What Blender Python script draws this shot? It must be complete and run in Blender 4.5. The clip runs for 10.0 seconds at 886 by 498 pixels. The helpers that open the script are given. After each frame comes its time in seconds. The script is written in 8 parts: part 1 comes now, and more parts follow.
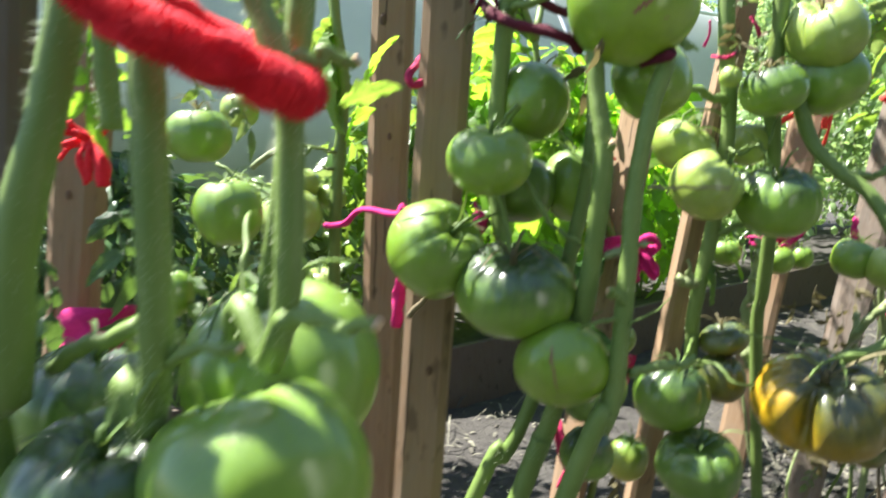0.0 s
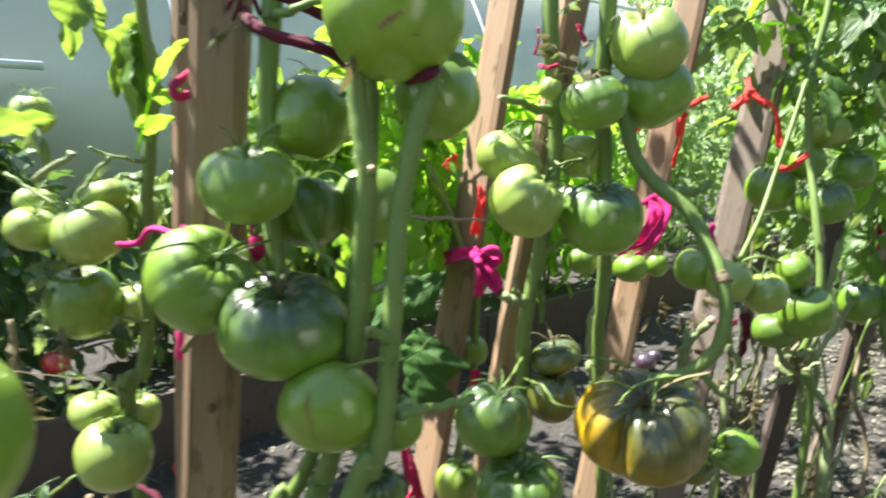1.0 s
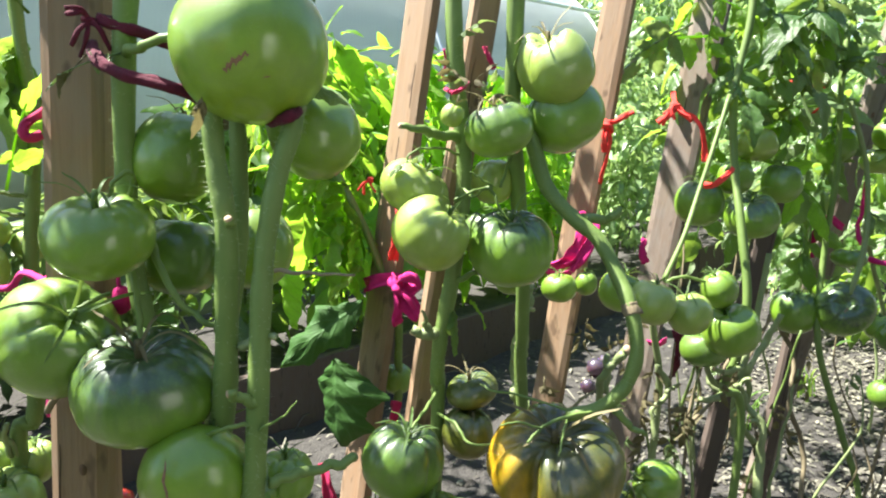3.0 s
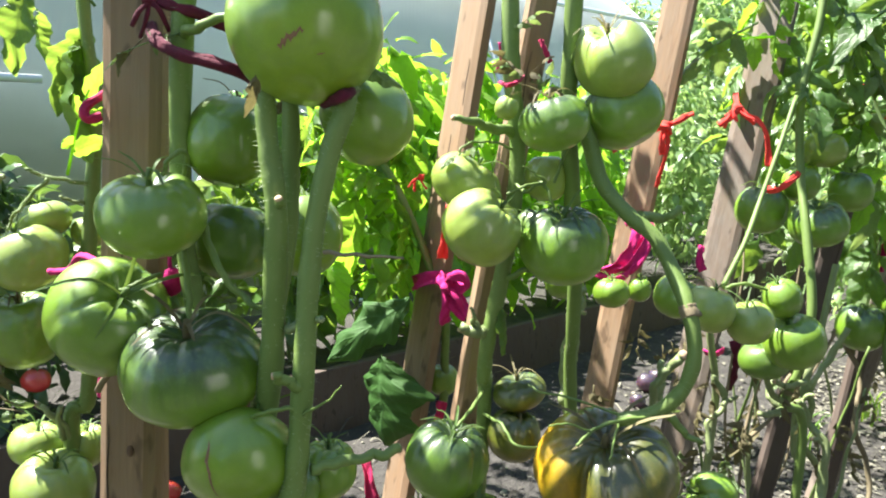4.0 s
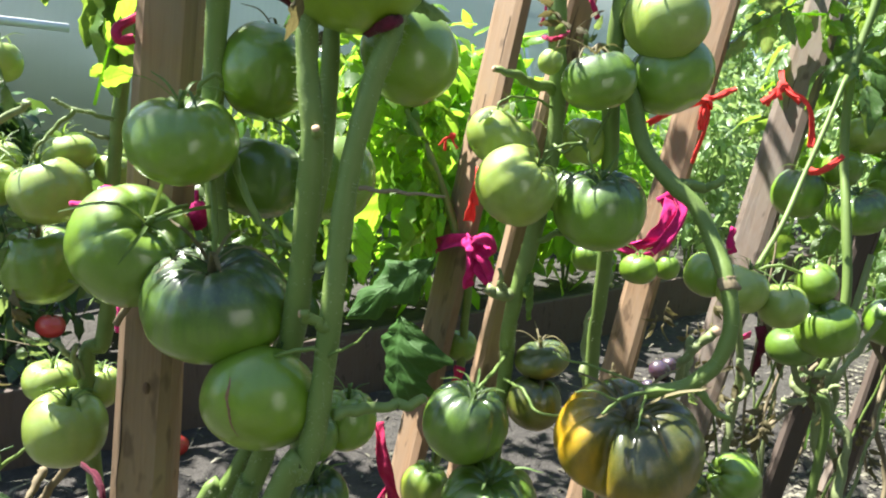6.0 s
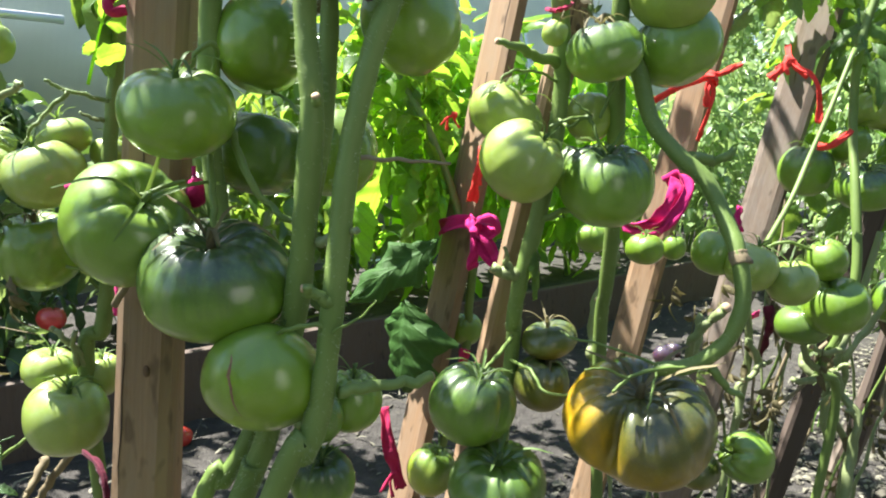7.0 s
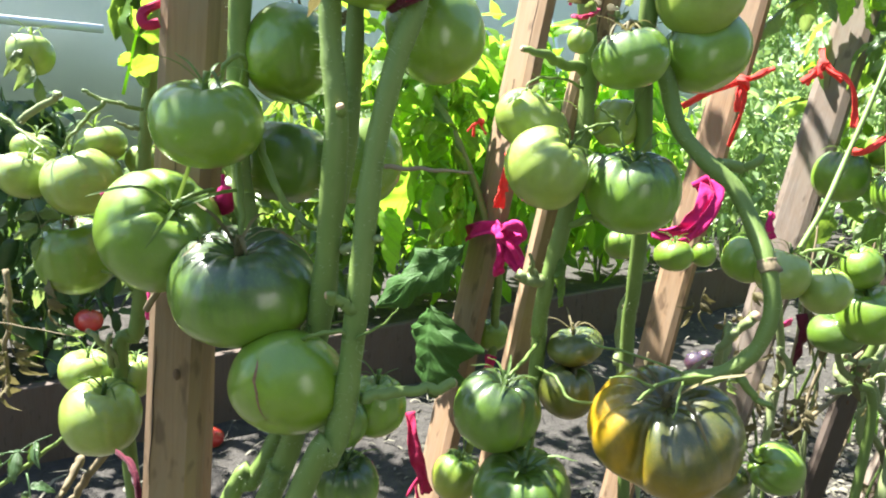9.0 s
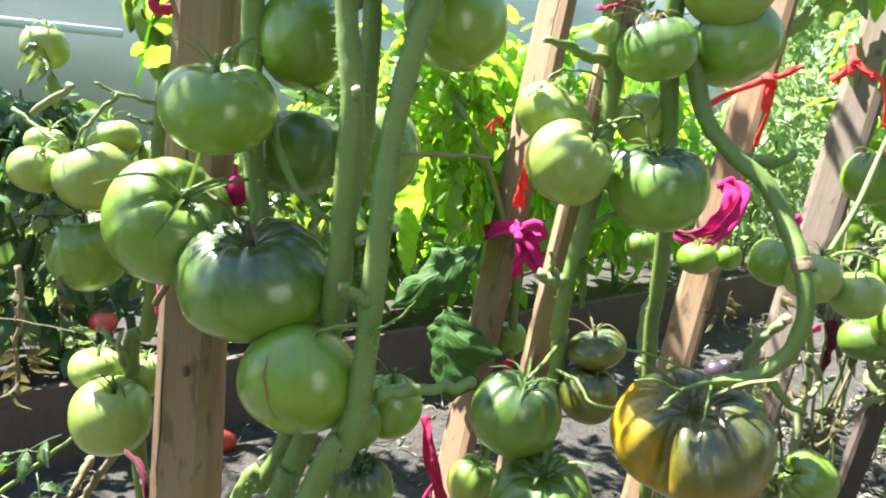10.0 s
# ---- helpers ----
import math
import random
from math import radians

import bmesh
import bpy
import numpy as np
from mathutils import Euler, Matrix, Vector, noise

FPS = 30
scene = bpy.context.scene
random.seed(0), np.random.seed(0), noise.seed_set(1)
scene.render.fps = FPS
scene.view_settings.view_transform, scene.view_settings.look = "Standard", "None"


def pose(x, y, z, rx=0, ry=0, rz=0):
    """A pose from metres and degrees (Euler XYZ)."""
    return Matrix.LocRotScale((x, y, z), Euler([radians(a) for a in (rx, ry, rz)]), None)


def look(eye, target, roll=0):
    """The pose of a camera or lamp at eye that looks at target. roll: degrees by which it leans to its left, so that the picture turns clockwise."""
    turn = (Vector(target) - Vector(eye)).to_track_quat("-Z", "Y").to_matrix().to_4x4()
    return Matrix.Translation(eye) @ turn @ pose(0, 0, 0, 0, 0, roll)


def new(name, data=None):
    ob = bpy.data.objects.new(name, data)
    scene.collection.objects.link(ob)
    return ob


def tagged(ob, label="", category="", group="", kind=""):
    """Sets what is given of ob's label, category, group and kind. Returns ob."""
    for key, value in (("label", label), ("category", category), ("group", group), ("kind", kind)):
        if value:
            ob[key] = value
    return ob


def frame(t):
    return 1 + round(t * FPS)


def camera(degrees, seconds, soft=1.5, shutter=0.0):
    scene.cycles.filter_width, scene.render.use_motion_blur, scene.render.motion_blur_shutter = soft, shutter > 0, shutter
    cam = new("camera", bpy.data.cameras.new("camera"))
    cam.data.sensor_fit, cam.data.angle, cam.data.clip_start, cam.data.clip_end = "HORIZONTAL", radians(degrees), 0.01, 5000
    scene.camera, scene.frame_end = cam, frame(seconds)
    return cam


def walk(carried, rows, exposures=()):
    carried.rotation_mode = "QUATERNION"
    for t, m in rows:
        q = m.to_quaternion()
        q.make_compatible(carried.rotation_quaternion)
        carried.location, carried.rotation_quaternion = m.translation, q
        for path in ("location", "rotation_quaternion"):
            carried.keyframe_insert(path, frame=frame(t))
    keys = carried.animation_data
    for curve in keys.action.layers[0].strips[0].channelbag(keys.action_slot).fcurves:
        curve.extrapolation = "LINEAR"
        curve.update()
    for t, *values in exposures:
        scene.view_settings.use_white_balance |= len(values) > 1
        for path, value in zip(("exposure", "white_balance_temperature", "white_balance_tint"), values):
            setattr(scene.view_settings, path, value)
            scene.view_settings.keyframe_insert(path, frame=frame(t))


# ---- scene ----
cam = camera(65.8, 10.0, 2.0, 0.5)
PATH = [
    (0, (0.03, 0.009, 0.758), (-0.075, 1.987, 0.482), -1.0),
    (0.3, (0.063, 0.031, 0.798), (-0.015, 1.999, 0.45), 1.5),
    (0.5, (0.092, 0.026, 0.794), (0.04, 1.983, 0.383), -3.5),
    (1, (0.156, 0.058, 0.782), (0.234, 2.031, 0.467), -0.5),
    (1.5, (0.191, 0.095, 0.795), (0.357, 2.065, 0.49), 2.6),
    (2, (0.2, 0.119, 0.789), (0.485, 2.068, 0.442), 2.0),
    (2.5, (0.218, 0.094, 0.805), (0.475, 2.047, 0.461), 1.8),
    (2.7, (0.222, 0.087, 0.81), (0.434, 2.05, 0.494), -0.7),
    (3.8, (0.213, 0.104, 0.8), (0.285, 2.075, 0.469), -0.1),
    (4, (0.219, 0.1, 0.792), (0.253, 2.079, 0.508), -0.4),
    (4.5, (0.219, 0.104, 0.791), (0.227, 2.085, 0.516), 0.1),
    (5, (0.21, 0.112, 0.787), (0.196, 2.096, 0.538), 1.0),
    (5.5, (0.208, 0.115, 0.778), (0.2, 2.092, 0.478), 1.8),
    (6, (0.204, 0.117, 0.767), (0.201, 2.087, 0.424), 2.9),
    (7.3, (0.199, 0.129, 0.752), (0.184, 2.09, 0.361), 1.6),
    (7.5, (0.196, 0.129, 0.758), (0.156, 2.085, 0.342), 1.9),
    (8, (0.194, 0.13, 0.753), (0.111, 2.085, 0.338), 3.7),
    (8.5, (0.206, 0.122, 0.755), (0.113, 2.083, 0.373), 2.4),
    (9, (0.206, 0.125, 0.756), (0.113, 2.091, 0.397), 1.8),
    (9.5, (0.214, 0.13, 0.754), (0.099, 2.098, 0.413), 1.5),
    (10, (0.203, 0.142, 0.743), (0.065, 2.109, 0.406), 2.0),
]
EXPOSURES = [(0.0, 2.1), (1.0, 2.16), (4.0, 2.23), (5.0, 2.23), (5.5, 2.08), (6.0, 2.06), (8.0, 2.26), (9.0, 2.47), (10.0, 2.58)]
walk(cam, [(t, look(eye, target, roll)) for t, eye, target, roll in PATH], EXPOSURES)

# ---- world, sun ----
SUN_DIR = Vector((-0.44, 0.18, 0.88)).normalized()      # towards the sun
world = bpy.data.worlds.new("sky")
scene.world = world
world.use_nodes = True
wn = world.node_tree.nodes
sky = wn.new("ShaderNodeTexSky")
sky.sky_type = "NISHITA"
sky.sun_disc = False
sky.air_density, sky.dust_density = 1.1, 0.6
sky.sun_elevation = math.asin(SUN_DIR.z)
sky.sun_rotation = math.atan2(SUN_DIR.x, SUN_DIR.y)
wn["Background"].inputs["Strength"].default_value = 0.06
world.node_tree.links.new(sky.outputs["Color"], wn["Background"].inputs["Color"])
sun = new("sun", bpy.data.lights.new("sun", "SUN"))
sun.data.energy, sun.data.angle, sun.data.color = 5.0, radians(0.55), (1.0, 0.97, 0.91)
sun.matrix_basis = look((0, 0, 6), Vector((0, 0, 6)) - SUN_DIR)


# ---- materials ----
class Mat:
    """A node material with short ways to add and join nodes."""

    def __init__(self, name):
        self.m = bpy.data.materials.new(name)
        self.m.use_nodes = True
        self.t = self.m.node_tree
        self.b = self.t.nodes["Principled BSDF"]
        self.out = self.t.nodes["Material Output"]

    def node(self, kind, **inputs):
        n = self.t.nodes.new("ShaderNode" + kind)
        for k, v in inputs.items():
            self.put(n, k.replace("_", " "), v)
        return n

    def put(self, n, key, v):
        s = n.inputs[int(key)] if key.isdigit() else n.inputs[key]
        if isinstance(v, bpy.types.NodeSocket):
            self.t.links.new(v, s)
        else:
            s.default_value = v

    def set(self, **inputs):
        for k, v in inputs.items():
            self.put(self.b, k.replace("_", " "), v)

    def coords(self, which="Object"):
        return self.t.nodes.new("ShaderNodeTexCoord").outputs[which]

    def noise(self, vec, scale, detail=4.0, rough=0.55, distort=0.0):
        n = self.node("TexNoise", Vector=vec, Scale=scale, Detail=detail, Roughness=rough, Distortion=distort)
        return n.outputs["Fac"]

    def stretch(self, vec, x, y, z):
        n = self.node("Mapping", Vector=vec)
        n.inputs["Scale"].default_value = (x, y, z)
        return n.outputs["Vector"]

    def ramp(self, fac, *stops):
        n = self.node("ValToRGB", Fac=fac)
        e = n.color_ramp.elements
        while len(e) < len(stops):
            e.new(0.5)
        for i, (p, c) in enumerate(stops):
            e[i].position = p
            e[i].color = (c, c, c, 1) if isinstance(c, (int, float)) else (*c, 1)
        return n.outputs["Color"]

    def mix(self, fac, a, b, how="MIX"):
        n = self.t.nodes.new("ShaderNodeMix")
        n.data_type, n.blend_type = "RGBA", how
        for i, v in ((0, fac), (6, a), (7, b)):
            if isinstance(v, bpy.types.NodeSocket):
                self.t.links.new(v, n.inputs[i])
            else:
                n.inputs[i].default_value = v if i == 0 else (*v, 1)
        return n.outputs[2]

    def math(self, op, a, b=0.5, c=0.5):
        n = self.t.nodes.new("ShaderNodeMath")
        n.operation = op
        for i, v in enumerate((a, b, c)):
            self.put(n, str(i), v)
        return n.outputs[0]

    def bump(self, height, strength=0.3, distance=0.002):
        n = self.node("Bump", Height=height, Strength=strength, Distance=distance)
        self.put(self.b, "Normal", n.outputs["Normal"])

    def random(self):
        return self.t.nodes.new("ShaderNodeObjectInfo").outputs["Random"]

    def island(self):
        return self.t.nodes.new("ShaderNodeNewGeometry").outputs["Random Per Island"]


def skin(name, body, shoulder, low, streak=0.6, rough=0.46, ripe=0.62, dark=(0.5, 0.98), side=False):
    """Tomato skin: dark streaked shoulders round the stalk, paler at the blossom end, dusty and speckled."""
    k = Mat(name)
    g = k.coords("Generated")
    o = k.coords("Object")
    sep = k.node("SeparateXYZ", Vector=g)
    z = sep.outputs["Z"]
    rays = k.noise(k.stretch(o, 150, 150, 18), 1.0, 3)
    z2 = k.math("MULTIPLY_ADD", k.math("SUBTRACT", rays, 0.5), 0.55 * streak, z)
    patch = k.noise(o, 22, 2)
    col = k.mix(k.ramp(z2, (dark[0], 0.0), (dark[1], 1.0)), body, shoulder)
    col = k.mix(k.ramp(k.math("MULTIPLY_ADD", patch, 0.35, z), (0.1, 1.0), (ripe, 0.0)), col, low)
    if side:                                   # ripens first on the sunny side
        blush = k.math("MULTIPLY_ADD", k.noise(k.stretch(o, 1, 1, 0.3), 60, 3), 0.5, sep.outputs["X"])
        col = k.mix(k.ramp(blush, (0.36, 1.0), (0.62, 0.0)), col, low)
    fleck = k.ramp(k.noise(o, 420, 2), (0.56, 0.0), (0.72, 1.0))
    col = k.mix(k.math("MULTIPLY", fleck, 0.10), col, tuple(0.6 * c + 0.16 for c in low))
    mottle = k.ramp(k.noise(o, 65, 4, 0.6, 0.6), (0.34, 0.0), (0.66, 1.0))
    col = k.mix(k.math("MULTIPLY", mottle, 0.30), col, tuple(c * 0.62 for c in body))
    col = k.mix(k.math("MULTIPLY", k.random(), 0.14), col, tuple(c * 0.6 for c in shoulder))
    k.set(Base_Color=col, Roughness=k.math("MULTIPLY_ADD", k.noise(o, 60, 3), 0.2, rough), Specular_IOR_Level=0.5,
          Coat_Weight=1.0, Coat_Roughness=0.21, Coat_IOR=1.56,
          Subsurface_Weight=0.45, Subsurface_Radius=(0.85, 1.0, 0.12), Subsurface_Scale=0.012)
    k.bump(k.math("ADD", k.noise(o, 90, 2), k.math("MULTIPLY", k.noise(o, 700, 1), 0.12)), 0.12, 0.0015)
    return k.m


SKIN_GREEN = skin("tomato_skin_green", (0.17, 0.31, 0.012), (0.14, 0.25, 0.02), (0.235, 0.37, 0.011))
SKIN_PALE = skin("tomato_skin_pale", (0.29, 0.40, 0.06), (0.28, 0.375, 0.085), (0.34, 0.44, 0.065), 0.4)
SKIN_DARK = skin("tomato_skin_dark", (0.155, 0.295, 0.013), (0.022, 0.058, 0.011), (0.20, 0.345, 0.014), 0.7, dark=(0.50, 0.94))
SKIN_DUSK = skin("tomato_skin_dusk", (0.165, 0.31, 0.016), (0.022, 0.06, 0.014), (0.22, 0.36, 0.016), 0.9, dark=(0.62, 0.98))
# darker copy of the green skin, with the shade on hidden fruit in its colour
SKIN_SHADE = skin("tomato_skin_shaded", (0.125, 0.24, 0.016), (0.08, 0.16, 0.015), (0.165, 0.29, 0.02), 0.8)
SKIN_TURN = skin("tomato_skin_turning", (0.19, 0.155, 0.005), (0.055, 0.070, 0.010), (0.56, 0.34, 0.004), 1.0, ripe=0.88, dark=(0.48, 0.92), side=True)
SKIN_OLIVE = skin("tomato_skin_olive", (0.13, 0.15, 0.014), (0.05, 0.08, 0.012), (0.27, 0.18, 0.012), 1.2)
SKIN_BLUSH = skin("tomato_skin_blush", (0.30, 0.36, 0.035), (0.10, 0.21, 0.025), (0.50, 0.42, 0.035), 0.6, ripe=0.7)
SKIN_RED = skin("tomato_skin_red", (0.62, 0.035, 0.03), (0.5, 0.04, 0.02), (0.65, 0.04, 0.035), 0.3)
SKIN_PURPLE = skin("tomato_skin_purple", (0.06, 0.03, 0.06), (0.03, 0.02, 0.04), (0.12, 0.03, 0.05), 0.3)


def stalk(name, a, b, rough=0.55):
    k = Mat(name)
    o = k.coords("Object")
    n = k.noise(k.stretch(o, 1, 1, 0.15), 260, 3)
    col = k.mix(k.ramp(k.noise(o, 25, 3), (0.3, 0.0), (0.75, 1.0)), a, b)
    col = k.mix(k.math("MULTIPLY", n, 0.35), col, tuple(c * 1.6 for c in a))
    k.set(Base_Color=col, Roughness=rough)
    k.bump(k.math("ADD", n, k.math("MULTIPLY", k.noise(o, 900, 2), 0.4)), 0.22, 0.001)
    return k.m


STEM = stalk("stem_green", (0.105, 0.17, 0.035), (0.165, 0.235, 0.06))
STEM_PALE = stalk("stem_pale", (0.16, 0.21, 0.075), (0.25, 0.285, 0.14))
STEM_DRY = stalk("stem_dry", (0.20, 0.165, 0.095), (0.13, 0.095, 0.055), 0.8)
HAIR = Mat("stem_hair")
HAIR.set(Base_Color=(0.50, 0.57, 0.36, 1), Roughness=0.5)
HAIR = HAIR.m


def foliage(name, front, glow, dry=(0.3, 0.26, 0.1), share=0.45, rough=0.28, gloss=0.6):
    """Thin leaf blade: a glossy face with sunken veins, and light that comes through between them."""
    k = Mat(name)
    o = k.coords("Object")
    at = k.t.nodes.new("ShaderNodeAttribute")
    at.attribute_name = "blade"
    sep = k.node("SeparateXYZ", Vector=at.outputs["Vector"])
    side = k.math("ABSOLUTE", sep.outputs["Y"])
    mid = k.ramp(side, (0.03, 1.0), (0.11, 0.0))
    slant = k.math("FRACT", k.math("SUBTRACT", k.math("MULTIPLY", sep.outputs["X"], 6.0), k.math("MULTIPLY", side, 1.5)))
    ribs = k.ramp(k.math("ABSOLUTE", k.math("SUBTRACT", slant, 0.5)), (0.36, 0.0), (0.5, 0.85))
    vein = k.math("MULTIPLY", k.math("MAXIMUM", mid, ribs), sep.outputs["Z"])
    var = k.math("ADD", k.math("MULTIPLY", k.island(), 0.6), k.math("MULTIPLY", k.noise(o, 40, 4), 0.5))
    col = k.mix(k.ramp(var, (0.2, 0.0), (0.9, 1.0)), tuple(c * 0.62 for c in front), tuple(min(1, c * 1.45) for c in front))
    col = k.mix(k.math("MULTIPLY", k.ramp(k.noise(o, 75, 3), (0.62, 0.0), (0.75, 1.0)), 0.55), col, dry)
    col = k.mix(k.math("MULTIPLY", vein, 0.4), col, tuple(min(1, c * 1.9 + 0.03) for c in front))
    k.set(Base_Color=col, Roughness=rough, Specular_IOR_Level=gloss)
    k.bump(k.math("SUBTRACT", k.math("MULTIPLY", k.noise(o, 220, 4), 0.6), k.math("MULTIPLY", vein, 0.9)), 0.6, 0.0014)
    through_col = k.mix(k.ramp(var, (0.2, 0.0), (0.9, 1.0)), tuple(c * 0.6 for c in glow), glow)
    through_col = k.mix(k.math("MULTIPLY", vein, 0.55), through_col, tuple(c * 0.35 for c in glow))
    tr = k.node("BsdfTranslucent", Color=through_col)
    mx = k.node("MixShader", Fac=share)
    k.t.links.new(k.b.outputs[0], mx.inputs[1])
    k.t.links.new(tr.outputs[0], mx.inputs[2])
    k.t.links.new(mx.outputs[0], k.out.inputs["Surface"])
    return k.m


LEAF = foliage("leaf_green", (0.08, 0.165, 0.042), (0.42, 0.64, 0.075), share=0.45)
# brighter copy of the leaf; part of the backlight is put into its colour
LEAF_LIT = foliage("leaf_lit", (0.15, 0.27, 0.04), (0.50, 0.86, 0.06), share=0.62, rough=0.4, gloss=0.4)
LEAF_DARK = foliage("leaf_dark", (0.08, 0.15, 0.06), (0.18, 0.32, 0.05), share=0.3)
# dark copy of the leaf; the shade on two broad leaves is in its colour
LEAF_SHADED = foliage("leaf_shaded", (0.042, 0.105, 0.024), (0.10, 0.22, 0.015), (0.04, 0.08, 0.02), 0.2, 0.5, 0.2)
LEAF_DULL = foliage("leaf_dull", (0.15, 0.22, 0.09), (0.38, 0.52, 0.13), share=0.4)
# paler copy for farther foliage; sunlight and leaf shine are put into its colour
LEAF_PALE_LIT = foliage("leaf_pale_lit", (0.21, 0.31, 0.135), (0.50, 0.70, 0.22), share=0.45)
LEAF_DRY = foliage("leaf_dry", (0.15, 0.13, 0.065), (0.28, 0.24, 0.09), (0.10, 0.065, 0.035), 0.25, 0.6, 0.25)
SEPAL = foliage("sepal_green", (0.09, 0.15, 0.045), (0.25, 0.38, 0.06), (0.2, 0.15, 0.08), 0.3, 0.5, 0.3)
GRASS = foliage("grass_blade", (0.13, 0.25, 0.05), (0.4, 0.6, 0.08), share=0.4)


def timber(name, a, b, grey):
    k = Mat(name)
    o = k.coords("Object")
    grain = k.noise(k.stretch(o, 1, 1, 0.05), 120, 6, 0.65, 1.4)
    blot = k.noise(k.stretch(o, 1, 1, 0.4), 34, 6, 0.68, 0.8)
    col = k.mix(k.ramp(grain, (0.25, 0.1), (0.75, 0.9)), a, b)
    col = k.mix(k.ramp(blot, (0.36, 0.0), (0.62, 0.95)), col, grey)
    col = k.mix(k.math("MULTIPLY", k.ramp(k.noise(k.stretch(o, 1, 1, 0.4), 60, 2), (0.62, 0.0), (0.70, 1.0)), 0.65), col, tuple(c * 0.4 for c in a))
    col = k.mix(k.math("MULTIPLY", k.random(), 0.3), col, tuple(c * 0.55 for c in grey))
    k.set(Base_Color=col, Roughness=0.78)
    k.bump(k.math("ADD", grain, k.math("MULTIPLY", blot, 0.4)), 0.55, 0.0015)
    return k.m


WOOD = timber("stake_wood", (0.17, 0.092, 0.044), (0.40, 0.255, 0.14), (0.275, 0.19, 0.12))
WOOD_GREY = timber("greyed_wood", (0.14, 0.095, 0.065), (0.26, 0.2, 0.15), (0.22, 0.185, 0.155))
WOOD_OLD = timber("weathered_wood", (0.07, 0.046, 0.034), (0.13, 0.09, 0.066), (0.105, 0.08, 0.066))


def wool(name, a, b):
    k = Mat(name)
    o = k.coords("Object")
    n = k.math("ADD", k.math("MULTIPLY", k.noise(o, 420, 3), 0.5), k.math("MULTIPLY", k.noise(o, 110, 3), 0.5))
    k.set(Base_Color=k.mix(k.ramp(n, (0.3, 0.0), (0.7, 1.0)), a, b), Roughness=0.9, Sheen_Weight=0.05, Sheen_Roughness=0.4)
    k.bump(n, 0.9, 0.0015)
    return k.m


RED = wool("red_wool", (0.58, 0.004, 0.016), (0.80, 0.014, 0.032))
CLOTH_RED = wool("red_cloth", (0.75, 0.03, 0.025), (0.9, 0.07, 0.05))
PINK = wool("magenta_cloth", (0.44, 0.005, 0.115), (0.62, 0.015, 0.19))
MAROON = wool("maroon_wool", (0.055, 0.002, 0.011), (0.115, 0.004, 0.024))
CRIMSON = wool("crimson_wool", (0.30, 0.006, 0.05), (0.48, 0.015, 0.09))

k = Mat("garden_soil")
o = k.coords("Object")
n1, n2, n3 = k.noise(o, 3.5, 5), k.noise(o, 28, 6, 0.65), k.noise(o, 160, 4)
col = k.mix(k.ramp(n1, (0.35, 0.0), (0.7, 1.0)), (0.036, 0.032, 0.029), (0.06, 0.055, 0.048))
col = k.mix(k.ramp(n2, (0.4, 0.0), (0.75, 0.8)), col, (0.08, 0.074, 0.065))
col = k.mix(k.ramp(n3, (0.6, 0.0), (0.8, 0.5)), col, (0.04, 0.032, 0.026))
sep = k.node("SeparateXYZ", Vector=o)
far = k.math("SUBTRACT", k.math("MULTIPLY", n1, 1.5), sep.outputs["Y"])
col = k.mix(k.ramp(k.math("MULTIPLY", far, 0.25), (0.35, 0.0), (0.6, 1.0)), col, k.mix(n2, (0.028, 0.06, 0.012), (0.07, 0.12, 0.03)))
k.set(Base_Color=col, Roughness=0.95)
k.bump(k.math("ADD", n2, k.math("MULTIPLY", n3, 0.5)), 0.9, 0.02)
SOIL = k.m

k = Mat("straw_litter")
o = k.coords("Object")
k.set(Base_Color=k.mix(k.island(), (0.045, 0.039, 0.031), (0.21, 0.20, 0.15)), Roughness=0.9)
k.bump(k.noise(o, 300, 3), 0.5, 0.001)
STRAW = k.m

k = Mat("polycarbonate")
o = k.coords("Object")
wave = k.node("TexWave", Vector=o, Scale=16.0, Distortion=0.15)
wave.bands_direction = "X"
soft = k.noise(k.stretch(o, 0.6, 0.6, 1.0), 2.2, 4)
col = k.mix(k.ramp(soft, (0.3, 0.0), (0.75, 1.0)), (0.40, 0.43, 0.40), (0.68, 0.71, 0.69))
high = k.node("SeparateXYZ", Vector=o).outputs["Z"]
dim_low = k.ramp(k.math("MULTIPLY_ADD", soft, 0.12, k.math("MULTIPLY", high, 0.5)), (0.3, 0.9), (0.6, 0.0))      # dimness behind the lower sheets, put into their colour as a green-grey fade
col = k.mix(dim_low, col, (0.13, 0.15, 0.10))
k.set(Base_Color=col, Roughness=0.22, Specular_IOR_Level=0.75)
k.bump(k.math("ADD", wave.outputs["Fac"], k.math("MULTIPLY", soft, 1.0)), 0.22, 0.003)
tr = k.node("BsdfTranslucent", Color=k.mix(dim_low, (0.78, 0.83, 0.80), (0.34, 0.38, 0.27)))
mx = k.node("MixShader", Fac=0.6)
k.t.links.new(k.b.outputs[0], mx.inputs[1])
k.t.links.new(tr.outputs[0], mx.inputs[2])
k.t.links.new(mx.outputs[0], k.out.inputs["Surface"])
POLY = k.m
k = Mat("zinc_tube")
k.set(Base_Color=(0.80, 0.81, 0.82, 1), Metallic=0.2, Roughness=k.math("MULTIPLY_ADD", k.noise(k.coords("Object"), 40, 3), 0.25, 0.3))
ZINC = k.m
k = Mat("helper_white")
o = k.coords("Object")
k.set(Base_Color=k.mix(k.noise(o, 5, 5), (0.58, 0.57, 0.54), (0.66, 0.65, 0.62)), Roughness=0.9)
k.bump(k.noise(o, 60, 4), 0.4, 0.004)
HELPER_WHITE = k.m
k = Mat("helper_green")
o = k.coords("Object")
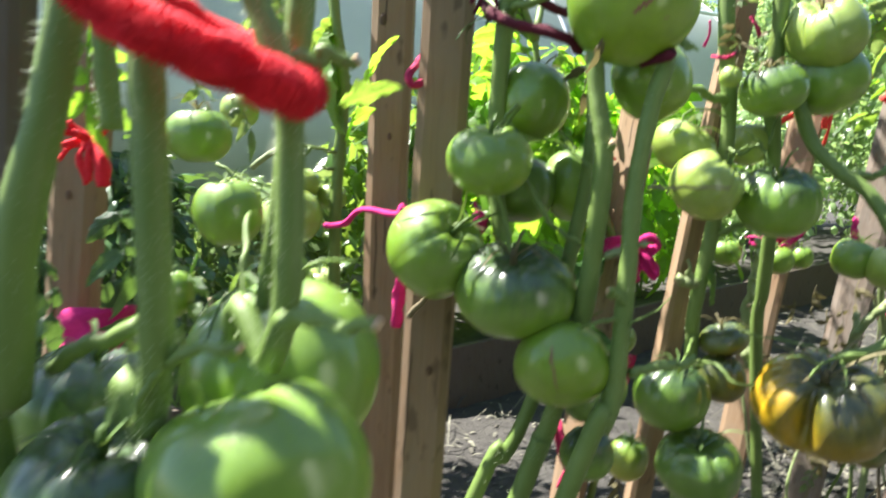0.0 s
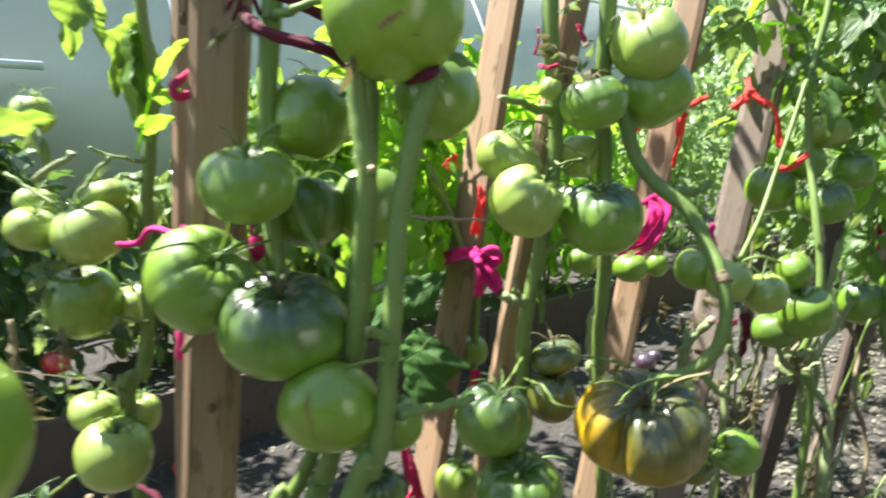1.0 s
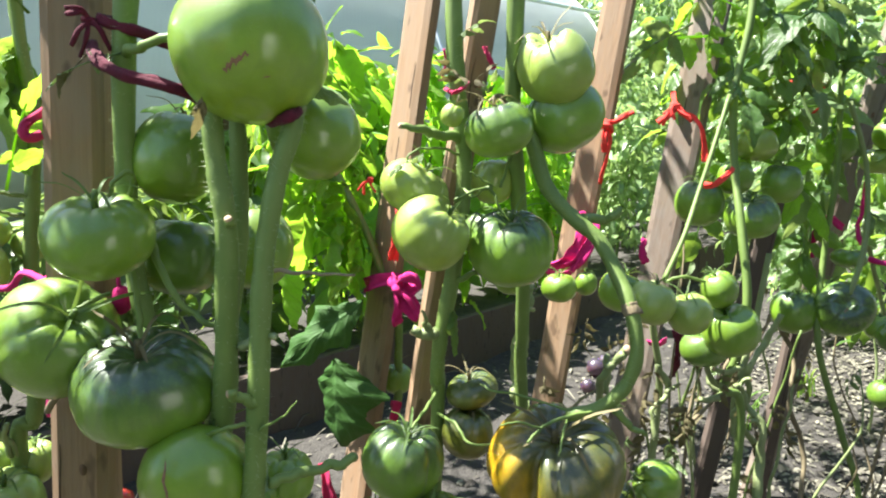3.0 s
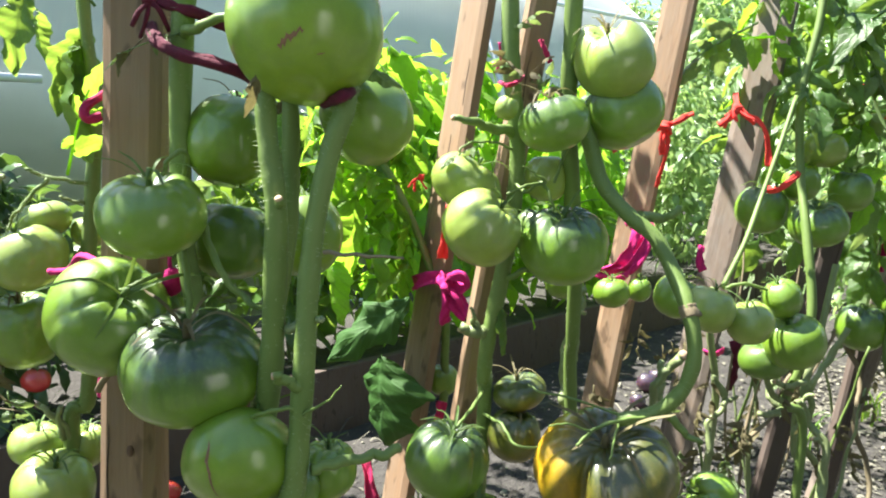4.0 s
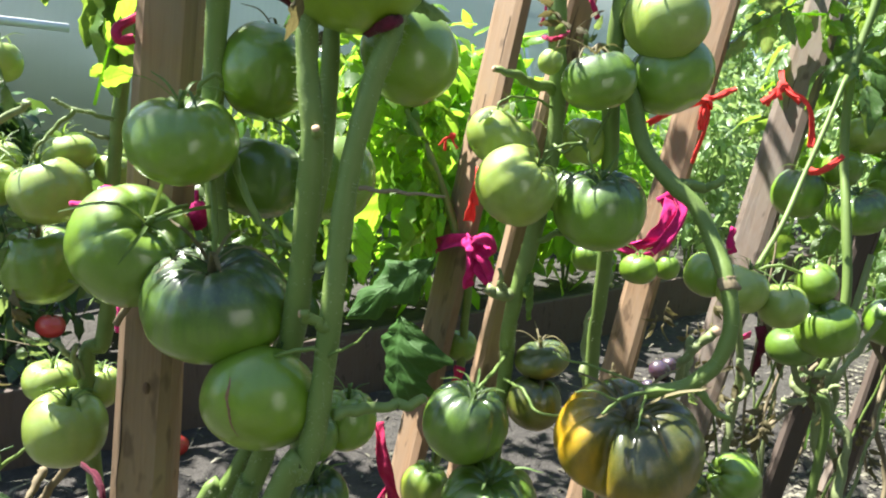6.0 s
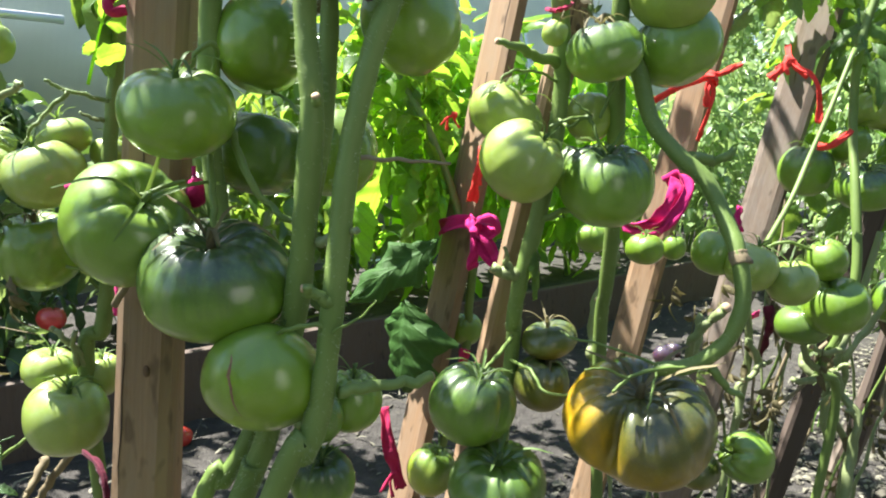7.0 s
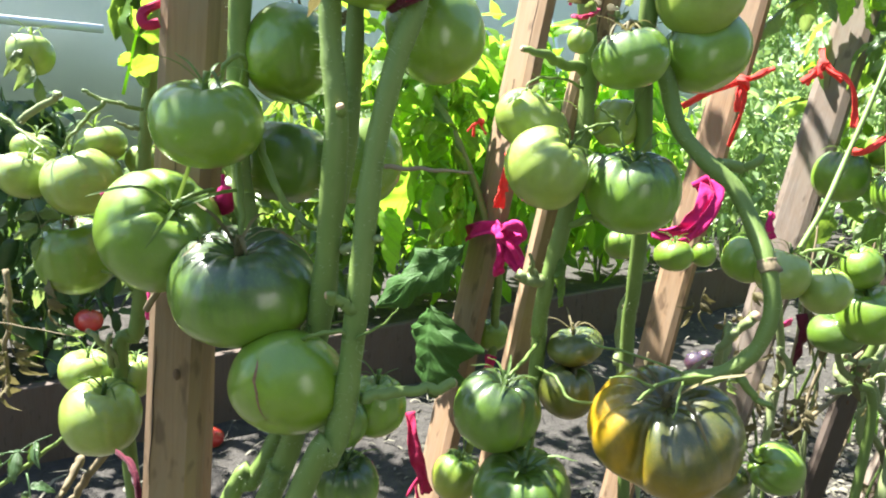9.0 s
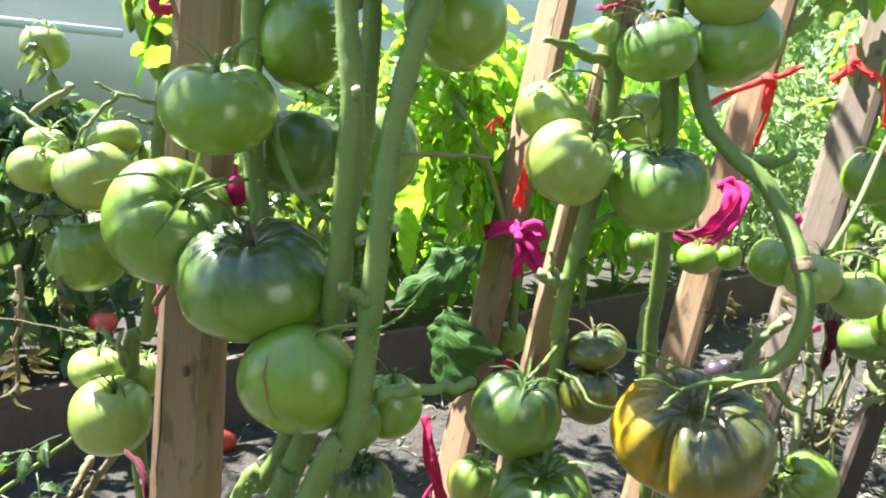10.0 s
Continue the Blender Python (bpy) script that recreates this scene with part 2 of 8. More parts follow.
k.set(Base_Color=k.mix(k.noise(o, 6, 5), (0.018, 0.028, 0.016), (0.03, 0.042, 0.025)), Roughness=0.8)
k.bump(k.noise(k.stretch(o, 1, 1, 0.1), 80, 4), 0.4, 0.003)
HELPER_GREEN = k.m
k = Mat("scar_brown")
o = k.coords("Object")
k.set(Base_Color=k.mix(k.noise(o, 500, 3), (0.12, 0.06, 0.035), (0.34, 0.19, 0.12)), Roughness=0.85)
k.bump(k.noise(o, 900, 3), 0.8, 0.001)
SCAR = k.m
SPLIT = timber("split_wood", (0.035, 0.02, 0.012), (0.06, 0.035, 0.02), (0.045, 0.03, 0.02))
KNOT = timber("knot_wood", (0.09, 0.045, 0.024), (0.18, 0.10, 0.055), (0.13, 0.08, 0.048))
k = Mat("cut_tip")
k.set(Base_Color=k.mix(k.noise(k.coords("Object"), 400, 3), (0.42, 0.26, 0.16), (0.6, 0.45, 0.3)), Roughness=0.85)
CUT = k.m


# ---- builders ----
PLACE = {}                     # world pose of every thing and part
rng = random.Random(7)


def mesh_of(name, verts, faces, material, smooth=True, veins=None):
    me = bpy.data.meshes.new(name)
    me.from_pydata([tuple(v) for v in verts], [], faces)
    if smooth:
        me.polygons.foreach_set("use_smooth", [True] * len(me.polygons))
    for m in material if isinstance(material, (list, tuple)) else [material]:
        me.materials.append(m)
    if veins is not None:                      # how far along and across its blade each corner lies
        me.attributes.new("blade", "FLOAT_VECTOR", "POINT").data.foreach_set("vector", np.array(veins, np.float32).ravel())
    me.update()
    return me


def join(*pieces):
    """Joins (verts, faces) pieces into one."""
    vs, fs = [], []
    for v, f in pieces:
        n = len(vs)
        vs.extend(v)
        fs.extend([tuple(i + n for i in q) for q in f])
    return vs, fs


def thing(name, label, category, at=(0, 0, 0), group="", kind="", data=None):
    ob = new(name, data)
    ob.matrix_basis = Matrix.Translation(at)
    PLACE[ob] = Matrix.Translation(at)
    return tagged(ob, label, category, group, kind)


def part(name, data, parent, m=None, label="", kind=""):
    """One mesh object under a thing or a part, at the world pose m."""
    m = m or Matrix()
    ob = new(name, data)
    ob.parent = parent
    ob.matrix_basis = PLACE[parent].inverted() @ m
    PLACE[ob] = m
    return tagged(ob, label, kind=kind)


def spline(pts, steps=6):
    """Smooth line through the points (and their radii, if a fourth number stands there)."""
    p = [np.array(q, float) for q in pts]
    if len(p) == 2:
        return [p[0] + (p[1] - p[0]) * i / steps for i in range(steps + 1)]
    p = [2 * p[0] - p[1], *p, 2 * p[-1] - p[-2]]
    out = []
    for a, b, c, d in zip(p, p[1:], p[2:], p[3:]):
        for i in range(steps):
            t = i / steps
            out.append(0.5 * (2 * b + (c - a) * t + (2 * a - 5 * b + 4 * c - d) * t * t + (3 * b - 3 * c + d - a) * t ** 3))
    out.append(p[-2])
    return out


def tube(line, r0, r1, sides=10, rough=0.06, flat=1.0, seed=0, swell=0.0, crease=0.0):
    """A closed tube along line, from radius r0 to r1, slightly uneven; flat < 1 makes it a band."""
    line = [np.array(q[:3], float) for q in line]
    vs, fs = [], []
    up = np.array((0.31, 0.22, 0.93))
    n = len(line)
    for i, c in enumerate(line):
        d = line[min(i + 1, n - 1)] - line[max(i - 1, 0)]
        d /= np.linalg.norm(d) + 1e-9
        x = np.cross(up, d)
        if np.linalg.norm(x) < 0.05:
            x = np.cross((1, 0, 0), d)
        x /= np.linalg.norm(x)
        y = np.cross(d, x)
        if flat < 1:
            y = np.array((0.0, 1.0, 0.0)) - d * d[1]
            y /= np.linalg.norm(y) + 1e-6
            x = np.cross(y, d)
        up = y
        r = r0 + (r1 - r0) * i / (n - 1)
        r *= 1 + swell * noise.noise((i * 0.35, seed * 3.1, 0.5))
        for j in range(sides):
            a = 2 * math.pi * j / sides
            w = (1 + crease * math.cos(3 * a + seed + 0.5 * math.sin(i * 0.7 + seed))) * (1 + crease * 0.8 * math.cos(5 * a - i * 0.25)) + rough * noise.noise((c[0] * 90 + math.cos(a) * 2.6, c[1] * 90 + math.sin(a) * 2.6, c[2] * 90 + seed))
            vs.append(c + (x * math.cos(a) + y * math.sin(a) * flat) * r * w)
        if i:
            k0, k1 = (i - 1) * sides, i * sides
            fs += [(k0 + j, k0 + (j + 1) % sides, k1 + (j + 1) % sides, k1 + j) for j in range(sides)]
    fs.append(tuple(range(sides))[::-1])
    fs.append(tuple(range((n - 1) * sides, n * sides)))
    return vs, fs


def hairs(line, r0, r1, count, length, seed=1):
    """Fine pale hairs that stand off a stem."""
    rg = random.Random(seed)
    line = [np.array(q[:3], float) for q in line]
    vs, fs = [], []
    n = len(line)
    for _ in range(count):
        t = rg.random() * (n - 1.001)
        i = int(t)
        c = line[i] + (line[i + 1] - line[i]) * (t - i)
        d = line[i + 1] - line[i]
        d /= np.linalg.norm(d) + 1e-9
        o = np.array([rg.gauss(0, 1) for _ in range(3)])
        o -= d * np.dot(o, d)
        o /= np.linalg.norm(o) + 1e-9
        r = r0 + (r1 - r0) * t / (n - 1)
        ln = length * rg.uniform(0.5, 1.15)
        s = np.cross(o, d) * 0.00015
        a = c + o * r * 0.92
        tip = c + o * (r + ln) + d * rg.uniform(-0.3, 0.3) * ln
        k0 = len(vs)
        vs += [a - s, a + s, a + d * 0.00015, tip]
        fs += [(k0, k0 + 1, k0 + 3), (k0 + 1, k0 + 2, k0 + 3), (k0 + 2, k0, k0 + 3)]
    return vs, fs


def plant(name, label, x, y, group="tomato plants"):
    return thing(name, label, "tomato plant", (x, y, 0.0), group)


def stem(owner, name, pts, r0, r1, material=None, fuzz=0, steps=7, swell=0.13, tip=None):
    """A stem, side shoot or fruit stalk of a plant."""
    line = spline(pts, steps)
    sd = rng.random() * 50
    if name != "main_stem" and len(line) > 4:      # small stalks are never quite straight
        sway = 0.9 * r0 + 0.0008
        line = [p if i in (0, len(line) - 1) else p + sway * np.array([noise.noise((i * 0.33, sd, q)) for q in (0.0, 7.0, 14.0)]) for i, p in enumerate(line)]
    ob = part(name, mesh_of(name, *tube(line, r0, r1, 12, 0.08, 1.0, sd, swell), material or STEM), owner)
    if fuzz:
        part("stem_hairs", mesh_of("stem_hairs", *hairs(line, r0, r1, fuzz, 0.0036, int(sd * 100)), HAIR, False), ob, kind="stuff")
    if tip:
        d = line[-1] - line[-2]
        d /= np.linalg.norm(d)
        part("cut_end", mesh_of("cut_end", *tube([line[-1] - d * 0.0005, line[-1] + d * 0.0012], r1 * 1.06, r1 * 0.8, 10), CUT), ob, label="dried brown cut end")
    return ob


def turn_to(axis):
    return Vector(axis).normalized().to_track_quat("Z", "Y").to_matrix().to_4x4()


def fruit_point(phi, theta, d, tall, lobes, rib, heart, sd, cleft=0.0):
    """A point of a tomato's skin: phi from the stalk, theta round it."""
    s, c = abs(math.sin(phi)), math.cos(phi)
    deep = (0.5 + 0.5 * c) ** 2.2
    warp = theta + 0.28 * math.sin(theta + sd) + 0.14 * math.sin(3 * theta + 2 * sd)
    groove = math.exp(-(math.cos(lobes * warp * 0.5 + sd) / 0.30) ** 2)
    fine = 0.28 * math.exp(-(math.cos(lobes * warp + 2.3 * sd) / 0.35) ** 2)
    uneven = 1 + 0.06 * noise.noise((math.cos(theta) * 1.1 + sd, math.sin(theta) * 1.1, c)) + 0.03 * math.sin(2 * theta + sd)
    r = d * 0.5 * (s ** 0.92) * (1 - rib * (groove + fine) * (0.12 + 1.2 * deep)) * uneven
    z = d * 0.5 * tall * math.copysign(abs(c) ** 0.95, c)
    if cleft:                                  # a deep fold from the stalk down the front
        gap = (theta + 2.0 + math.pi) % (2 * math.pi) - math.pi
        fold = math.exp(-(gap / 0.2) ** 2) * (0.15 + 0.85 * max(0.0, math.sin(min(math.pi, phi * 1.05))) ** 0.5) * max(0.0, 1 - max(0, phi - 1.6) / 0.8)
        r *= (1 - cleft * fold) * (1 + 0.07 * math.cos(2 * gap + math.pi))
    top = c > 0
    z -= d * 0.5 * tall * (0.34 + rib) * math.exp(-(r / (d * 0.17)) ** 2) * top
    z -= d * 0.5 * tall * rib * 1.3 * (groove + fine) * deep * math.exp(-((r - d * 0.26) / (d * 0.2)) ** 2) * top
    z += d * 0.5 * tall * 0.06 * math.exp(-(r / (d * 0.1)) ** 2) * (c < 0)
    z += heart * d * 0.2 * math.exp(-((r - d * 0.28) / (d * 0.16)) ** 2) * math.cos(theta * 2) * top
    return (r * math.cos(theta), r * math.sin(theta), z)


def tomato(owner, at, d, tall=0.85, axis=(0, 0, 1), lobes=5, rib=0.05, skin_mat=None, label="", heart=0.0, green=True, wide=1.0, sepal=1.0, scars=(), cleft=0.0):
    """A tomato with its star of sepals, stalk end towards axis."""
    sd = rng.random() * 6.28
    rows, cols = 28, 72
    vs = [fruit_point(0.0001, 0, d, tall, lobes, rib, heart, sd)]
    for i in range(1, rows):
        for j in range(cols):
            vs.append(fruit_point(math.pi * i / rows, 2 * math.pi * j / cols, d, tall, lobes, rib, heart, sd, cleft))
    vs.append(fruit_point(math.pi - 0.0001, 0, d, tall, lobes, rib, heart, sd))
    fs = [(0, 1 + j, 1 + (j + 1) % cols) for j in range(cols)]
    for i in range(rows - 2):
        a, b = 1 + i * cols, 1 + (i + 1) * cols
        fs += [(a + j, b + j, b + (j + 1) % cols, a + (j + 1) % cols) for j in range(cols)]
    a, last = 1 + (rows - 2) * cols, len(vs) - 1
    fs += [(a + j, last, a + (j + 1) % cols) for j in range(cols)]
    vs = [(x * wide, y, z) for x, y, z in vs]
    m = Matrix.Translation(at) @ turn_to(axis)
    ob = part("tomato", mesh_of("tomato", vs, fs, skin_mat or SKIN_GREEN), owner, m, label or "unripe green tomato")
    if sepal:
        rg = random.Random(int(sd * 1000))
        z0 = vs[0][2] + 0.001
        pieces = [tube([(0, 0, z0 - 0.004), (0, 0, z0 + 0.004), (0.001, 0.001, z0 + 0.012)], d * 0.034, d * 0.024, 8)]
        count = rg.choice((5, 6, 6))
        for i in range(count):
            pieces.append(sepal_blade(2 * math.pi * i / count + rg.uniform(-0.25, 0.25), d * rg.uniform(0.36, 0.58) * sepal, z0, rg, d))
        part("calyx", mesh_of("calyx", *join(*pieces), SEPAL if green else LEAF_DRY), ob, m)
    for kind, facing, size in scars:
        q = turn_to(axis).to_3x3().transposed() @ Vector(facing).normalized()
        phi, theta = math.acos(q.z), math.atan2(q.y, q.x)
        vv, ff = [], []
        n = 16
        for i in range(n + 1):
            for j in (-1, 0, 1):
                u = i / n * 2 - 1
                ragged = 1 + 0.9 * noise.noise((i * 1.7, j * 2.0, sd))
                if kind == "crack":
                    p, th = phi + u * size, theta + j * 0.036 * (1 - u * u) ** 0.5 * ragged + 0.018 * math.sin(i * 0.9)
                else:
                    zig = size * (0.12 * math.sin(i * 1.9 + sd) + 0.30 * noise.noise((i * 0.45, sd, 2.0)))
                    p, th = phi - u * size * 0.45 + zig + j * size * 0.15 * (1 - u * u) ** 0.4 * ragged, theta + u * size
                q = Vector(fruit_point(p, th, d, tall, lobes, rib, heart, sd))
                vv.append(Vector((q.x * wide, q.y, q.z)) * (1.006 if j == 0 else 1.0015))
        for i in range(n):
            a = i * 3
            ff += [(a, a + 1, a + 4, a + 3), (a + 1, a + 2, a + 5, a + 4)]
        part("scar", mesh_of("scar", vv, ff, SCAR), ob, m, "corky brown scar")
    return ob


def sepal_blade(turn, long, z0, rg, d):
    """One narrow sepal that lies on the fruit and curls up at its end."""
    lift, n = rg.uniform(-0.1, 0.8), 7
    vs, fs = [], []
    for i in range(n + 1):
        t = i / n
        r = long * t * (1 - 0.12 * t)
        z = z0 + 0.004 + long * (lift * t * t + 0.26 * math.sin(t * 3.6))
        w = d * 0.017 * (1 - t) ** 0.6 * (0.6 + t) + 0.0003
        for j in (-1, 0, 1):
            vs.append((r * math.cos(turn) - j * w * math.sin(turn), r * math.sin(turn) + j * w * math.cos(turn), z - (j == 0) * w * 0.5))
        if i:
            a = i * 3
            fs += [(a - 3, a - 2, a + 1, a), (a - 2, a - 1, a + 2, a + 1)]
    return vs, fs


def blade(n=10, teeth=4, wide=0.42, fold=0.35, droop=0.5, seed=0, cols=2, bite=0.34, lobe=0.0):
    """A toothed leaflet of length 1 along x, folded along its rib and drooping."""
    rg = random.Random(seed)
    vs, fs = [], []
    ph = rg.random() * 6
    curl = rg.uniform(-0.15, 0.6)
    row = 2 * cols + 1
    for i in range(n + 1):
        t = i / n
        w = wide * 0.5 * (math.sin(math.pi * min(1, t ** 0.72)) ** 0.8 if 0 < t < 1 else 0.01)
        w *= 1 + lobe * math.sin(t * 15 + ph)
        saw = 1 + bite * ((t * teeth + 0.15) % 1.0 - 0.5)
        z = -droop * t * t * 0.6
        for j in range(-cols, cols + 1):
            s = j / cols
            ww = w * s * (saw if abs(j) == cols else 1)
            ripple = 0.085 * noise.noise((t * 4.5 + ph, s * 2.2, seed)) - curl * s * s * w * 1.6
            vein = 0.022 * math.sin((t * 1.0 - 0.35 * abs(s)) * teeth * 6.283 * 1.5) * min(1, 2.2 * abs(s)) * (1 - t)
            vs.append((t * (1 - 0.1 * droop * t) + (0.05 * abs(s)), ww, z + abs(ww) * fold - abs(s) ** 3 * 0.05 + ripple + vein))
        if i:
            a = (i - 1) * row
            fs += [(a + q, a + q + 1, a + row + q + 1, a + row + q) for q in range(row - 1)]
    return np.array(vs), fs


def blade_veins(n, cols):
    """Along, across and 1 for each corner of a blade."""
    return [(i / n, j / cols, 1.0) for i in range(n + 1) for j in range(-cols, cols + 1)]


def leaf_piece(pairs=2, seed=0, droop=0.6):
    """A tomato leaf of length about 1 along x: a stalk with pairs of toothed leaflets and one at the end."""
    rg = random.Random(seed)
    pieces = []
    line = [np.array((t, 0.04 * math.sin(t * 4 + seed), -droop * 0.35 * t * t)) for t in np.linspace(0, 0.72, 6)]
    pieces.append(tube(line, 0.014, 0.007, 6))
    veins = [(0.0, 0.0, 0.0)] * len(pieces[0][0])
    spots = [(0.62, 0, 0.42)]
    for p in range(pairs):
        x = 0.22 + 0.42 * p / max(1, pairs - 0.3)
        for side in (-1, 1):
            spots.append((x + rg.uniform(-0.04, 0.04), side * rg.uniform(0.9, 1.25), rg.uniform(0.26, 0.4)))
    for x, ang, size in spots:
        v, f = blade(12, rg.choice((3, 4)), rg.uniform(0.36, 0.54), rg.uniform(0.1, 0.6), droop * rg.uniform(0.5, 1.6), seed * 31 + len(pieces), 2)
        veins += blade_veins(12, 2)
        base = np.array((x, 0.0, -droop * 0.35 * x * x))
        m = np.array(Euler((rg.uniform(-0.5, 0.5), rg.uniform(-0.15, 0.5) * droop, ang)).to_matrix())
        pieces.append(([base + m @ (q * size) for q in v], f))
    return (*join(*pieces), veins)


LEAF_SHAPES = {}


def leaf(owner, at, towards, size, material=None, roll=0.0, pairs=2, droop=0.6, seed=None, label="", name="leaf"):
    """A leaf that springs from at and points towards a direction."""
    seed = rng.randrange(6) if seed is None else seed
    key = (pairs, seed, droop, (material or LEAF).name)
    if key not in LEAF_SHAPES:
        verts, faces, veins = leaf_piece(pairs, seed, droop)
        LEAF_SHAPES[key] = mesh_of("leaf", verts, faces, material or LEAF, True, veins)
    m = Matrix.Translation(at) @ Vector(towards).normalized().to_track_quat("X", "Z").to_matrix().to_4x4() @ pose(0, 0, 0, roll) @ Matrix.Scale(size, 4)
    return part(name, LEAF_SHAPES[key], owner, m, label)


def leaflet(owner, at, towards, size, material=None, roll=0.0, wide=0.6, droop=0.5, seed=0, fold=0.3, label=""):
    """A single broad leaflet."""
    v, f = blade(30, 5, wide, fold, droop, seed, 3, 0.2, 0.22)
    m = Matrix.Translation(at) @ Vector(towards).normalized().to_track_quat("X", "Z").to_matrix().to_4x4() @ pose(0, 0, 0, roll) @ Matrix.Scale(size, 4)
    return part("leaf", mesh_of("leaf", v, f, material or LEAF, True, blade_veins(30, 3)), owner, m, label)


def stake(label, foot, head, wide, deep, material=None, turn=0.0):
    """A sawn wooden stake, driven into the soil, from foot to head; its edges are worn."""
    foot, head = Vector(foot), Vector(head)
    ax = (head - foot).normalized()
    x = Vector((math.cos(radians(turn)), math.sin(radians(turn)), 0))
    x = (x - ax * x.dot(ax)).normalized()
    y = ax.cross(x)
    long, n = (head - foot).length, 26
    sd = rng.random() * 40
    c = 0.34
    ring = [(-1 + c, -1), (0, -1), (1 - c, -1), (1, -1 + c), (1, 0), (1, 1 - c), (1 - c, 1), (0, 1), (-1 + c, 1), (-1, 1 - c), (-1, 0), (-1, -1 + c)]
    vs, fs = [], []
    for i in range(n + 1):
        h = long * i / n
        taper = 1 if i < n else 0.9
        bow = 0.006 * noise.noise((h * 1.2, sd, 0))
        for a, b in ring:
            w = 1 + 0.06 * noise.noise((h * 7, a * 1.3 + sd, b * 1.3))
            vs.append((a * wide / 2 * w * taper + bow, b * deep / 2 * w * taper, h))
        if i:
            q = (i - 1) * 12
            fs += [(q + j, q + (j + 1) % 12, q + 12 + (j + 1) % 12, q + 12 + j) for j in range(12)]
    fs += [tuple(range(12))[::-1], tuple(range(n * 12, n * 12 + 12))]
    me = mesh_of("wooden_stake", vs, fs, material or WOOD, False)
    ob = thing("wooden_stake", label, "stake", foot, "wooden stakes along the row", data=me)
    m = Matrix((x, y, ax)).transposed().to_4x4()
    ob.matrix_basis = Matrix.Translation(foot) @ m
    PLACE[ob] = ob.matrix_basis.copy()
    rg = random.Random(int(sd * 1000))
    for _ in range(3):                             # drying splits along the grain, on the faces towards the path
        h0, ln, a = rg.uniform(0.5, 0.95) * long, rg.uniform(0.04, 0.14), rg.uniform(-0.34, 0.34) * wide
        if h0 + ln > long - 0.02:
            continue
        vs, fs = [], []
        for i in range(9):
            t = i / 8
            w = 0.0006 * math.sin(math.pi * t) ** 0.6 + 0.0001
            x0 = a + 0.0025 * noise.noise((t * 3, sd, h0))
            bow = 0.006 * noise.noise(((h0 + ln * t) * 1.2, sd, 0))
            for q, lift in ((-w, 0.0), (0.0, -0.0006), (w, 0.0)):
                vs.append((x0 + q + bow, -deep / 2 * 1.035 + lift, h0 + ln * t))
            if i:
                k0 = i * 3
                fs += [(k0 - 3, k0 - 2, k0 + 1, k0), (k0 - 2, k0 - 1, k0 + 2, k0 + 1)]
        part("split", mesh_of("split", vs, fs, SPLIT), ob, PLACE[ob], "dark drying split")
    for _ in range(2):                             # knots
        h0, a, r = rg.uniform(0.55, 0.97) * long, rg.uniform(-0.25, 0.25) * wide, wide * rg.uniform(0.05, 0.09)
        bow = 0.006 * noise.noise((h0 * 1.2, sd, 0))
        vs, fs = [(a + bow, -deep / 2 * 1.06 - 0.0006, h0)], []
        for ring, (rr, lift) in enumerate(((0.6, 0.0009), (1.0, 0.0))):
            for j in range(12):
                q = 2 * math.pi * j / 12
                vs.append((a + bow + r * rr * math.cos(q), -deep / 2 * 1.035 - lift, h0 + 1.7 * r * rr * math.sin(q) * (1 + 0.2 * noise.noise((j, sd, 1)))))
        for j in range(12):
            k1 = (j + 1) % 12
            fs += [(0, 1 + k1, 1 + j), (1 + j, 1 + k1, 13 + k1, 13 + j)]
        part("knot", mesh_of("knot", vs, fs, KNOT), ob, PLACE[ob], "dark wood knot")
    return ob


def tie(label, category="tie"):
    return thing("plant_tie", label, category, group="plant ties")


def cord(owner, name, pts, r, material, flat=1.0, fuzz=0, label="", steps=7, thin=1.0):
    line = spline(pts, steps)
    sd = rng.random() * 30
    v, f = tube(line, r, r * thin, 20, 0.8 if flat < 0.8 else 0.35, flat * 0.6 if flat < 0.8 else flat, sd, 0.3 if flat < 0.8 else 0.15, 0.22 if flat < 0.8 else 0.06)
    if fuzz:
        v, f = join((v, f), hairs(line, r * 0.9, r * thin * 0.9, fuzz * 2, r * 0.42, int(sd * 99)))
    return part(name, mesh_of(name, v, f, material), owner, label=label)


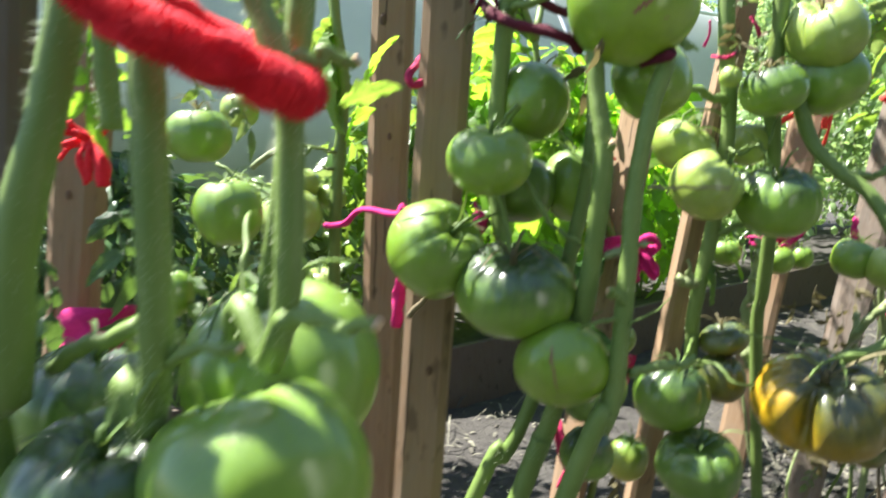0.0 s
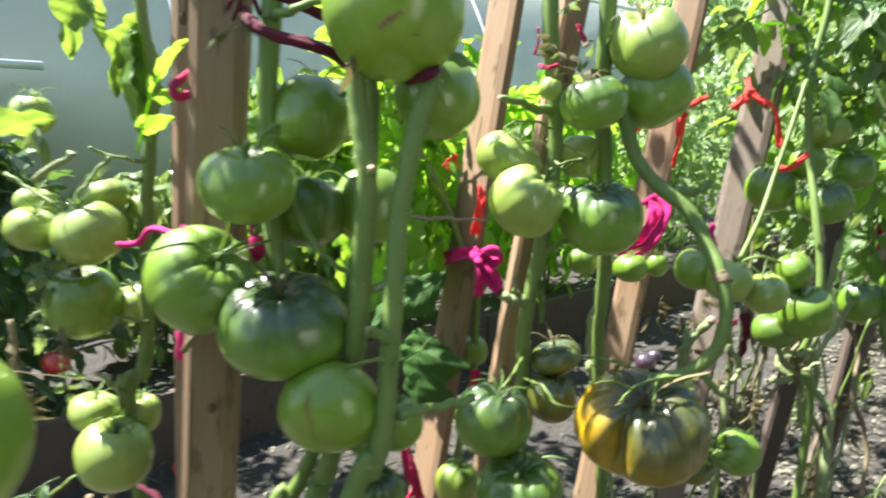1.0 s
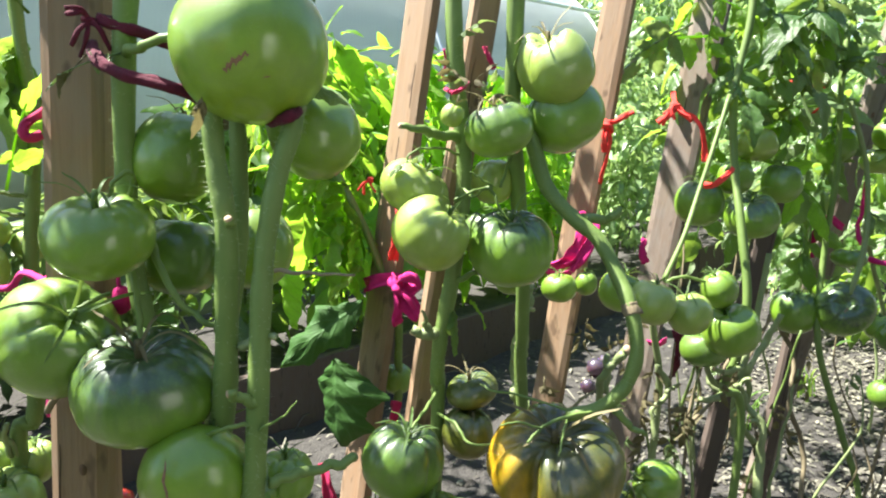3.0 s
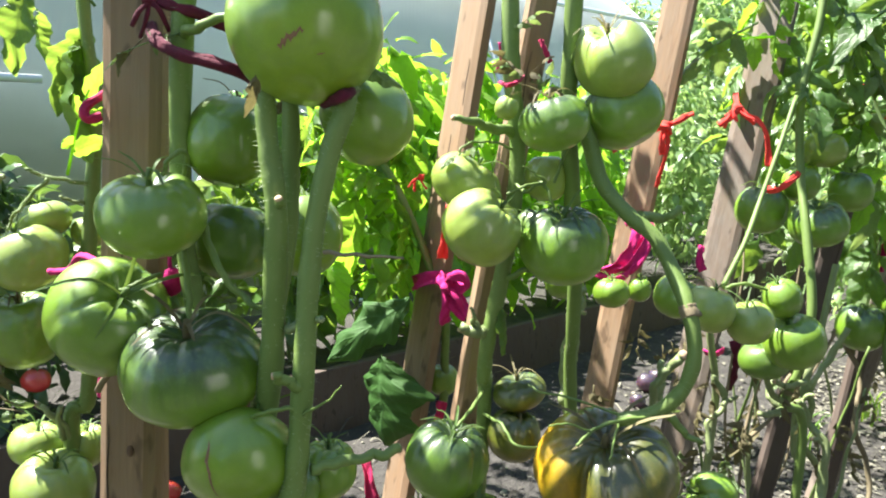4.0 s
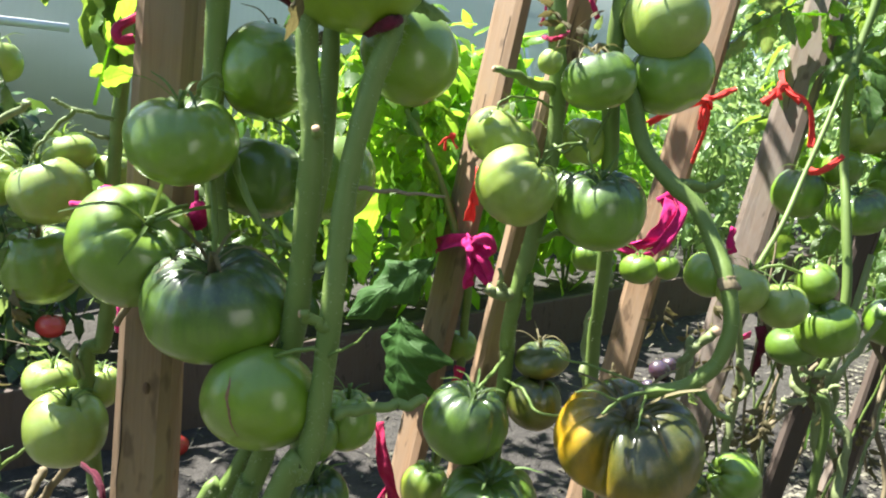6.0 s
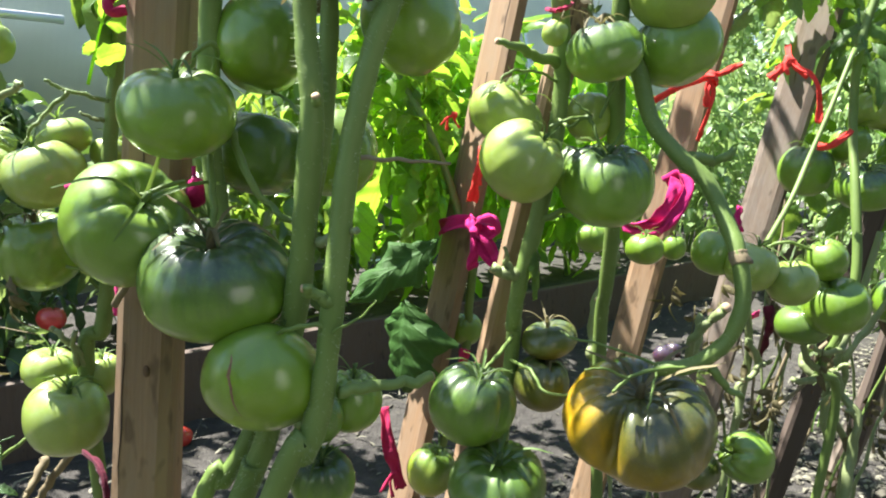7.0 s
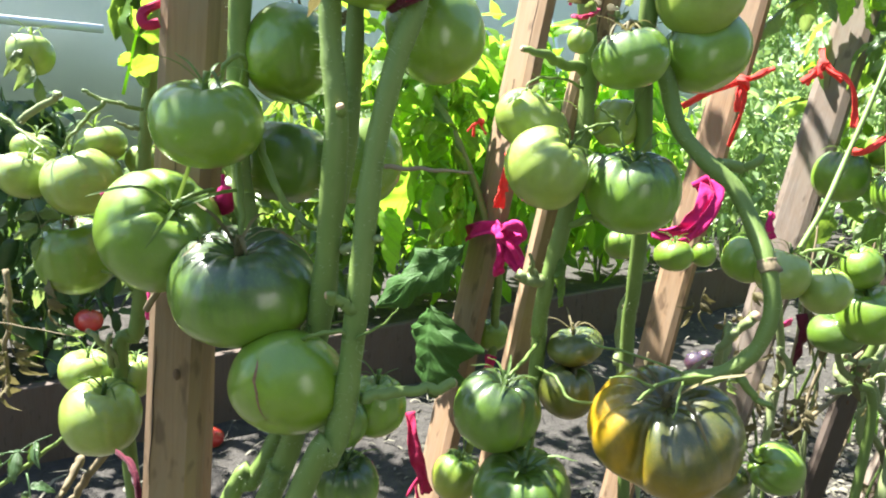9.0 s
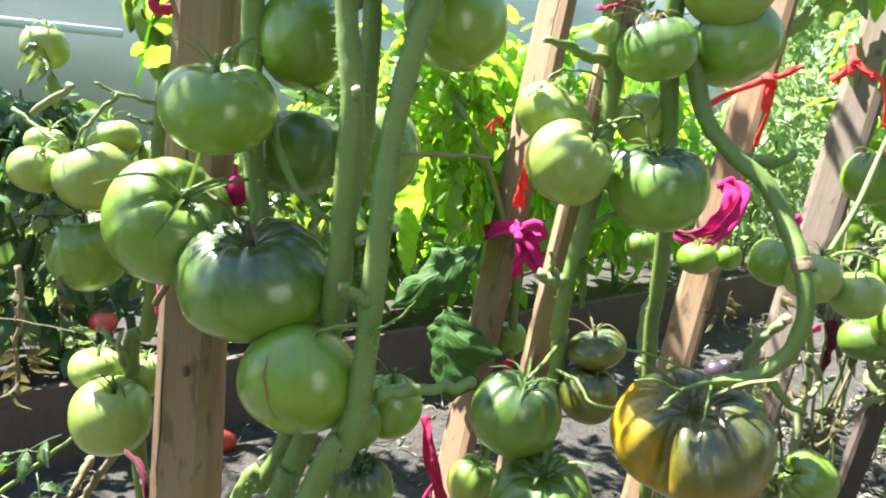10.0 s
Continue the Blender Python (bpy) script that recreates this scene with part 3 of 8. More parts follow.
def ribbon(owner, name, pts, wide, material, across=(0.0, 0.25, 1.0), label="", crumple=0.25, end=1.0):
    """A strip of cloth along a line: folds run along it, its edges curl, and it has thickness."""
    line = spline(pts, 8)
    sd = rng.random() * 30
    n, cols = len(line), 7
    vs, fs = [], []
    for i, c in enumerate(line):
        d = line[min(i + 1, n - 1)] - line[max(i - 1, 0)]
        d /= np.linalg.norm(d) + 1e-9
        w = np.array(across, float) - d * np.dot(across, d)
        if np.linalg.norm(w) < 0.25:
            w = np.cross(d, (0.0, 1.0, 0.0))
        w /= np.linalg.norm(w)
        out = np.cross(d, w)
        t = i / (n - 1)
        half = wide / 2 * (0.80 + 0.30 * noise.noise((t * 4, sd, 1.0))) * (1 + (end - 1) * t)
        ring = []
        for side in (1, -1):
            for j in range(cols):
                q = (j / (cols - 1) * 2 - 1) * side
                fold = crumple * wide * (0.45 * math.sin(q * 2.4 + sd + 1.8 * t) + 0.9 * noise.noise((t * 6 + sd, q * 1.3, 0.0)))
                ring.append(c + w * half * q + out * (fold + side * (0.0009 if abs(q) < 0.99 else 0.0003)))
        vs += ring
        if i:
            m, a, b = 2 * cols, (i - 1) * 2 * cols, i * 2 * cols
            fs += [(a + j, a + (j + 1) % m, b + (j + 1) % m, b + j) for j in range(m)]
    fs += [tuple(range(2 * cols))[::-1], tuple(range((n - 1) * 2 * cols, n * 2 * cols))]
    return part(name, mesh_of(name, vs, fs, material), owner, label=label)


def bead(owner, name, at, r, material):
    """A small round ball of wound cord, taller than wide and slightly lumpy."""
    rows, cols = 10, 14
    vs, fs = [], []
    for i in range(rows + 1):
        for j in range(cols):
            p, q = math.pi * (0.02 + 0.96 * i / rows), 2 * math.pi * j / cols
            n = Vector((math.sin(p) * math.cos(q), math.sin(p) * math.sin(q), math.cos(p)))
            w = r * (1 + 0.18 * noise.noise(n * 2.5 + Vector(at) * 90) + 0.06 * math.sin(5 * q + 6 * p))
            vs.append(Vector(at) + Vector((n.x, n.y, n.z * 1.35)) * w)
        if i:
            fs += [((i - 1) * cols + j, i * cols + j, i * cols + (j + 1) % cols, (i - 1) * cols + (j + 1) % cols) for j in range(cols)]
    fs += [tuple(range(cols)), tuple(range(rows * cols, (rows + 1) * cols))[::-1]]
    return part(name, mesh_of(name, vs, fs, material), owner)


def tuft(owner, at, material, size, seed, count=5):
    """A knot with short frayed tails and loops."""
    rg = random.Random(seed)
    at = np.array(at, float)
    v, f = tube([at + np.array((-0.5, 0.0, 0.1)) * size * 0.5, at, at + np.array((0.5, 0.1, -0.1)) * size * 0.5], size * 0.22, size * 0.2, 9, 0.5, 0.9, seed, 0.5)
    part("knot", mesh_of("knot", v, f, material), owner)
    for i in range(count):
        d = np.array((rg.uniform(-1, 1), rg.uniform(-0.7, 0.2), rg.uniform(-1.3, 0.4)))
        d /= np.linalg.norm(d)
        e = at + d * size * rg.uniform(0.7, 1.5)
        mid = (at + e) / 2 + np.array((rg.uniform(-1, 1), rg.uniform(-1, 1), rg.uniform(0, 1))) * size * 0.25
        v, f = tube(spline([at, mid, e + np.array((0, 0, -0.15 * size))], 5), size * rg.uniform(0.1, 0.16), size * 0.1, 8, 0.5, 0.45, seed + i, 0.4)
        part("tail", mesh_of("tail", v, f, material), owner)


def crown(centre, spread, height, count, size, material, seed, lean=0.5, low=0.15):
    """Many toothed leaflets round a bush, hanging outwards; one mesh."""
    rg = np.random.RandomState(seed)
    shapes = [blade(5, 3, w, 0.3, dr, seed * 7 + i, 1) for i, (w, dr) in enumerate(((0.42, 0.3), (0.52, 0.8), (0.36, 1.2), (0.46, 0.6)))]
    vs, fs, total = [], [], 0
    for i in range(count):
        t = low + (1 - low) * rg.rand() ** 0.8
        rad = spread * (0.35 + 0.65 * math.sin(math.pi * min(0.97, 0.18 + 0.75 * t))) * math.sqrt(rg.rand())
        a = rg.rand() * 2 * math.pi
        lump = 0.75 + 0.5 * noise.noise((math.cos(a) * 1.6 + seed, math.sin(a) * 1.6, t * 3.5))
        c = np.array(centre) + (rad * lump * math.cos(a), rad * lump * math.sin(a), height * t * (0.93 + 0.14 * noise.noise((a, seed, 2))))
        m = np.array(Euler((rg.normal(0, 0.6), rg.normal(lean, 0.6), a + rg.normal(0, 0.9))).to_matrix())
        v, f = shapes[rg.randint(4)]
        vs.append(c + (v * size * rg.uniform(0.6, 1.3)) @ m.T)
        fs += [tuple(int(q) + total for q in face) for face in f]
        total += len(v)
    return mesh_of("crown", np.concatenate(vs), fs, material)


def bush(name, label, category, x, y, height, spread, count, size, material, seed, base=0.0, group=""):
    """A leafy plant: stems that fork, and a crown of separate leaflets."""
    ob = thing(name, label, category, (x, y, base), group)
    rg = random.Random(seed)
    for i in range(4):
        a = rg.random() * 6.28
        e = (x + math.cos(a) * spread * 0.55, y + math.sin(a) * spread * 0.55, base + height * rg.uniform(0.65, 0.95))
        mid = (x + math.cos(a) * spread * 0.15, y + math.sin(a) * spread * 0.15, base + height * 0.4)
        part("stem", mesh_of("stem", *tube(spline([(x, y, base - 0.02), mid, e], 6), 0.007, 0.003, 7), STEM), ob)
    part("crown", crown((x, y, base), spread, height, count, size, material, seed), ob, kind="stuff")
    return ob


# ---- ground, bed, greenhouse ----
ALONG, AWAY = Vector((0.772, 0.635, 0)), Vector((-0.635, 0.772, 0))     # along the row, and across it


def spot(u, v, z=0.0):
    """A place by metres along the row and across it."""
    return ALONG * u + AWAY * v + Vector((0, 0, z))


def soil_height(x, y):
    return 0.018 * noise.noise((x * 2.1, y * 2.1, 0.0)) + 0.012 * noise.noise((x * 9, y * 9, 3.0)) + 0.006 * noise.noise((x * 31, y * 31, 5.0))


def ground():
    """One sheet: fine and uneven near the row, coarse out to the horizon."""
    xs = sorted(set([-300, -60, -20, -8, -4] + [round(-2.5 + 0.035 * i, 3) for i in range(172)] + [5, 8, 20, 60, 300]))
    ys = sorted(set([-300, -60, -20, -6, -2] + [round(-0.6 + 0.035 * i, 3) for i in range(150)] + [6, 9, 20, 60, 300]))
    vs = [(x, y, soil_height(x, y) if abs(x) < 5 and abs(y) < 6 else 0.0) for y in ys for x in xs]
    w = len(xs)
    fs = [(j * w + i, j * w + i + 1, (j + 1) * w + i + 1, (j + 1) * w + i) for j in range(len(ys) - 1) for i in range(w - 1)]
    thing("ground", "bare grey-brown garden soil between the beds", "soil", kind="structure", data=mesh_of("ground", vs, fs, SOIL))


ground()


def box(a, b, c, at, turn=0.0, bevel=0.004):
    """A box a x b x c with small bevels, centred at at."""
    bm = bmesh.new()
    bmesh.ops.create_cube(bm, size=1.0, matrix=Matrix.Diagonal((a, b, c, 1)))
    bmesh.ops.bevel(bm, geom=bm.edges[:], offset=bevel, segments=2, affect="EDGES", profile=0.6)
    m = pose(*at, 0, 0, turn)
    vs = [m @ v.co for v in bm.verts]
    fs = [tuple(v.index for v in f.verts) for f in bm.faces]
    bm.free()
    return vs, fs


ROW_TURN = math.degrees(math.atan2(ALONG.y, ALONG.x))
BED_V = 1.58
bed = thing("raised_bed", "raised garden bed edged with weathered wooden boards", "raised bed", spot(1.0, BED_V))
for i in range(4):
    c = spot(-1.2 + 2.0 * i, BED_V, 0.08 + 0.004 * (i % 2))
    me = mesh_of("board", *box(1.992, 0.028, 0.2, (0, 0, 0)), WOOD_OLD, False)
    part("board", me, bed, Matrix.Translation(c) @ pose(0, 0, 0, 0, 0, ROW_TURN + 0.4 * (-1) ** i))
for i in range(5):
    c = spot(-2.2 + 2.0 * i, BED_V + 0.035, 0.06)
    part("post", mesh_of("post", *box(0.045, 0.04, 0.3, (0, 0, 0)), WOOD_OLD, False), bed, Matrix.Translation(c) @ pose(0, 0, 0, 0, 0, ROW_TURN))
vs, fs = [], []
for j in range(15):
    for i in range(90):
        u, v = -2.2 + 8.0 * i / 89, BED_V + 0.016 + 1.0 * j / 14
        p = spot(u, v)
        vs.append((p.x, p.y, 0.13 + soil_height(p.x, p.y) * 1.4 - (0.05 if j == 14 else 0)))
fs = [(j * 90 + i, j * 90 + i + 1, j * 90 + 91 + i, j * 90 + 90 + i) for j in range(14) for i in range(89)]
part("bed_soil", mesh_of("bed_soil", vs, fs, SOIL), bed)

# greenhouse of ribbed polycarbonate behind the bed
GH_V, GH_U0, GH_U1 = 2.75, -2.45, 5.05
house = thing("greenhouse", "arched greenhouse of pale translucent polycarbonate on zinc tubes", "greenhouse", spot(0.5, GH_V))


def gh_profile(s):
    """Cross section: s from 0 at the near foot over the arch to 1 at the far foot; across, up."""
    a = math.pi * s
    return 1.5 - 1.5 * math.copysign(abs(math.cos(a)) ** 0.75, math.cos(a)), 2.15 * math.sin(a) ** 0.72


for i in range(4):
    u0, u1 = GH_U0 + 1.875 * i + 0.004, GH_U0 + 1.875 * (i + 1) - 0.004
    vs, fs = [], []
    for lift in (0.0, 0.008):
        for j in range(41):
            a, z = gh_profile(j / 40)
            for u in (u0, u1):
                vs.append(spot(u, GH_V + a, z + lift))
    for s0 in (0, 82):
        fs += [(s0 + 2 * j, s0 + 2 * j + 1, s0 + 2 * j + 3, s0 + 2 * j + 2) for j in range(40)]
    part("panel", mesh_of("panel", vs, fs, POLY), house)
for i in range(5):
    u = GH_U0 + 1.875 * i
    part("arch_tube", mesh_of("arch_tube", *tube([spot(u, GH_V + gh_profile(j / 24)[0], gh_profile(j / 24)[1] + 0.01) for j in range(25)], 0.014, 0.014, 8, 0.0), ZINC), house)
for z, out, n in ((0.06, 0.0, 26), (1.05, -0.005, 12), (1.75, 0.3, 26)):     # the middle one is an added short tube that imitates a glint on the sheets
    part("rail_tube", mesh_of("rail_tube", *tube([spot(GH_U0 + (0.3 if n > 20 else 0.292) * j, GH_V - 0.02 + out, z) for j in range(n)], 0.015, 0.015, 8, 0.0), ZINC), house)
for u in (GH_U0 + 0.02, GH_U1 - 0.02):
    ring = [spot(u, GH_V + gh_profile(j / 24)[0], gh_profile(j / 24)[1] - 0.01) for j in range(25)]
    part("end_wall", mesh_of("end_wall", ring, [tuple(range(25))], POLY, False), house)

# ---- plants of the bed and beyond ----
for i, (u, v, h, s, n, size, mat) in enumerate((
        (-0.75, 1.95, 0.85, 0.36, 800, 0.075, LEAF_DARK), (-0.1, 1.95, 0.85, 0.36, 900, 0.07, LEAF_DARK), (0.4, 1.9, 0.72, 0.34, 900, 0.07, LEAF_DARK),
        (0.85, 2.0, 0.62, 0.32, 760, 0.07, LEAF_DULL), (1.25, 1.9, 0.95, 0.34, 380, 0.11, LEAF), (1.62, 1.86, 1.08, 0.38, 430, 0.13, LEAF_LIT),
        (2.05, 1.98, 1.08, 0.38, 430, 0.12, LEAF_LIT), (2.45, 1.84, 0.98, 0.36, 430, 0.11, LEAF_LIT), (2.95, 2.05, 0.88, 0.36, 760, 0.07, LEAF_LIT),
        (3.4, 1.85, 0.9, 0.38, 760, 0.07, LEAF_PALE_LIT), (3.9, 2.1, 1.1, 0.4, 900, 0.07, LEAF_PALE_LIT))):
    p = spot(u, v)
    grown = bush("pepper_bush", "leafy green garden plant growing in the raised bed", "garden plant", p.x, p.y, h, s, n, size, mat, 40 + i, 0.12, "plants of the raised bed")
    if i == 2:
        tomato(grown, (-0.655, 1.57, 0.297), 0.062, 0.85, (0.1, 0.2, 1.0), 5, 0.03, SKIN_RED, "ripe red fruit hanging low")
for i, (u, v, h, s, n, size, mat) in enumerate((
        (3.2, 0.75, 1.2, 0.42, 1500, 0.055, LEAF_PALE_LIT), (3.9, 1.15, 1.35, 0.5, 2200, 0.055, LEAF_PALE_LIT), (4.6, 0.7, 1.6, 0.6, 2600, 0.06, LEAF_PALE_LIT),
        (4.9, 1.9, 1.8, 0.75, 2800, 0.065, LEAF_PALE_LIT), (2.5, 0.3, 1.45, 0.4, 1300, 0.065, LEAF), (3.3, 0.15, 1.6, 0.5, 1600, 0.07, LEAF_PALE_LIT),
        (5.7, 1.2, 2.0, 0.8, 2600, 0.075, LEAF_PALE_LIT), (4.6, -0.2, 1.8, 0.7, 2000, 0.075, LEAF), (6.6, 2.3, 2.4, 1.0, 2600, 0.09, LEAF_PALE_LIT),
        (7.2, 0.3, 2.4, 1.1, 2600, 0.09, LEAF_PALE_LIT), (6.2, 3.8, 2.3, 0.9, 2200, 0.09, LEAF_PALE_LIT), (5.3, 2.7, 2.2, 0.7, 2600, 0.07, LEAF_PALE_LIT),
        (6.6, 3.3, 2.9, 1.0, 2800, 0.085, LEAF_PALE_LIT), (5.8, 2.0, 2.4, 0.7, 2600, 0.075, LEAF_PALE_LIT))):
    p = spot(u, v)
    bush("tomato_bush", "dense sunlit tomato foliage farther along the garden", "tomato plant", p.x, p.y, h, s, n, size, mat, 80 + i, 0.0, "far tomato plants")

# added behind the camera: a dark screen against sky light, a white reflector block
thing("wall_fence", "added dark green screen behind the view, cutting sky light", "wall", (0, 0, 0), kind="structure",
      data=mesh_of("wall_fence", *box(9.0, 0.06, 2.3, (*spot(0.8, -1.75, 1.12),), ROW_TURN, 0.01), HELPER_GREEN, False))
# unseen white reflector, added for bright spots on the fruit; dark foot shortens them
reflector = thing("wall_pier", "added white block out of view, reflected in the fruit", "wall", (0.52, 0.06, 0.0), kind="structure",
             data=mesh_of("wall_pier", *box(0.24, 0.24, 0.46, (0, 0, 0.68), 38, 0.115), HELPER_WHITE, True))
part("plinth", mesh_of("plinth", *box(0.26, 0.26, 0.58, (0.52, 0.06, 0.25), 38, 0.03), HELPER_GREEN, False), reflector, label="dark foot that shortens the reflection")


# ---- stakes ----
stake("sawn wooden stake beside a thick tomato stem", (-0.079, 0.622, -0.150), (0.021, 0.622, 1.050), 0.044, 0.025, WOOD, -4)
stake("thin reddish wooden stake standing behind another", (-0.134, 0.790, -0.199), (-0.054, 0.790, 1.013), 0.045, 0.036, WOOD, 0)
stake("leaning wooden stake with a magenta bow and red strips", (0.088, 0.980, -0.150), (0.371, 0.980, 1.500), 0.062, 0.018, WOOD, -60)
stake("leaning wooden stake behind a hairy tomato stem", (0.142, 0.830, -0.150), (0.400, 0.830, 1.300), 0.029, 0.020, WOOD, 15)
stake("leaning wooden stake with a red cloth knot", (0.392, 1.150, -0.150), (0.674, 1.150, 1.500), 0.050, 0.018, WOOD, -45)
stake("greyish leaning wooden stake with red wool ties", (0.536, 1.170, -0.150), (0.853, 1.170, 1.600), 0.055, 0.019, WOOD_GREY, -45)
stake("dark leaning wooden stake low among dry leaves", (0.975, 1.400, -0.150), (1.067, 1.400, 0.400), 0.030, 0.024, WOOD_OLD, 0)
stake("weathered leaning wooden stake with a magenta strip", (0.977, 1.450, -0.150), (1.410, 1.450, 1.500), 0.047, 0.028, WOOD_GREY, 0)
stake("leaning wooden stake under a tomato cluster", (0.721, 1.220, -0.150), (0.905, 1.220, 0.720), 0.035, 0.021, WOOD_OLD, 0)
stake("wooden stake with a red wool knot and a magenta cloth", (-0.472, 0.620, -0.150), (-0.311, 0.620, 0.885), 0.042, 0.033, WOOD, 0)
stake("dark wooden stake close beside a thick stem", (-0.349, 0.360, -0.150), (-0.196, 0.360, 0.930), 0.025, 0.020, WOOD_OLD, 0)


# ---- plant with the scarred tomato ----

main_plant = plant("tomato_plant", "staked tomato plant with hairy stems and large green fruit", 0.060, 0.520)
stem(main_plant, "main_stem", [(-0.100, 0.500, -0.03), (0.099, 0.500, 0.514), (0.121, 0.505, 0.554), (0.130, 0.510, 0.580), (0.134, 0.512, 0.609), (0.140, 0.515, 0.673), (0.145, 0.520, 0.732), (0.157, 0.525, 0.790), (0.168, 0.530, 0.822), (0.170, 0.540, 0.847), (0.177, 0.550, 0.907)], 0.0081, 0.0056, STEM, 900)
stem(main_plant, "main_stem", [(-0.120, 0.560, -0.03), (0.064, 0.550, 0.480), (0.075, 0.550, 0.509), (0.087, 0.550, 0.539), (0.099, 0.545, 0.584), (0.112, 0.535, 0.643), (0.118, 0.530, 0.693), (0.123, 0.525, 0.756), (0.119, 0.530, 0.792), (0.117, 0.535, 0.824), (0.118, 0.540, 0.844), (0.121, 0.550, 0.907)], 0.0089, 0.0063, STEM, 900)
stem(main_plant, "main_stem", [(-0.170, 0.600, -0.03), (0.024, 0.580, 0.458), (0.048, 0.580, 0.492), (0.067, 0.580, 0.527), (0.084, 0.583, 0.577), (0.115, 0.580, 0.713), (0.122, 0.575, 0.765), (0.125, 0.575, 0.831), (0.126, 0.580, 0.871), (0.125, 0.585, 0.923)], 0.0068, 0.0056, STEM, 500)
stem(main_plant, "main_stem", [(0.051, 0.580, 0.676), (0.044, 0.585, 0.741), (0.048, 0.580, 0.818), (0.057, 0.575, 0.891), (0.063, 0.580, 0.936)], 0.0067, 0.0079, STEM, 300)
stem(main_plant, "side_shoot", [(0.123, 0.525, 0.756), (0.127, 0.515, 0.764)], 0.0030, 0.0026, STEM, tip=True)
stem(main_plant, "side_shoot", [(0.153, 0.515, 0.731), (0.176, 0.500, 0.731), (0.203, 0.490, 0.731)], 0.0015, 0.0008, STEM_DRY)
stem(main_plant, "side_shoot", [(0.126, 0.530, 0.680), (0.140, 0.520, 0.684), (0.152, 0.510, 0.691)], 0.0035, 0.0022, STEM_PALE)
stem(main_plant, "side_shoot", [(0.142, 0.510, 0.593), (0.161, 0.520, 0.594), (0.181, 0.528, 0.593), (0.195, 0.533, 0.596)], 0.0036, 0.0034, STEM, tip=True)
stem(main_plant, "side_shoot", [(0.135, 0.510, 0.647), (0.129, 0.505, 0.653), (0.123, 0.500, 0.658)], 0.0039, 0.0025, STEM, tip=True)
stem(main_plant, "fruit_stalk", [(0.138, 0.510, 0.633), (0.122, 0.505, 0.634), (0.103, 0.515, 0.626)], 0.0017, 0.0012, STEM)
stem(main_plant, "fruit_stalk", [(0.139, 0.505, 0.631), (0.157, 0.495, 0.645), (0.165, 0.490, 0.655)], 0.0010, 0.0004, STEM)
stem(main_plant, "fruit_stalk", [(0.058, 0.570, 0.869), (0.077, 0.550, 0.871), (0.098, 0.540, 0.876), (0.113, 0.535, 0.876)], 0.0035, 0.0024, STEM)
stem(main_plant, "fruit_stalk", [(0.049, 0.575, 0.776), (0.061, 0.550, 0.792), (0.056, 0.540, 0.790), (0.048, 0.540, 0.778)], 0.0018, 0.0014, STEM)
stem(main_plant, "fruit_stalk", [(0.047, 0.575, 0.726), (0.053, 0.560, 0.697), (0.055, 0.555, 0.671)], 0.0023, 0.0019, STEM)
stem(main_plant, "fruit_stalk", [(0.061, 0.570, 0.746), (0.078, 0.550, 0.718), (0.096, 0.550, 0.695), (0.110, 0.550, 0.684)], 0.0026, 0.0019, STEM)
stem(main_plant, "fruit_stalk", [(0.030, 0.575, 0.708), (0.021, 0.560, 0.705), (0.009, 0.555, 0.701)], 0.0016, 0.0013, STEM)
stem(main_plant, "fruit_stalk", [(-0.033, 0.600, 0.615), (-0.012, 0.585, 0.642), (0.006, 0.575, 0.667), (0.023, 0.580, 0.676)], 0.0025, 0.0018, STEM_DRY)
stem(main_plant, "fruit_stalk", [(0.119, 0.545, 0.745), (0.100, 0.570, 0.761), (0.084, 0.590, 0.768)], 0.0013, 0.0010, STEM)
tomato(main_plant, (0.144, 0.535, 0.867), 0.097, 0.91, (0.05, 0.55, 0.9), lobes=4, rib=0.02, skin_mat=SKIN_GREEN, label='large green tomato with a brown scar', scars=[('scar', (-0.05, -1, -0.36), 0.25), ('scar', (0.28, -0.85, -0.52), 0.07)])
tomato(main_plant, (0.174, 0.600, 0.816), 0.066, 1.05, (-0.5, -0.1, 0.7), lobes=4, rib=0.03, skin_mat=SKIN_GREEN)
tomato(main_plant, (0.076, 0.600, 0.800), 0.064, 1.05, (0.2, 0.3, 1), lobes=5, rib=0.02, skin_mat=SKIN_GREEN, green=False)
tomato(main_plant, (0.039, 0.545, 0.753), 0.069, 0.80, (0.05, -0.25, 1), lobes=6, rib=0.03, skin_mat=SKIN_GREEN, label='plump green tomato with curled sepals')
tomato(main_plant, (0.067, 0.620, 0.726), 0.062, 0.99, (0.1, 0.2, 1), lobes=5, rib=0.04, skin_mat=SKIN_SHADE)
tomato(main_plant, (0.118, 0.640, 0.728), 0.060, 1.15, (0, 0.2, 1), lobes=4, rib=0.03, skin_mat=SKIN_GREEN)
tomato(main_plant, (-0.006, 0.570, 0.680), 0.082, 0.93, (0.62, -0.55, 0.6), lobes=4, rib=0.035, skin_mat=SKIN_GREEN, label='green tomato turned with its calyx to the side', sepal=1.3)
tomato(main_plant, (0.057, 0.550, 0.650), 0.097, 0.74, (0, -0.3, 1), lobes=8, rib=0.06, skin_mat=SKIN_DARK, label='broad ribbed tomato with dark green shoulders', green=False)
tomato(main_plant, (0.093, 0.525, 0.595), 0.072, 0.87, (0.08, 0.75, 0.66), lobes=5, rib=0.02, skin_mat=SKIN_GREEN, label='green tomato with a long brown crack', scars=[('crack', (-0.3, -1, 0.1), 0.62)])
tomato(main_plant, (0.137, 0.600, 0.550), 0.045, 1.05, (0.1, 0, 1), lobes=5, rib=0.05, skin_mat=SKIN_GREEN)
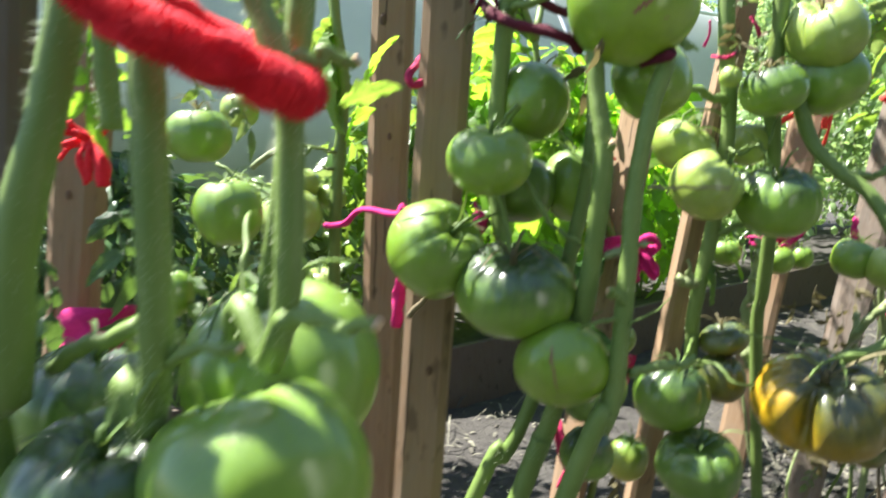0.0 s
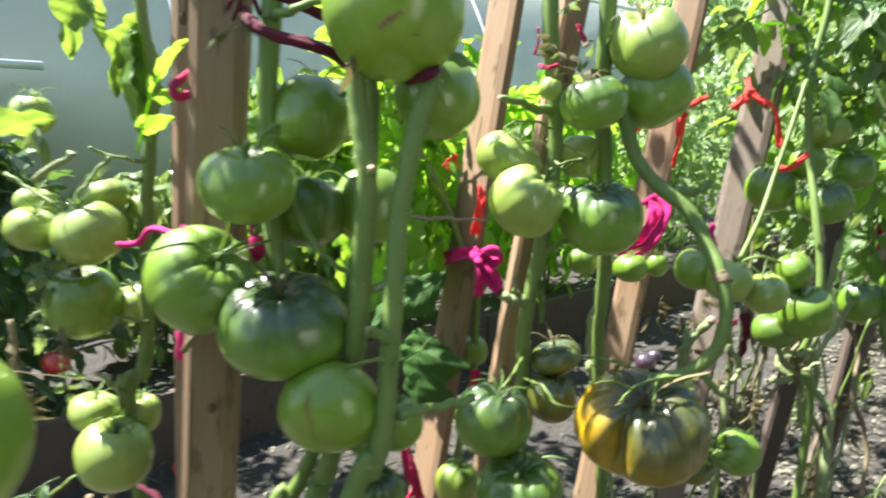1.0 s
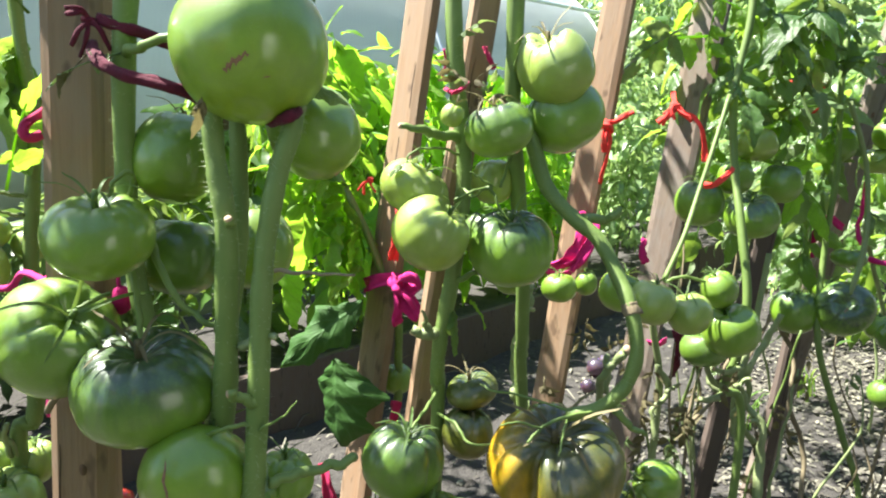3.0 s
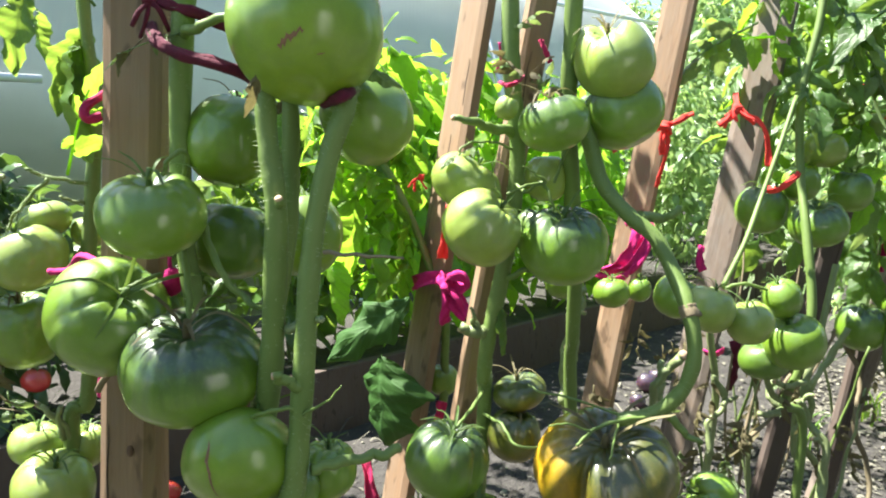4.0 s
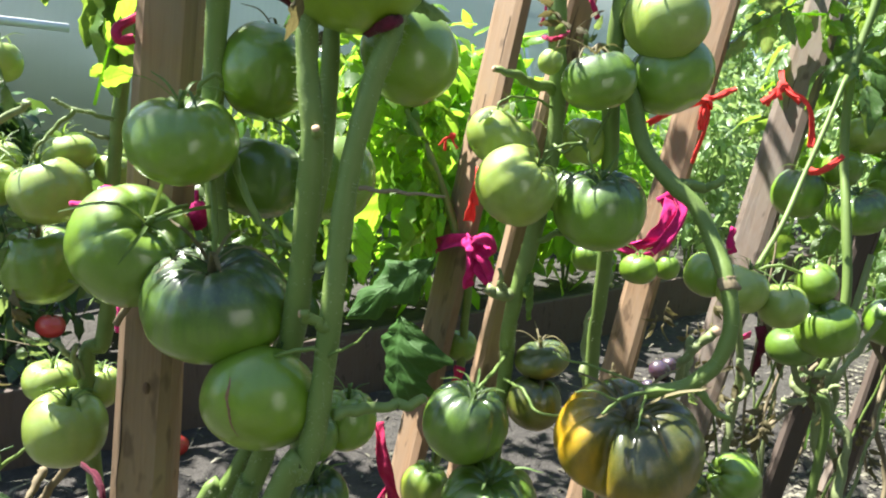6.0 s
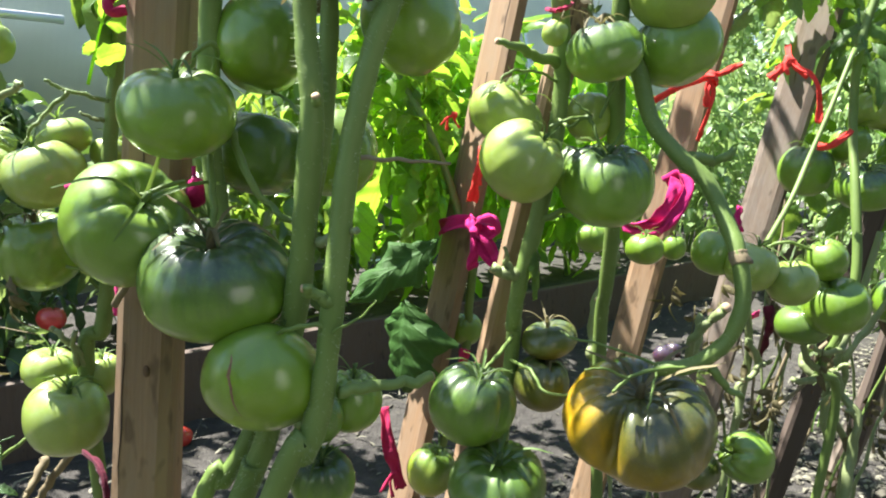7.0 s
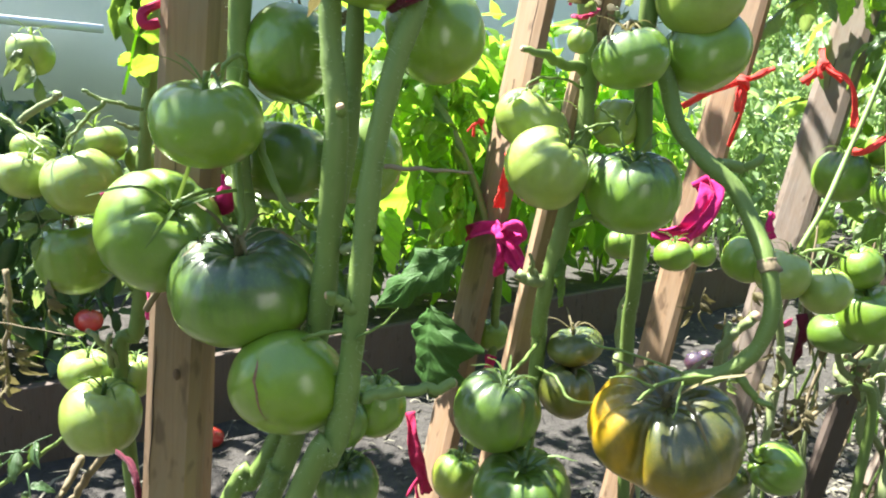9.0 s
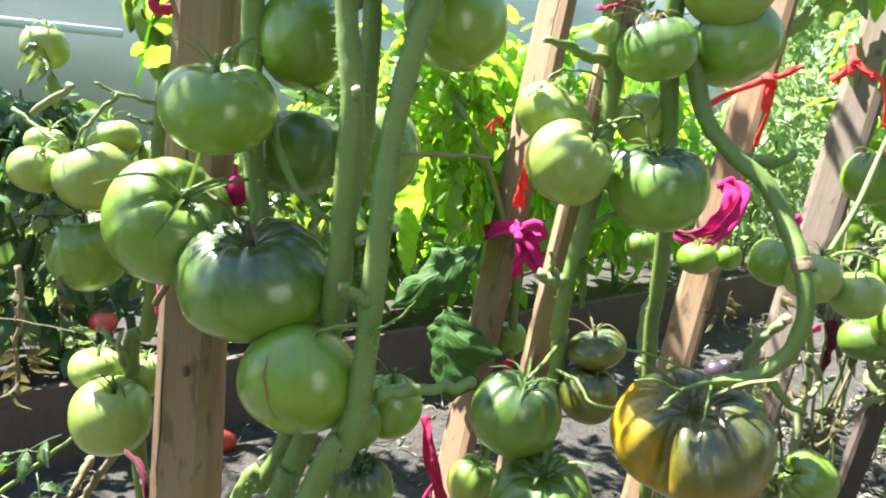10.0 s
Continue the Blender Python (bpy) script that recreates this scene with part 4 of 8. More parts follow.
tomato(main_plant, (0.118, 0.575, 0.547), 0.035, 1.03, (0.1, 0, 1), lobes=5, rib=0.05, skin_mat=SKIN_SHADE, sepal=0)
tomato(main_plant, (0.121, 0.575, 0.500), 0.045, 1.05, (0, -0.3, 1), lobes=6, rib=0.06, skin_mat=SKIN_DARK)
leaflet(main_plant, (0.114, 0.640, 0.750), (0.5, -0.2, -1), 0.065, LEAF, 0, 0.5, 0.5, 3, 0.3)
leaf(main_plant, (0.054, 0.570, 0.869), (-0.8, -0.4, -0.2), 0.050, LEAF_DULL, 0, 1, 0.6, 2)
leaf(main_plant, (0.040, 0.572, 0.876), (-0.7, -0.5, -0.6), 0.045, LEAF_DRY, 40, 1, 1.2, 4)
leaf(main_plant, (0.119, 0.600, 0.836), (0.2, -0.2, -1), 0.045, LEAF_DRY, 0, 1, 1.2, 1)
leaflet(main_plant, (0.118, 0.510, 0.837), (0.1, -0.1, -1), 0.024, LEAF_DRY, 0, 0.35, 1.2, 5, 0.3)
leaflet(main_plant, (0.173, 0.560, 0.846), (1, -0.2, -0.2), 0.030, LEAF_DULL, 40, 0.4, 0.5, 6, 0.3)


# ---- plant behind it ----

rear_plant = plant("tomato_plant", "tomato plant behind a stake with pale fruit and few leaves", -0.140, 0.840)
stem(rear_plant, "main_stem", [(-0.160, 0.850, -0.03), (-0.176, 0.820, 0.464), (-0.157, 0.820, 0.523), (-0.148, 0.820, 0.580), (-0.142, 0.820, 0.683), (-0.135, 0.825, 0.758), (-0.127, 0.830, 0.837), (-0.136, 0.840, 0.914), (-0.142, 0.850, 0.984)], 0.0088, 0.0062, STEM, 500)
stem(rear_plant, "fruit_stalk", [(-0.138, 0.820, 0.761), (-0.149, 0.800, 0.765), (-0.166, 0.790, 0.770), (-0.177, 0.780, 0.777)], 0.0024, 0.0014, STEM, 260)
stem(rear_plant, "fruit_stalk", [(-0.161, 0.790, 0.768), (-0.176, 0.780, 0.748), (-0.185, 0.770, 0.734), (-0.194, 0.770, 0.718)], 0.0023, 0.0014, STEM, 260)
stem(rear_plant, "fruit_stalk", [(-0.275, 0.800, 0.751), (-0.246, 0.790, 0.735), (-0.206, 0.770, 0.715)], 0.0023, 0.0014, STEM, 200)
stem(rear_plant, "fruit_stalk", [(-0.176, 0.820, 0.464), (-0.175, 0.810, 0.494), (-0.187, 0.800, 0.522), (-0.199, 0.800, 0.530)], 0.0035, 0.0030, STEM_PALE, tip=True)
stem(rear_plant, "fruit_stalk", [(-0.179, 0.810, 0.487), (-0.178, 0.800, 0.516), (-0.174, 0.800, 0.528)], 0.0030, 0.0025, STEM_PALE)
stem(rear_plant, "fruit_stalk", [(-0.145, 0.820, 0.580), (-0.150, 0.800, 0.590), (-0.174, 0.790, 0.598)], 0.0022, 0.0016, STEM)
stem(rear_plant, "side_shoot", [(-0.143, 0.820, 0.741), (-0.150, 0.810, 0.743), (-0.156, 0.800, 0.749)], 0.0023, 0.0014, STEM_PALE)
stem(rear_plant, "side_shoot", [(-0.242, 0.840, 0.363), (-0.242, 0.820, 0.345), (-0.246, 0.800, 0.334)], 0.0054, 0.0028, STEM_DRY)
stem(rear_plant, "side_shoot", [(-0.208, 0.840, 0.372), (-0.238, 0.840, 0.335), (-0.253, 0.840, 0.305)], 0.0048, 0.0042, STEM_DRY)
tomato(rear_plant, (-0.188, 0.790, 0.689), 0.076, 0.89, (-0.3, -0.2, 1), lobes=4, rib=0.02, skin_mat=SKIN_PALE)
tomato(rear_plant, (-0.186, 0.820, 0.724), 0.055, 0.72, (-0.2, 0, 1), lobes=4, rib=0.02, skin_mat=SKIN_PALE)
tomato(rear_plant, (-0.253, 0.800, 0.692), 0.055, 0.86, (0.3, 0, 1), lobes=4, rib=0.02, skin_mat=SKIN_PALE)
tomato(rear_plant, (-0.269, 0.840, 0.716), 0.042, 0.88, (0.3, 0, 1), lobes=4, rib=0.02, skin_mat=SKIN_PALE)
tomato(rear_plant, (-0.251, 0.820, 0.813), 0.046, 0.93, (0.1, 0, 1), lobes=4, rib=0.02, skin_mat=SKIN_PALE)
tomato(rear_plant, (-0.149, 0.840, 0.708), 0.036, 0.94, (0.1, 0, 1), lobes=4, rib=0.02, skin_mat=SKIN_PALE)
tomato(rear_plant, (-0.211, 0.810, 0.609), 0.079, 1.05, (0, -0.2, 1), lobes=4, rib=0.02, skin_mat=SKIN_GREEN, green=False)
tomato(rear_plant, (-0.167, 0.840, 0.599), 0.049, 0.90, (0, -0.2, 1), lobes=4, rib=0.02, skin_mat=SKIN_PALE)
tomato(rear_plant, (-0.183, 0.790, 0.440), 0.084, 0.95, (0.2, -0.1, 1), lobes=4, rib=0.02, skin_mat=SKIN_PALE)
tomato(rear_plant, (-0.215, 0.820, 0.478), 0.057, 0.78, (0.2, 0, 1), lobes=4, rib=0.02, skin_mat=SKIN_PALE)
tomato(rear_plant, (-0.173, 0.840, 0.466), 0.048, 1.05, (0.2, 0, 1), lobes=4, rib=0.02, skin_mat=SKIN_PALE)
leaflet(rear_plant, (-0.145, 0.840, 0.908), (-0.2, -0.2, -1), 0.125, LEAF, 60, 0.46, 0.5, 2, 0.3)
leaflet(rear_plant, (-0.140, 0.850, 0.927), (-0.55, -0.1, -1), 0.10, LEAF, 45, 0.46, 0.5, 3, 0.3)
leaflet(rear_plant, (-0.199, 0.850, 0.964), (-0.3, -0.2, -1), 0.09, LEAF, -60, 0.44, 0.5, 4, 0.3)
leaflet(rear_plant, (-0.144, 0.840, 0.839), (-0.1, -0.2, -1), 0.031, LEAF, 0, 0.55, 0.5, 5, 0.3)
leaflet(rear_plant, (-0.142, 0.850, 0.913), (-0.3, -0.2, -1), 0.115, LEAF, 20, 0.5, 0.5, 22, 0.3)
leaflet(rear_plant, (-0.132, 0.850, 0.867), (-0.3, -0.1, -1), 0.059, LEAF, 0, 0.45, 0.5, 23, 0.3)
leaflet(rear_plant, (-0.190, 0.850, 0.942), (-0.2, 0, -1), 0.056, LEAF, 0, 0.45, 0.5, 24, 0.3)
leaf(rear_plant, (-0.130, 0.850, 0.944), (-0.2, -0.5, 0.6), 0.124, LEAF, 0, 2, 0.6, 3)
leaf(rear_plant, (-0.139, 0.860, 0.964), (0.6, 0.1, 0.5), 0.126, LEAF, 0, 2, 0.6, 4)
leaf(rear_plant, (-0.194, 0.770, 0.718), (-0.4, -0.3, -1), 0.043, LEAF_DULL, 0, 2, 1.2, 1)
leaf(rear_plant, (-0.221, 0.780, 0.598), (-0.3, -0.2, -1), 0.061, LEAF_DRY, 0, 2, 1.2, 2)
leaf(rear_plant, (-0.233, 0.780, 0.672), (0.3, -0.2, -0.7), 0.061, LEAF_DULL, 0, 2, 1.2, 5)
leaf(rear_plant, (-0.256, 0.800, 0.830), (0.7, -0.1, -0.7), 0.074, LEAF_DULL, 0, 2, 1.2, 0)
leaf(rear_plant, (-0.295, 0.800, 0.516), (0.4, 0, -1), 0.068, LEAF_DRY, 0, 2, 1.2, 3)
leaflet(rear_plant, (-0.048, 0.395, 0.786), (1, 0.05, 0.45), 0.038, LEAF, -50, 0.36, 0.5, 7, 0.3)
leaf(rear_plant, (-0.108, 0.720, 0.773), (0.4, -0.1, 1), 0.113, LEAF_LIT, 0, 2, 0.3, 2)
stem(rear_plant, "side_shoot", [(-0.213, 0.740, 0.746), (-0.180, 0.740, 0.768), (-0.169, 0.730, 0.773)], 0.0036, 0.0021, STEM_PALE, 60)


# ---- near plant with the red wool tie ----

near_plant = plant("tomato_plant", "tomato plant close by, thick hairy stems tied with red wool", -0.060, 0.300)
stem(near_plant, "main_stem", [(-0.120, 0.300, -0.03), (-0.179, 0.280, 0.610), (-0.167, 0.275, 0.661), (-0.153, 0.270, 0.728), (-0.138, 0.275, 0.781), (-0.130, 0.280, 0.820), (-0.124, 0.290, 0.865)], 0.0095, 0.0073, STEM, 700)
stem(near_plant, "main_stem", [(-0.070, 0.320, -0.03), (-0.122, 0.290, 0.605), (-0.111, 0.280, 0.644), (-0.099, 0.268, 0.678), (-0.096, 0.266, 0.732), (-0.096, 0.270, 0.775), (-0.097, 0.275, 0.818), (-0.097, 0.280, 0.860)], 0.0075, 0.0066, STEM, 1400)
stem(near_plant, "main_stem", [(-0.040, 0.330, -0.03), (-0.081, 0.310, 0.632), (-0.057, 0.280, 0.674), (-0.047, 0.272, 0.699), (-0.044, 0.272, 0.731), (-0.043, 0.275, 0.768), (-0.047, 0.280, 0.794), (-0.057, 0.285, 0.821), (-0.068, 0.290, 0.855)], 0.0055, 0.0059, STEM, 900)
stem(near_plant, "main_stem", [(-0.077, 0.340, 0.679), (-0.061, 0.325, 0.739), (-0.052, 0.320, 0.790), (-0.047, 0.320, 0.829), (-0.046, 0.330, 0.877)], 0.0061, 0.0062, STEM, 900)
stem(near_plant, "main_stem", [(-0.159, 0.360, 0.773), (-0.160, 0.360, 0.810), (-0.158, 0.360, 0.854)], 0.0059, 0.0053, STEM, 300)
stem(near_plant, "side_shoot", [(-0.043, 0.282, 0.794), (-0.032, 0.290, 0.799), (-0.020, 0.300, 0.797)], 0.0039, 0.0027, STEM, tip=True)
stem(near_plant, "side_shoot", [(-0.048, 0.268, 0.696), (-0.030, 0.252, 0.698), (-0.004, 0.230, 0.702)], 0.0037, 0.0022, STEM, tip=True)
stem(near_plant, "side_shoot", [(-0.093, 0.266, 0.678), (-0.079, 0.260, 0.685), (-0.061, 0.257, 0.686)], 0.0028, 0.0019, STEM, tip=True)
stem(near_plant, "side_shoot", [(-0.116, 0.290, 0.688), (-0.137, 0.290, 0.678), (-0.159, 0.290, 0.667)], 0.0040, 0.0035, STEM)
stem(near_plant, "fruit_stalk", [(-0.089, 0.267, 0.681), (-0.087, 0.270, 0.668), (-0.086, 0.280, 0.652)], 0.0019, 0.0017, STEM)
stem(near_plant, "fruit_stalk", [(-0.094, 0.267, 0.678), (-0.100, 0.262, 0.670), (-0.107, 0.262, 0.658)], 0.0019, 0.0016, STEM)
stem(near_plant, "fruit_stalk", [(-0.083, 0.340, 0.730), (-0.077, 0.310, 0.709), (-0.075, 0.300, 0.688), (-0.074, 0.290, 0.681)], 0.0014, 0.0010, STEM)
tomato(near_plant, (-0.073, 0.350, 0.649), 0.106, 0.89, (-0.1, -0.1, 1), lobes=5, rib=0.03, skin_mat=SKIN_GREEN, label='large green tomato resting behind its stem')
tomato(near_plant, (-0.062, 0.272, 0.626), 0.093, 0.89, (-0.3, 0.2, 1), lobes=5, rib=0.03, skin_mat=SKIN_GREEN, label='large pale green tomato close by', sepal=0)
tomato(near_plant, (-0.130, 0.275, 0.617), 0.080, 0.85, (0.15, -0.2, 1), lobes=8, rib=0.07, skin_mat=SKIN_DARK, label='ribbed dark green tomato with fresh sepals')
tomato(near_plant, (-0.172, 0.340, 0.631), 0.076, 0.87, (0.15, 0.1, 1), lobes=7, rib=0.07, skin_mat=SKIN_DARK)
tomato(near_plant, (-0.191, 0.550, 0.776), 0.050, 0.90, (0, 0, 1), lobes=5, rib=0.03, skin_mat=SKIN_GREEN, green=False)
tomato(near_plant, (-0.160, 0.520, 0.717), 0.051, 1.05, (0, 0, 1), lobes=5, rib=0.03, skin_mat=SKIN_GREEN)
tomato(near_plant, (-0.201, 0.500, 0.658), 0.036, 1.05, (0, 0, 1), lobes=4, rib=0.03, skin_mat=SKIN_GREEN)
leaf(near_plant, (-0.203, 0.420, 0.842), (0, -0.2, -1), 0.079, LEAF_LIT, 0, 3, 0.6, 1)
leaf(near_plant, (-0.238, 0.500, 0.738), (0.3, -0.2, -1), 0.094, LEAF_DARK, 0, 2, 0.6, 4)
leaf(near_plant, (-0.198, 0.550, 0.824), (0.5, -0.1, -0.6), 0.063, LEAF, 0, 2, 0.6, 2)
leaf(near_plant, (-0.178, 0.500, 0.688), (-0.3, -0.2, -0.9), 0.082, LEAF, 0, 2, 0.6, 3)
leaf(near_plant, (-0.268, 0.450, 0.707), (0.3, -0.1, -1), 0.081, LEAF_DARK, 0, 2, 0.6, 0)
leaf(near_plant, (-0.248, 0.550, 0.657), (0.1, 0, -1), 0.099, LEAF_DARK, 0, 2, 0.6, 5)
leaf(near_plant, (-0.173, 0.500, 0.868), (0.5, 0, 0.3), 0.090, LEAF_LIT, 0, 2, 0.6, 0)
leaf(near_plant, (-0.141, 0.550, 0.869), (-0.5, 0, -0.3), 0.041, LEAF, 0, 2, 0.6, 3)


# ---- middle plant with the turning tomato ----

middle_plant = plant("tomato_plant", "staked tomato plant with clustered green fruit and a bent stem", 0.270, 0.780)
stem(middle_plant, "main_stem", [(0.240, 0.800, -0.03), (0.272, 0.790, 0.505), (0.272, 0.785, 0.556), (0.277, 0.780, 0.605), (0.291, 0.785, 0.668), (0.302, 0.790, 0.731), (0.306, 0.790, 0.798), (0.299, 0.785, 0.869), (0.298, 0.790, 0.938), (0.301, 0.800, 1.019)], 0.0069, 0.0093, STEM, 700)
stem(middle_plant, "main_stem", [(0.420, 0.900, -0.03), (0.384, 0.880, 0.481), (0.380, 0.860, 0.583), (0.377, 0.840, 0.665), (0.367, 0.820, 0.758), (0.360, 0.810, 0.833), (0.361, 0.800, 0.908), (0.364, 0.800, 0.993)], 0.0071, 0.0093, STEM, 300)
stem(middle_plant, "main_stem", [(0.361, 0.790, 0.831), (0.373, 0.775, 0.804), (0.384, 0.760, 0.761), (0.405, 0.745, 0.732), (0.428, 0.730, 0.710), (0.441, 0.710, 0.677), (0.447, 0.690, 0.650), (0.450, 0.680, 0.613), (0.440, 0.680, 0.579), (0.415, 0.685, 0.556), (0.387, 0.690, 0.549)], 0.0080, 0.0063, STEM, 700)
node = spline([(0.4468, 0.6925, 0.6535), (0.4475, 0.6895, 0.6485), (0.4480, 0.6870, 0.6440)], 4)
part("stem_node", mesh_of("stem_node", *tube(node, 0.0080, 0.0076, 14, 0.5, 1.0, 3, 0.2), STEM_DRY), middle_plant, label="corky brown stem node")
stem(middle_plant, "side_shoot", [(0.415, 0.740, 0.730), (0.439, 0.750, 0.726), (0.458, 0.750, 0.735)], 0.0053, 0.0032, STEM)
stem(middle_plant, "side_shoot", [(0.304, 0.790, 0.809), (0.273, 0.760, 0.815), (0.240, 0.740, 0.822)], 0.0057, 0.0029, STEM, tip=True)
stem(middle_plant, "side_shoot", [(0.275, 0.780, 0.605), (0.262, 0.770, 0.613), (0.249, 0.765, 0.615)], 0.0068, 0.0050, STEM_PALE, tip=True)
stem(middle_plant, "side_shoot", [(0.266, 0.770, 0.614), (0.260, 0.765, 0.624), (0.257, 0.760, 0.639)], 0.0033, 0.0016, STEM_PALE)
stem(middle_plant, "side_shoot", [(0.291, 0.785, 0.663), (0.306, 0.770, 0.671), (0.318, 0.760, 0.681)], 0.0034, 0.0025, STEM)
stem(middle_plant, "side_shoot", [(0.385, 0.900, 0.473), (0.383, 0.920, 0.538), (0.401, 0.930, 0.586), (0.407, 0.930, 0.621)], 0.0073, 0.0048, STEM_PALE)
stem(middle_plant, "side_shoot", [(0.464, 0.800, 0.569), (0.462, 0.800, 0.544), (0.460, 0.800, 0.526)], 0.0035, 0.0058, STEM_PALE)
stem(middle_plant, "side_shoot", [(0.451, 0.790, 0.520), (0.448, 0.770, 0.555), (0.458, 0.760, 0.576), (0.468, 0.750, 0.591)], 0.0040, 0.0048, STEM_PALE, tip=True)
stem(middle_plant, "side_shoot", [(0.431, 0.685, 0.554), (0.447, 0.680, 0.538), (0.461, 0.680, 0.530)], 0.0039, 0.0019, STEM)
stem(middle_plant, "fruit_stalk", [(0.301, 0.790, 0.759), (0.312, 0.765, 0.752), (0.324, 0.755, 0.761), (0.331, 0.750, 0.753), (0.335, 0.745, 0.735)], 0.0018, 0.0015, STEM)
stem(middle_plant, "fruit_stalk", [(0.329, 0.755, 0.761), (0.309, 0.745, 0.759), (0.290, 0.740, 0.751)], 0.0015, 0.0013, STEM)
stem(middle_plant, "fruit_stalk", [(0.329, 0.755, 0.762), (0.315, 0.750, 0.772), (0.306, 0.745, 0.777)], 0.0012, 0.0007, STEM)
stem(middle_plant, "fruit_stalk", [(0.362, 0.780, 0.815), (0.348, 0.770, 0.782), (0.338, 0.760, 0.761)], 0.0017, 0.0015, STEM)
stem(middle_plant, "fruit_stalk", [(0.300, 0.785, 0.793), (0.274, 0.770, 0.801), (0.251, 0.760, 0.797), (0.246, 0.755, 0.785)], 0.0014, 0.0010, STEM)
stem(middle_plant, "fruit_stalk", [(0.360, 0.790, 0.875), (0.362, 0.775, 0.894), (0.375, 0.765, 0.900)], 0.0025, 0.0015, STEM)
stem(middle_plant, "fruit_stalk", [(0.358, 0.790, 0.837), (0.336, 0.760, 0.848), (0.326, 0.750, 0.842)], 0.0021, 0.0015, STEM_DRY)
stem(middle_plant, "fruit_stalk", [(0.418, 0.685, 0.556), (0.381, 0.670, 0.556), (0.355, 0.660, 0.551), (0.341, 0.650, 0.543)], 0.0018, 0.0014, STEM)
stem(middle_plant, "fruit_stalk", [(0.355, 0.660, 0.551), (0.333, 0.650, 0.563), (0.316, 0.645, 0.563)], 0.0012, 0.0006, STEM)
stem(middle_plant, "fruit_stalk", [(0.397, 0.690, 0.552), (0.358, 0.720, 0.556), (0.323, 0.740, 0.560), (0.314, 0.750, 0.562)], 0.0012, 0.0010, STEM)
stem(middle_plant, "fruit_stalk", [(0.384, 0.680, 0.551), (0.369, 0.640, 0.548), (0.364, 0.630, 0.538)], 0.0012, 0.0006, STEM)
stem(middle_plant, "fruit_stalk", [(0.272, 0.780, 0.521), (0.286, 0.740, 0.526), (0.300, 0.720, 0.512), (0.338, 0.720, 0.512)], 0.0017, 0.0013, STEM)
stem(middle_plant, "fruit_stalk", [(0.271, 0.780, 0.545), (0.253, 0.740, 0.537), (0.241, 0.720, 0.531)], 0.0021, 0.0016, STEM)
tomato(middle_plant, (0.394, 0.770, 0.876), 0.073, 1.0, (-0.30, -0.30, 1), lobes=5, rib=0.05, skin_mat=SKIN_PALE, label='heart-shaped green tomato, ribbed and dimpled', cleft=0.06, heart=0.3, wide=1.08, scars=[('scar', (0.5, -0.75, -0.6), 0.13)], green=False)
tomato(middle_plant, (0.411, 0.790, 0.829), 0.079, 0.91, (-0.45, 0.35, 0.9), lobes=6, rib=0.05, skin_mat=SKIN_DUSK)
tomato(middle_plant, (0.334, 0.745, 0.817), 0.064, 0.84, (-0.2, -0.05, 1), lobes=5, rib=0.03, skin_mat=SKIN_DUSK, green=False)
tomato(middle_plant, (0.290, 0.745, 0.831), 0.022, 1.05, (0.4, -0.1, 1), lobes=4, rib=0.05, skin_mat=SKIN_PALE, label='small stunted pale tomato', green=False)
tomato(middle_plant, (0.254, 0.775, 0.760), 0.073, 0.75, (0.6, 0, 0.9), lobes=5, rib=0.05, skin_mat=SKIN_PALE)
tomato(middle_plant, (0.266, 0.735, 0.721), 0.073, 0.96, (0.65, -0.25, 0.7), lobes=5, rib=0.05, skin_mat=SKIN_PALE)
tomato(middle_plant, (0.346, 0.750, 0.702), 0.086, 0.89, (-0.05, -0.2, 1), lobes=7, rib=0.08, skin_mat=SKIN_DUSK, label='ribbed green tomato with dark shoulders')
tomato(middle_plant, (0.323, 0.780, 0.712), 0.045, 1.05, (0.3, 0.1, 1), lobes=7, rib=0.08, skin_mat=SKIN_DARK, sepal=0)
tomato(middle_plant, (0.342, 0.830, 0.763), 0.049, 1.05, (0, 0.1, 1), lobes=4, rib=0.05, skin_mat=SKIN_PALE, sepal=0)
tomato(middle_plant, (0.379, 0.700, 0.498), 0.131, 0.70, (-0.12, -0.35, 1), lobes=8, rib=0.07, skin_mat=SKIN_TURN, label='large ribbed tomato turning from green to yellow-orange', green=False, cleft=0.42)
tomato(middle_plant, (0.232, 0.720, 0.500), 0.082, 0.90, (0.25, -0.05, 1), lobes=6, rib=0.07, skin_mat=SKIN_DARK, label='lobed tomato with dark green shoulders', cleft=0.30)
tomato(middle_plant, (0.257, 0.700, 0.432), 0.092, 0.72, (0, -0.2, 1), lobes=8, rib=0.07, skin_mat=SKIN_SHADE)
tomato(middle_plant, (0.196, 0.760, 0.410), 0.049, 1.05, (0.3, 0, 1), lobes=4, rib=0.04, skin_mat=SKIN_BLUSH, label='small tomato blushing yellow')
tomato(middle_plant, (0.310, 0.790, 0.541), 0.057, 0.66, (-0.2, 0, 1), lobes=5, rib=0.05, skin_mat=SKIN_OLIVE, green=False)
tomato(middle_plant, (0.303, 0.775, 0.500), 0.056, 1.0, (0.2, 0, 1), lobes=5, rib=0.08, skin_mat=SKIN_OLIVE, green=False)
tomato(middle_plant, (0.498, 0.740, 0.446), 0.049, 1.05, (-0.95, -0.1, 0.3), lobes=7, rib=0.1, skin_mat=SKIN_GREEN)
tomato(middle_plant, (0.460, 0.760, 0.421), 0.047, 0.78, (0, 0, 1), lobes=6, rib=0.06, skin_mat=SKIN_OLIVE, sepal=0)
leaf(middle_plant, (0.297, 0.780, 0.905), (0.4, -0.3, 0.3), 0.045, LEAF_DULL, 0, 2, 0.6, 2)
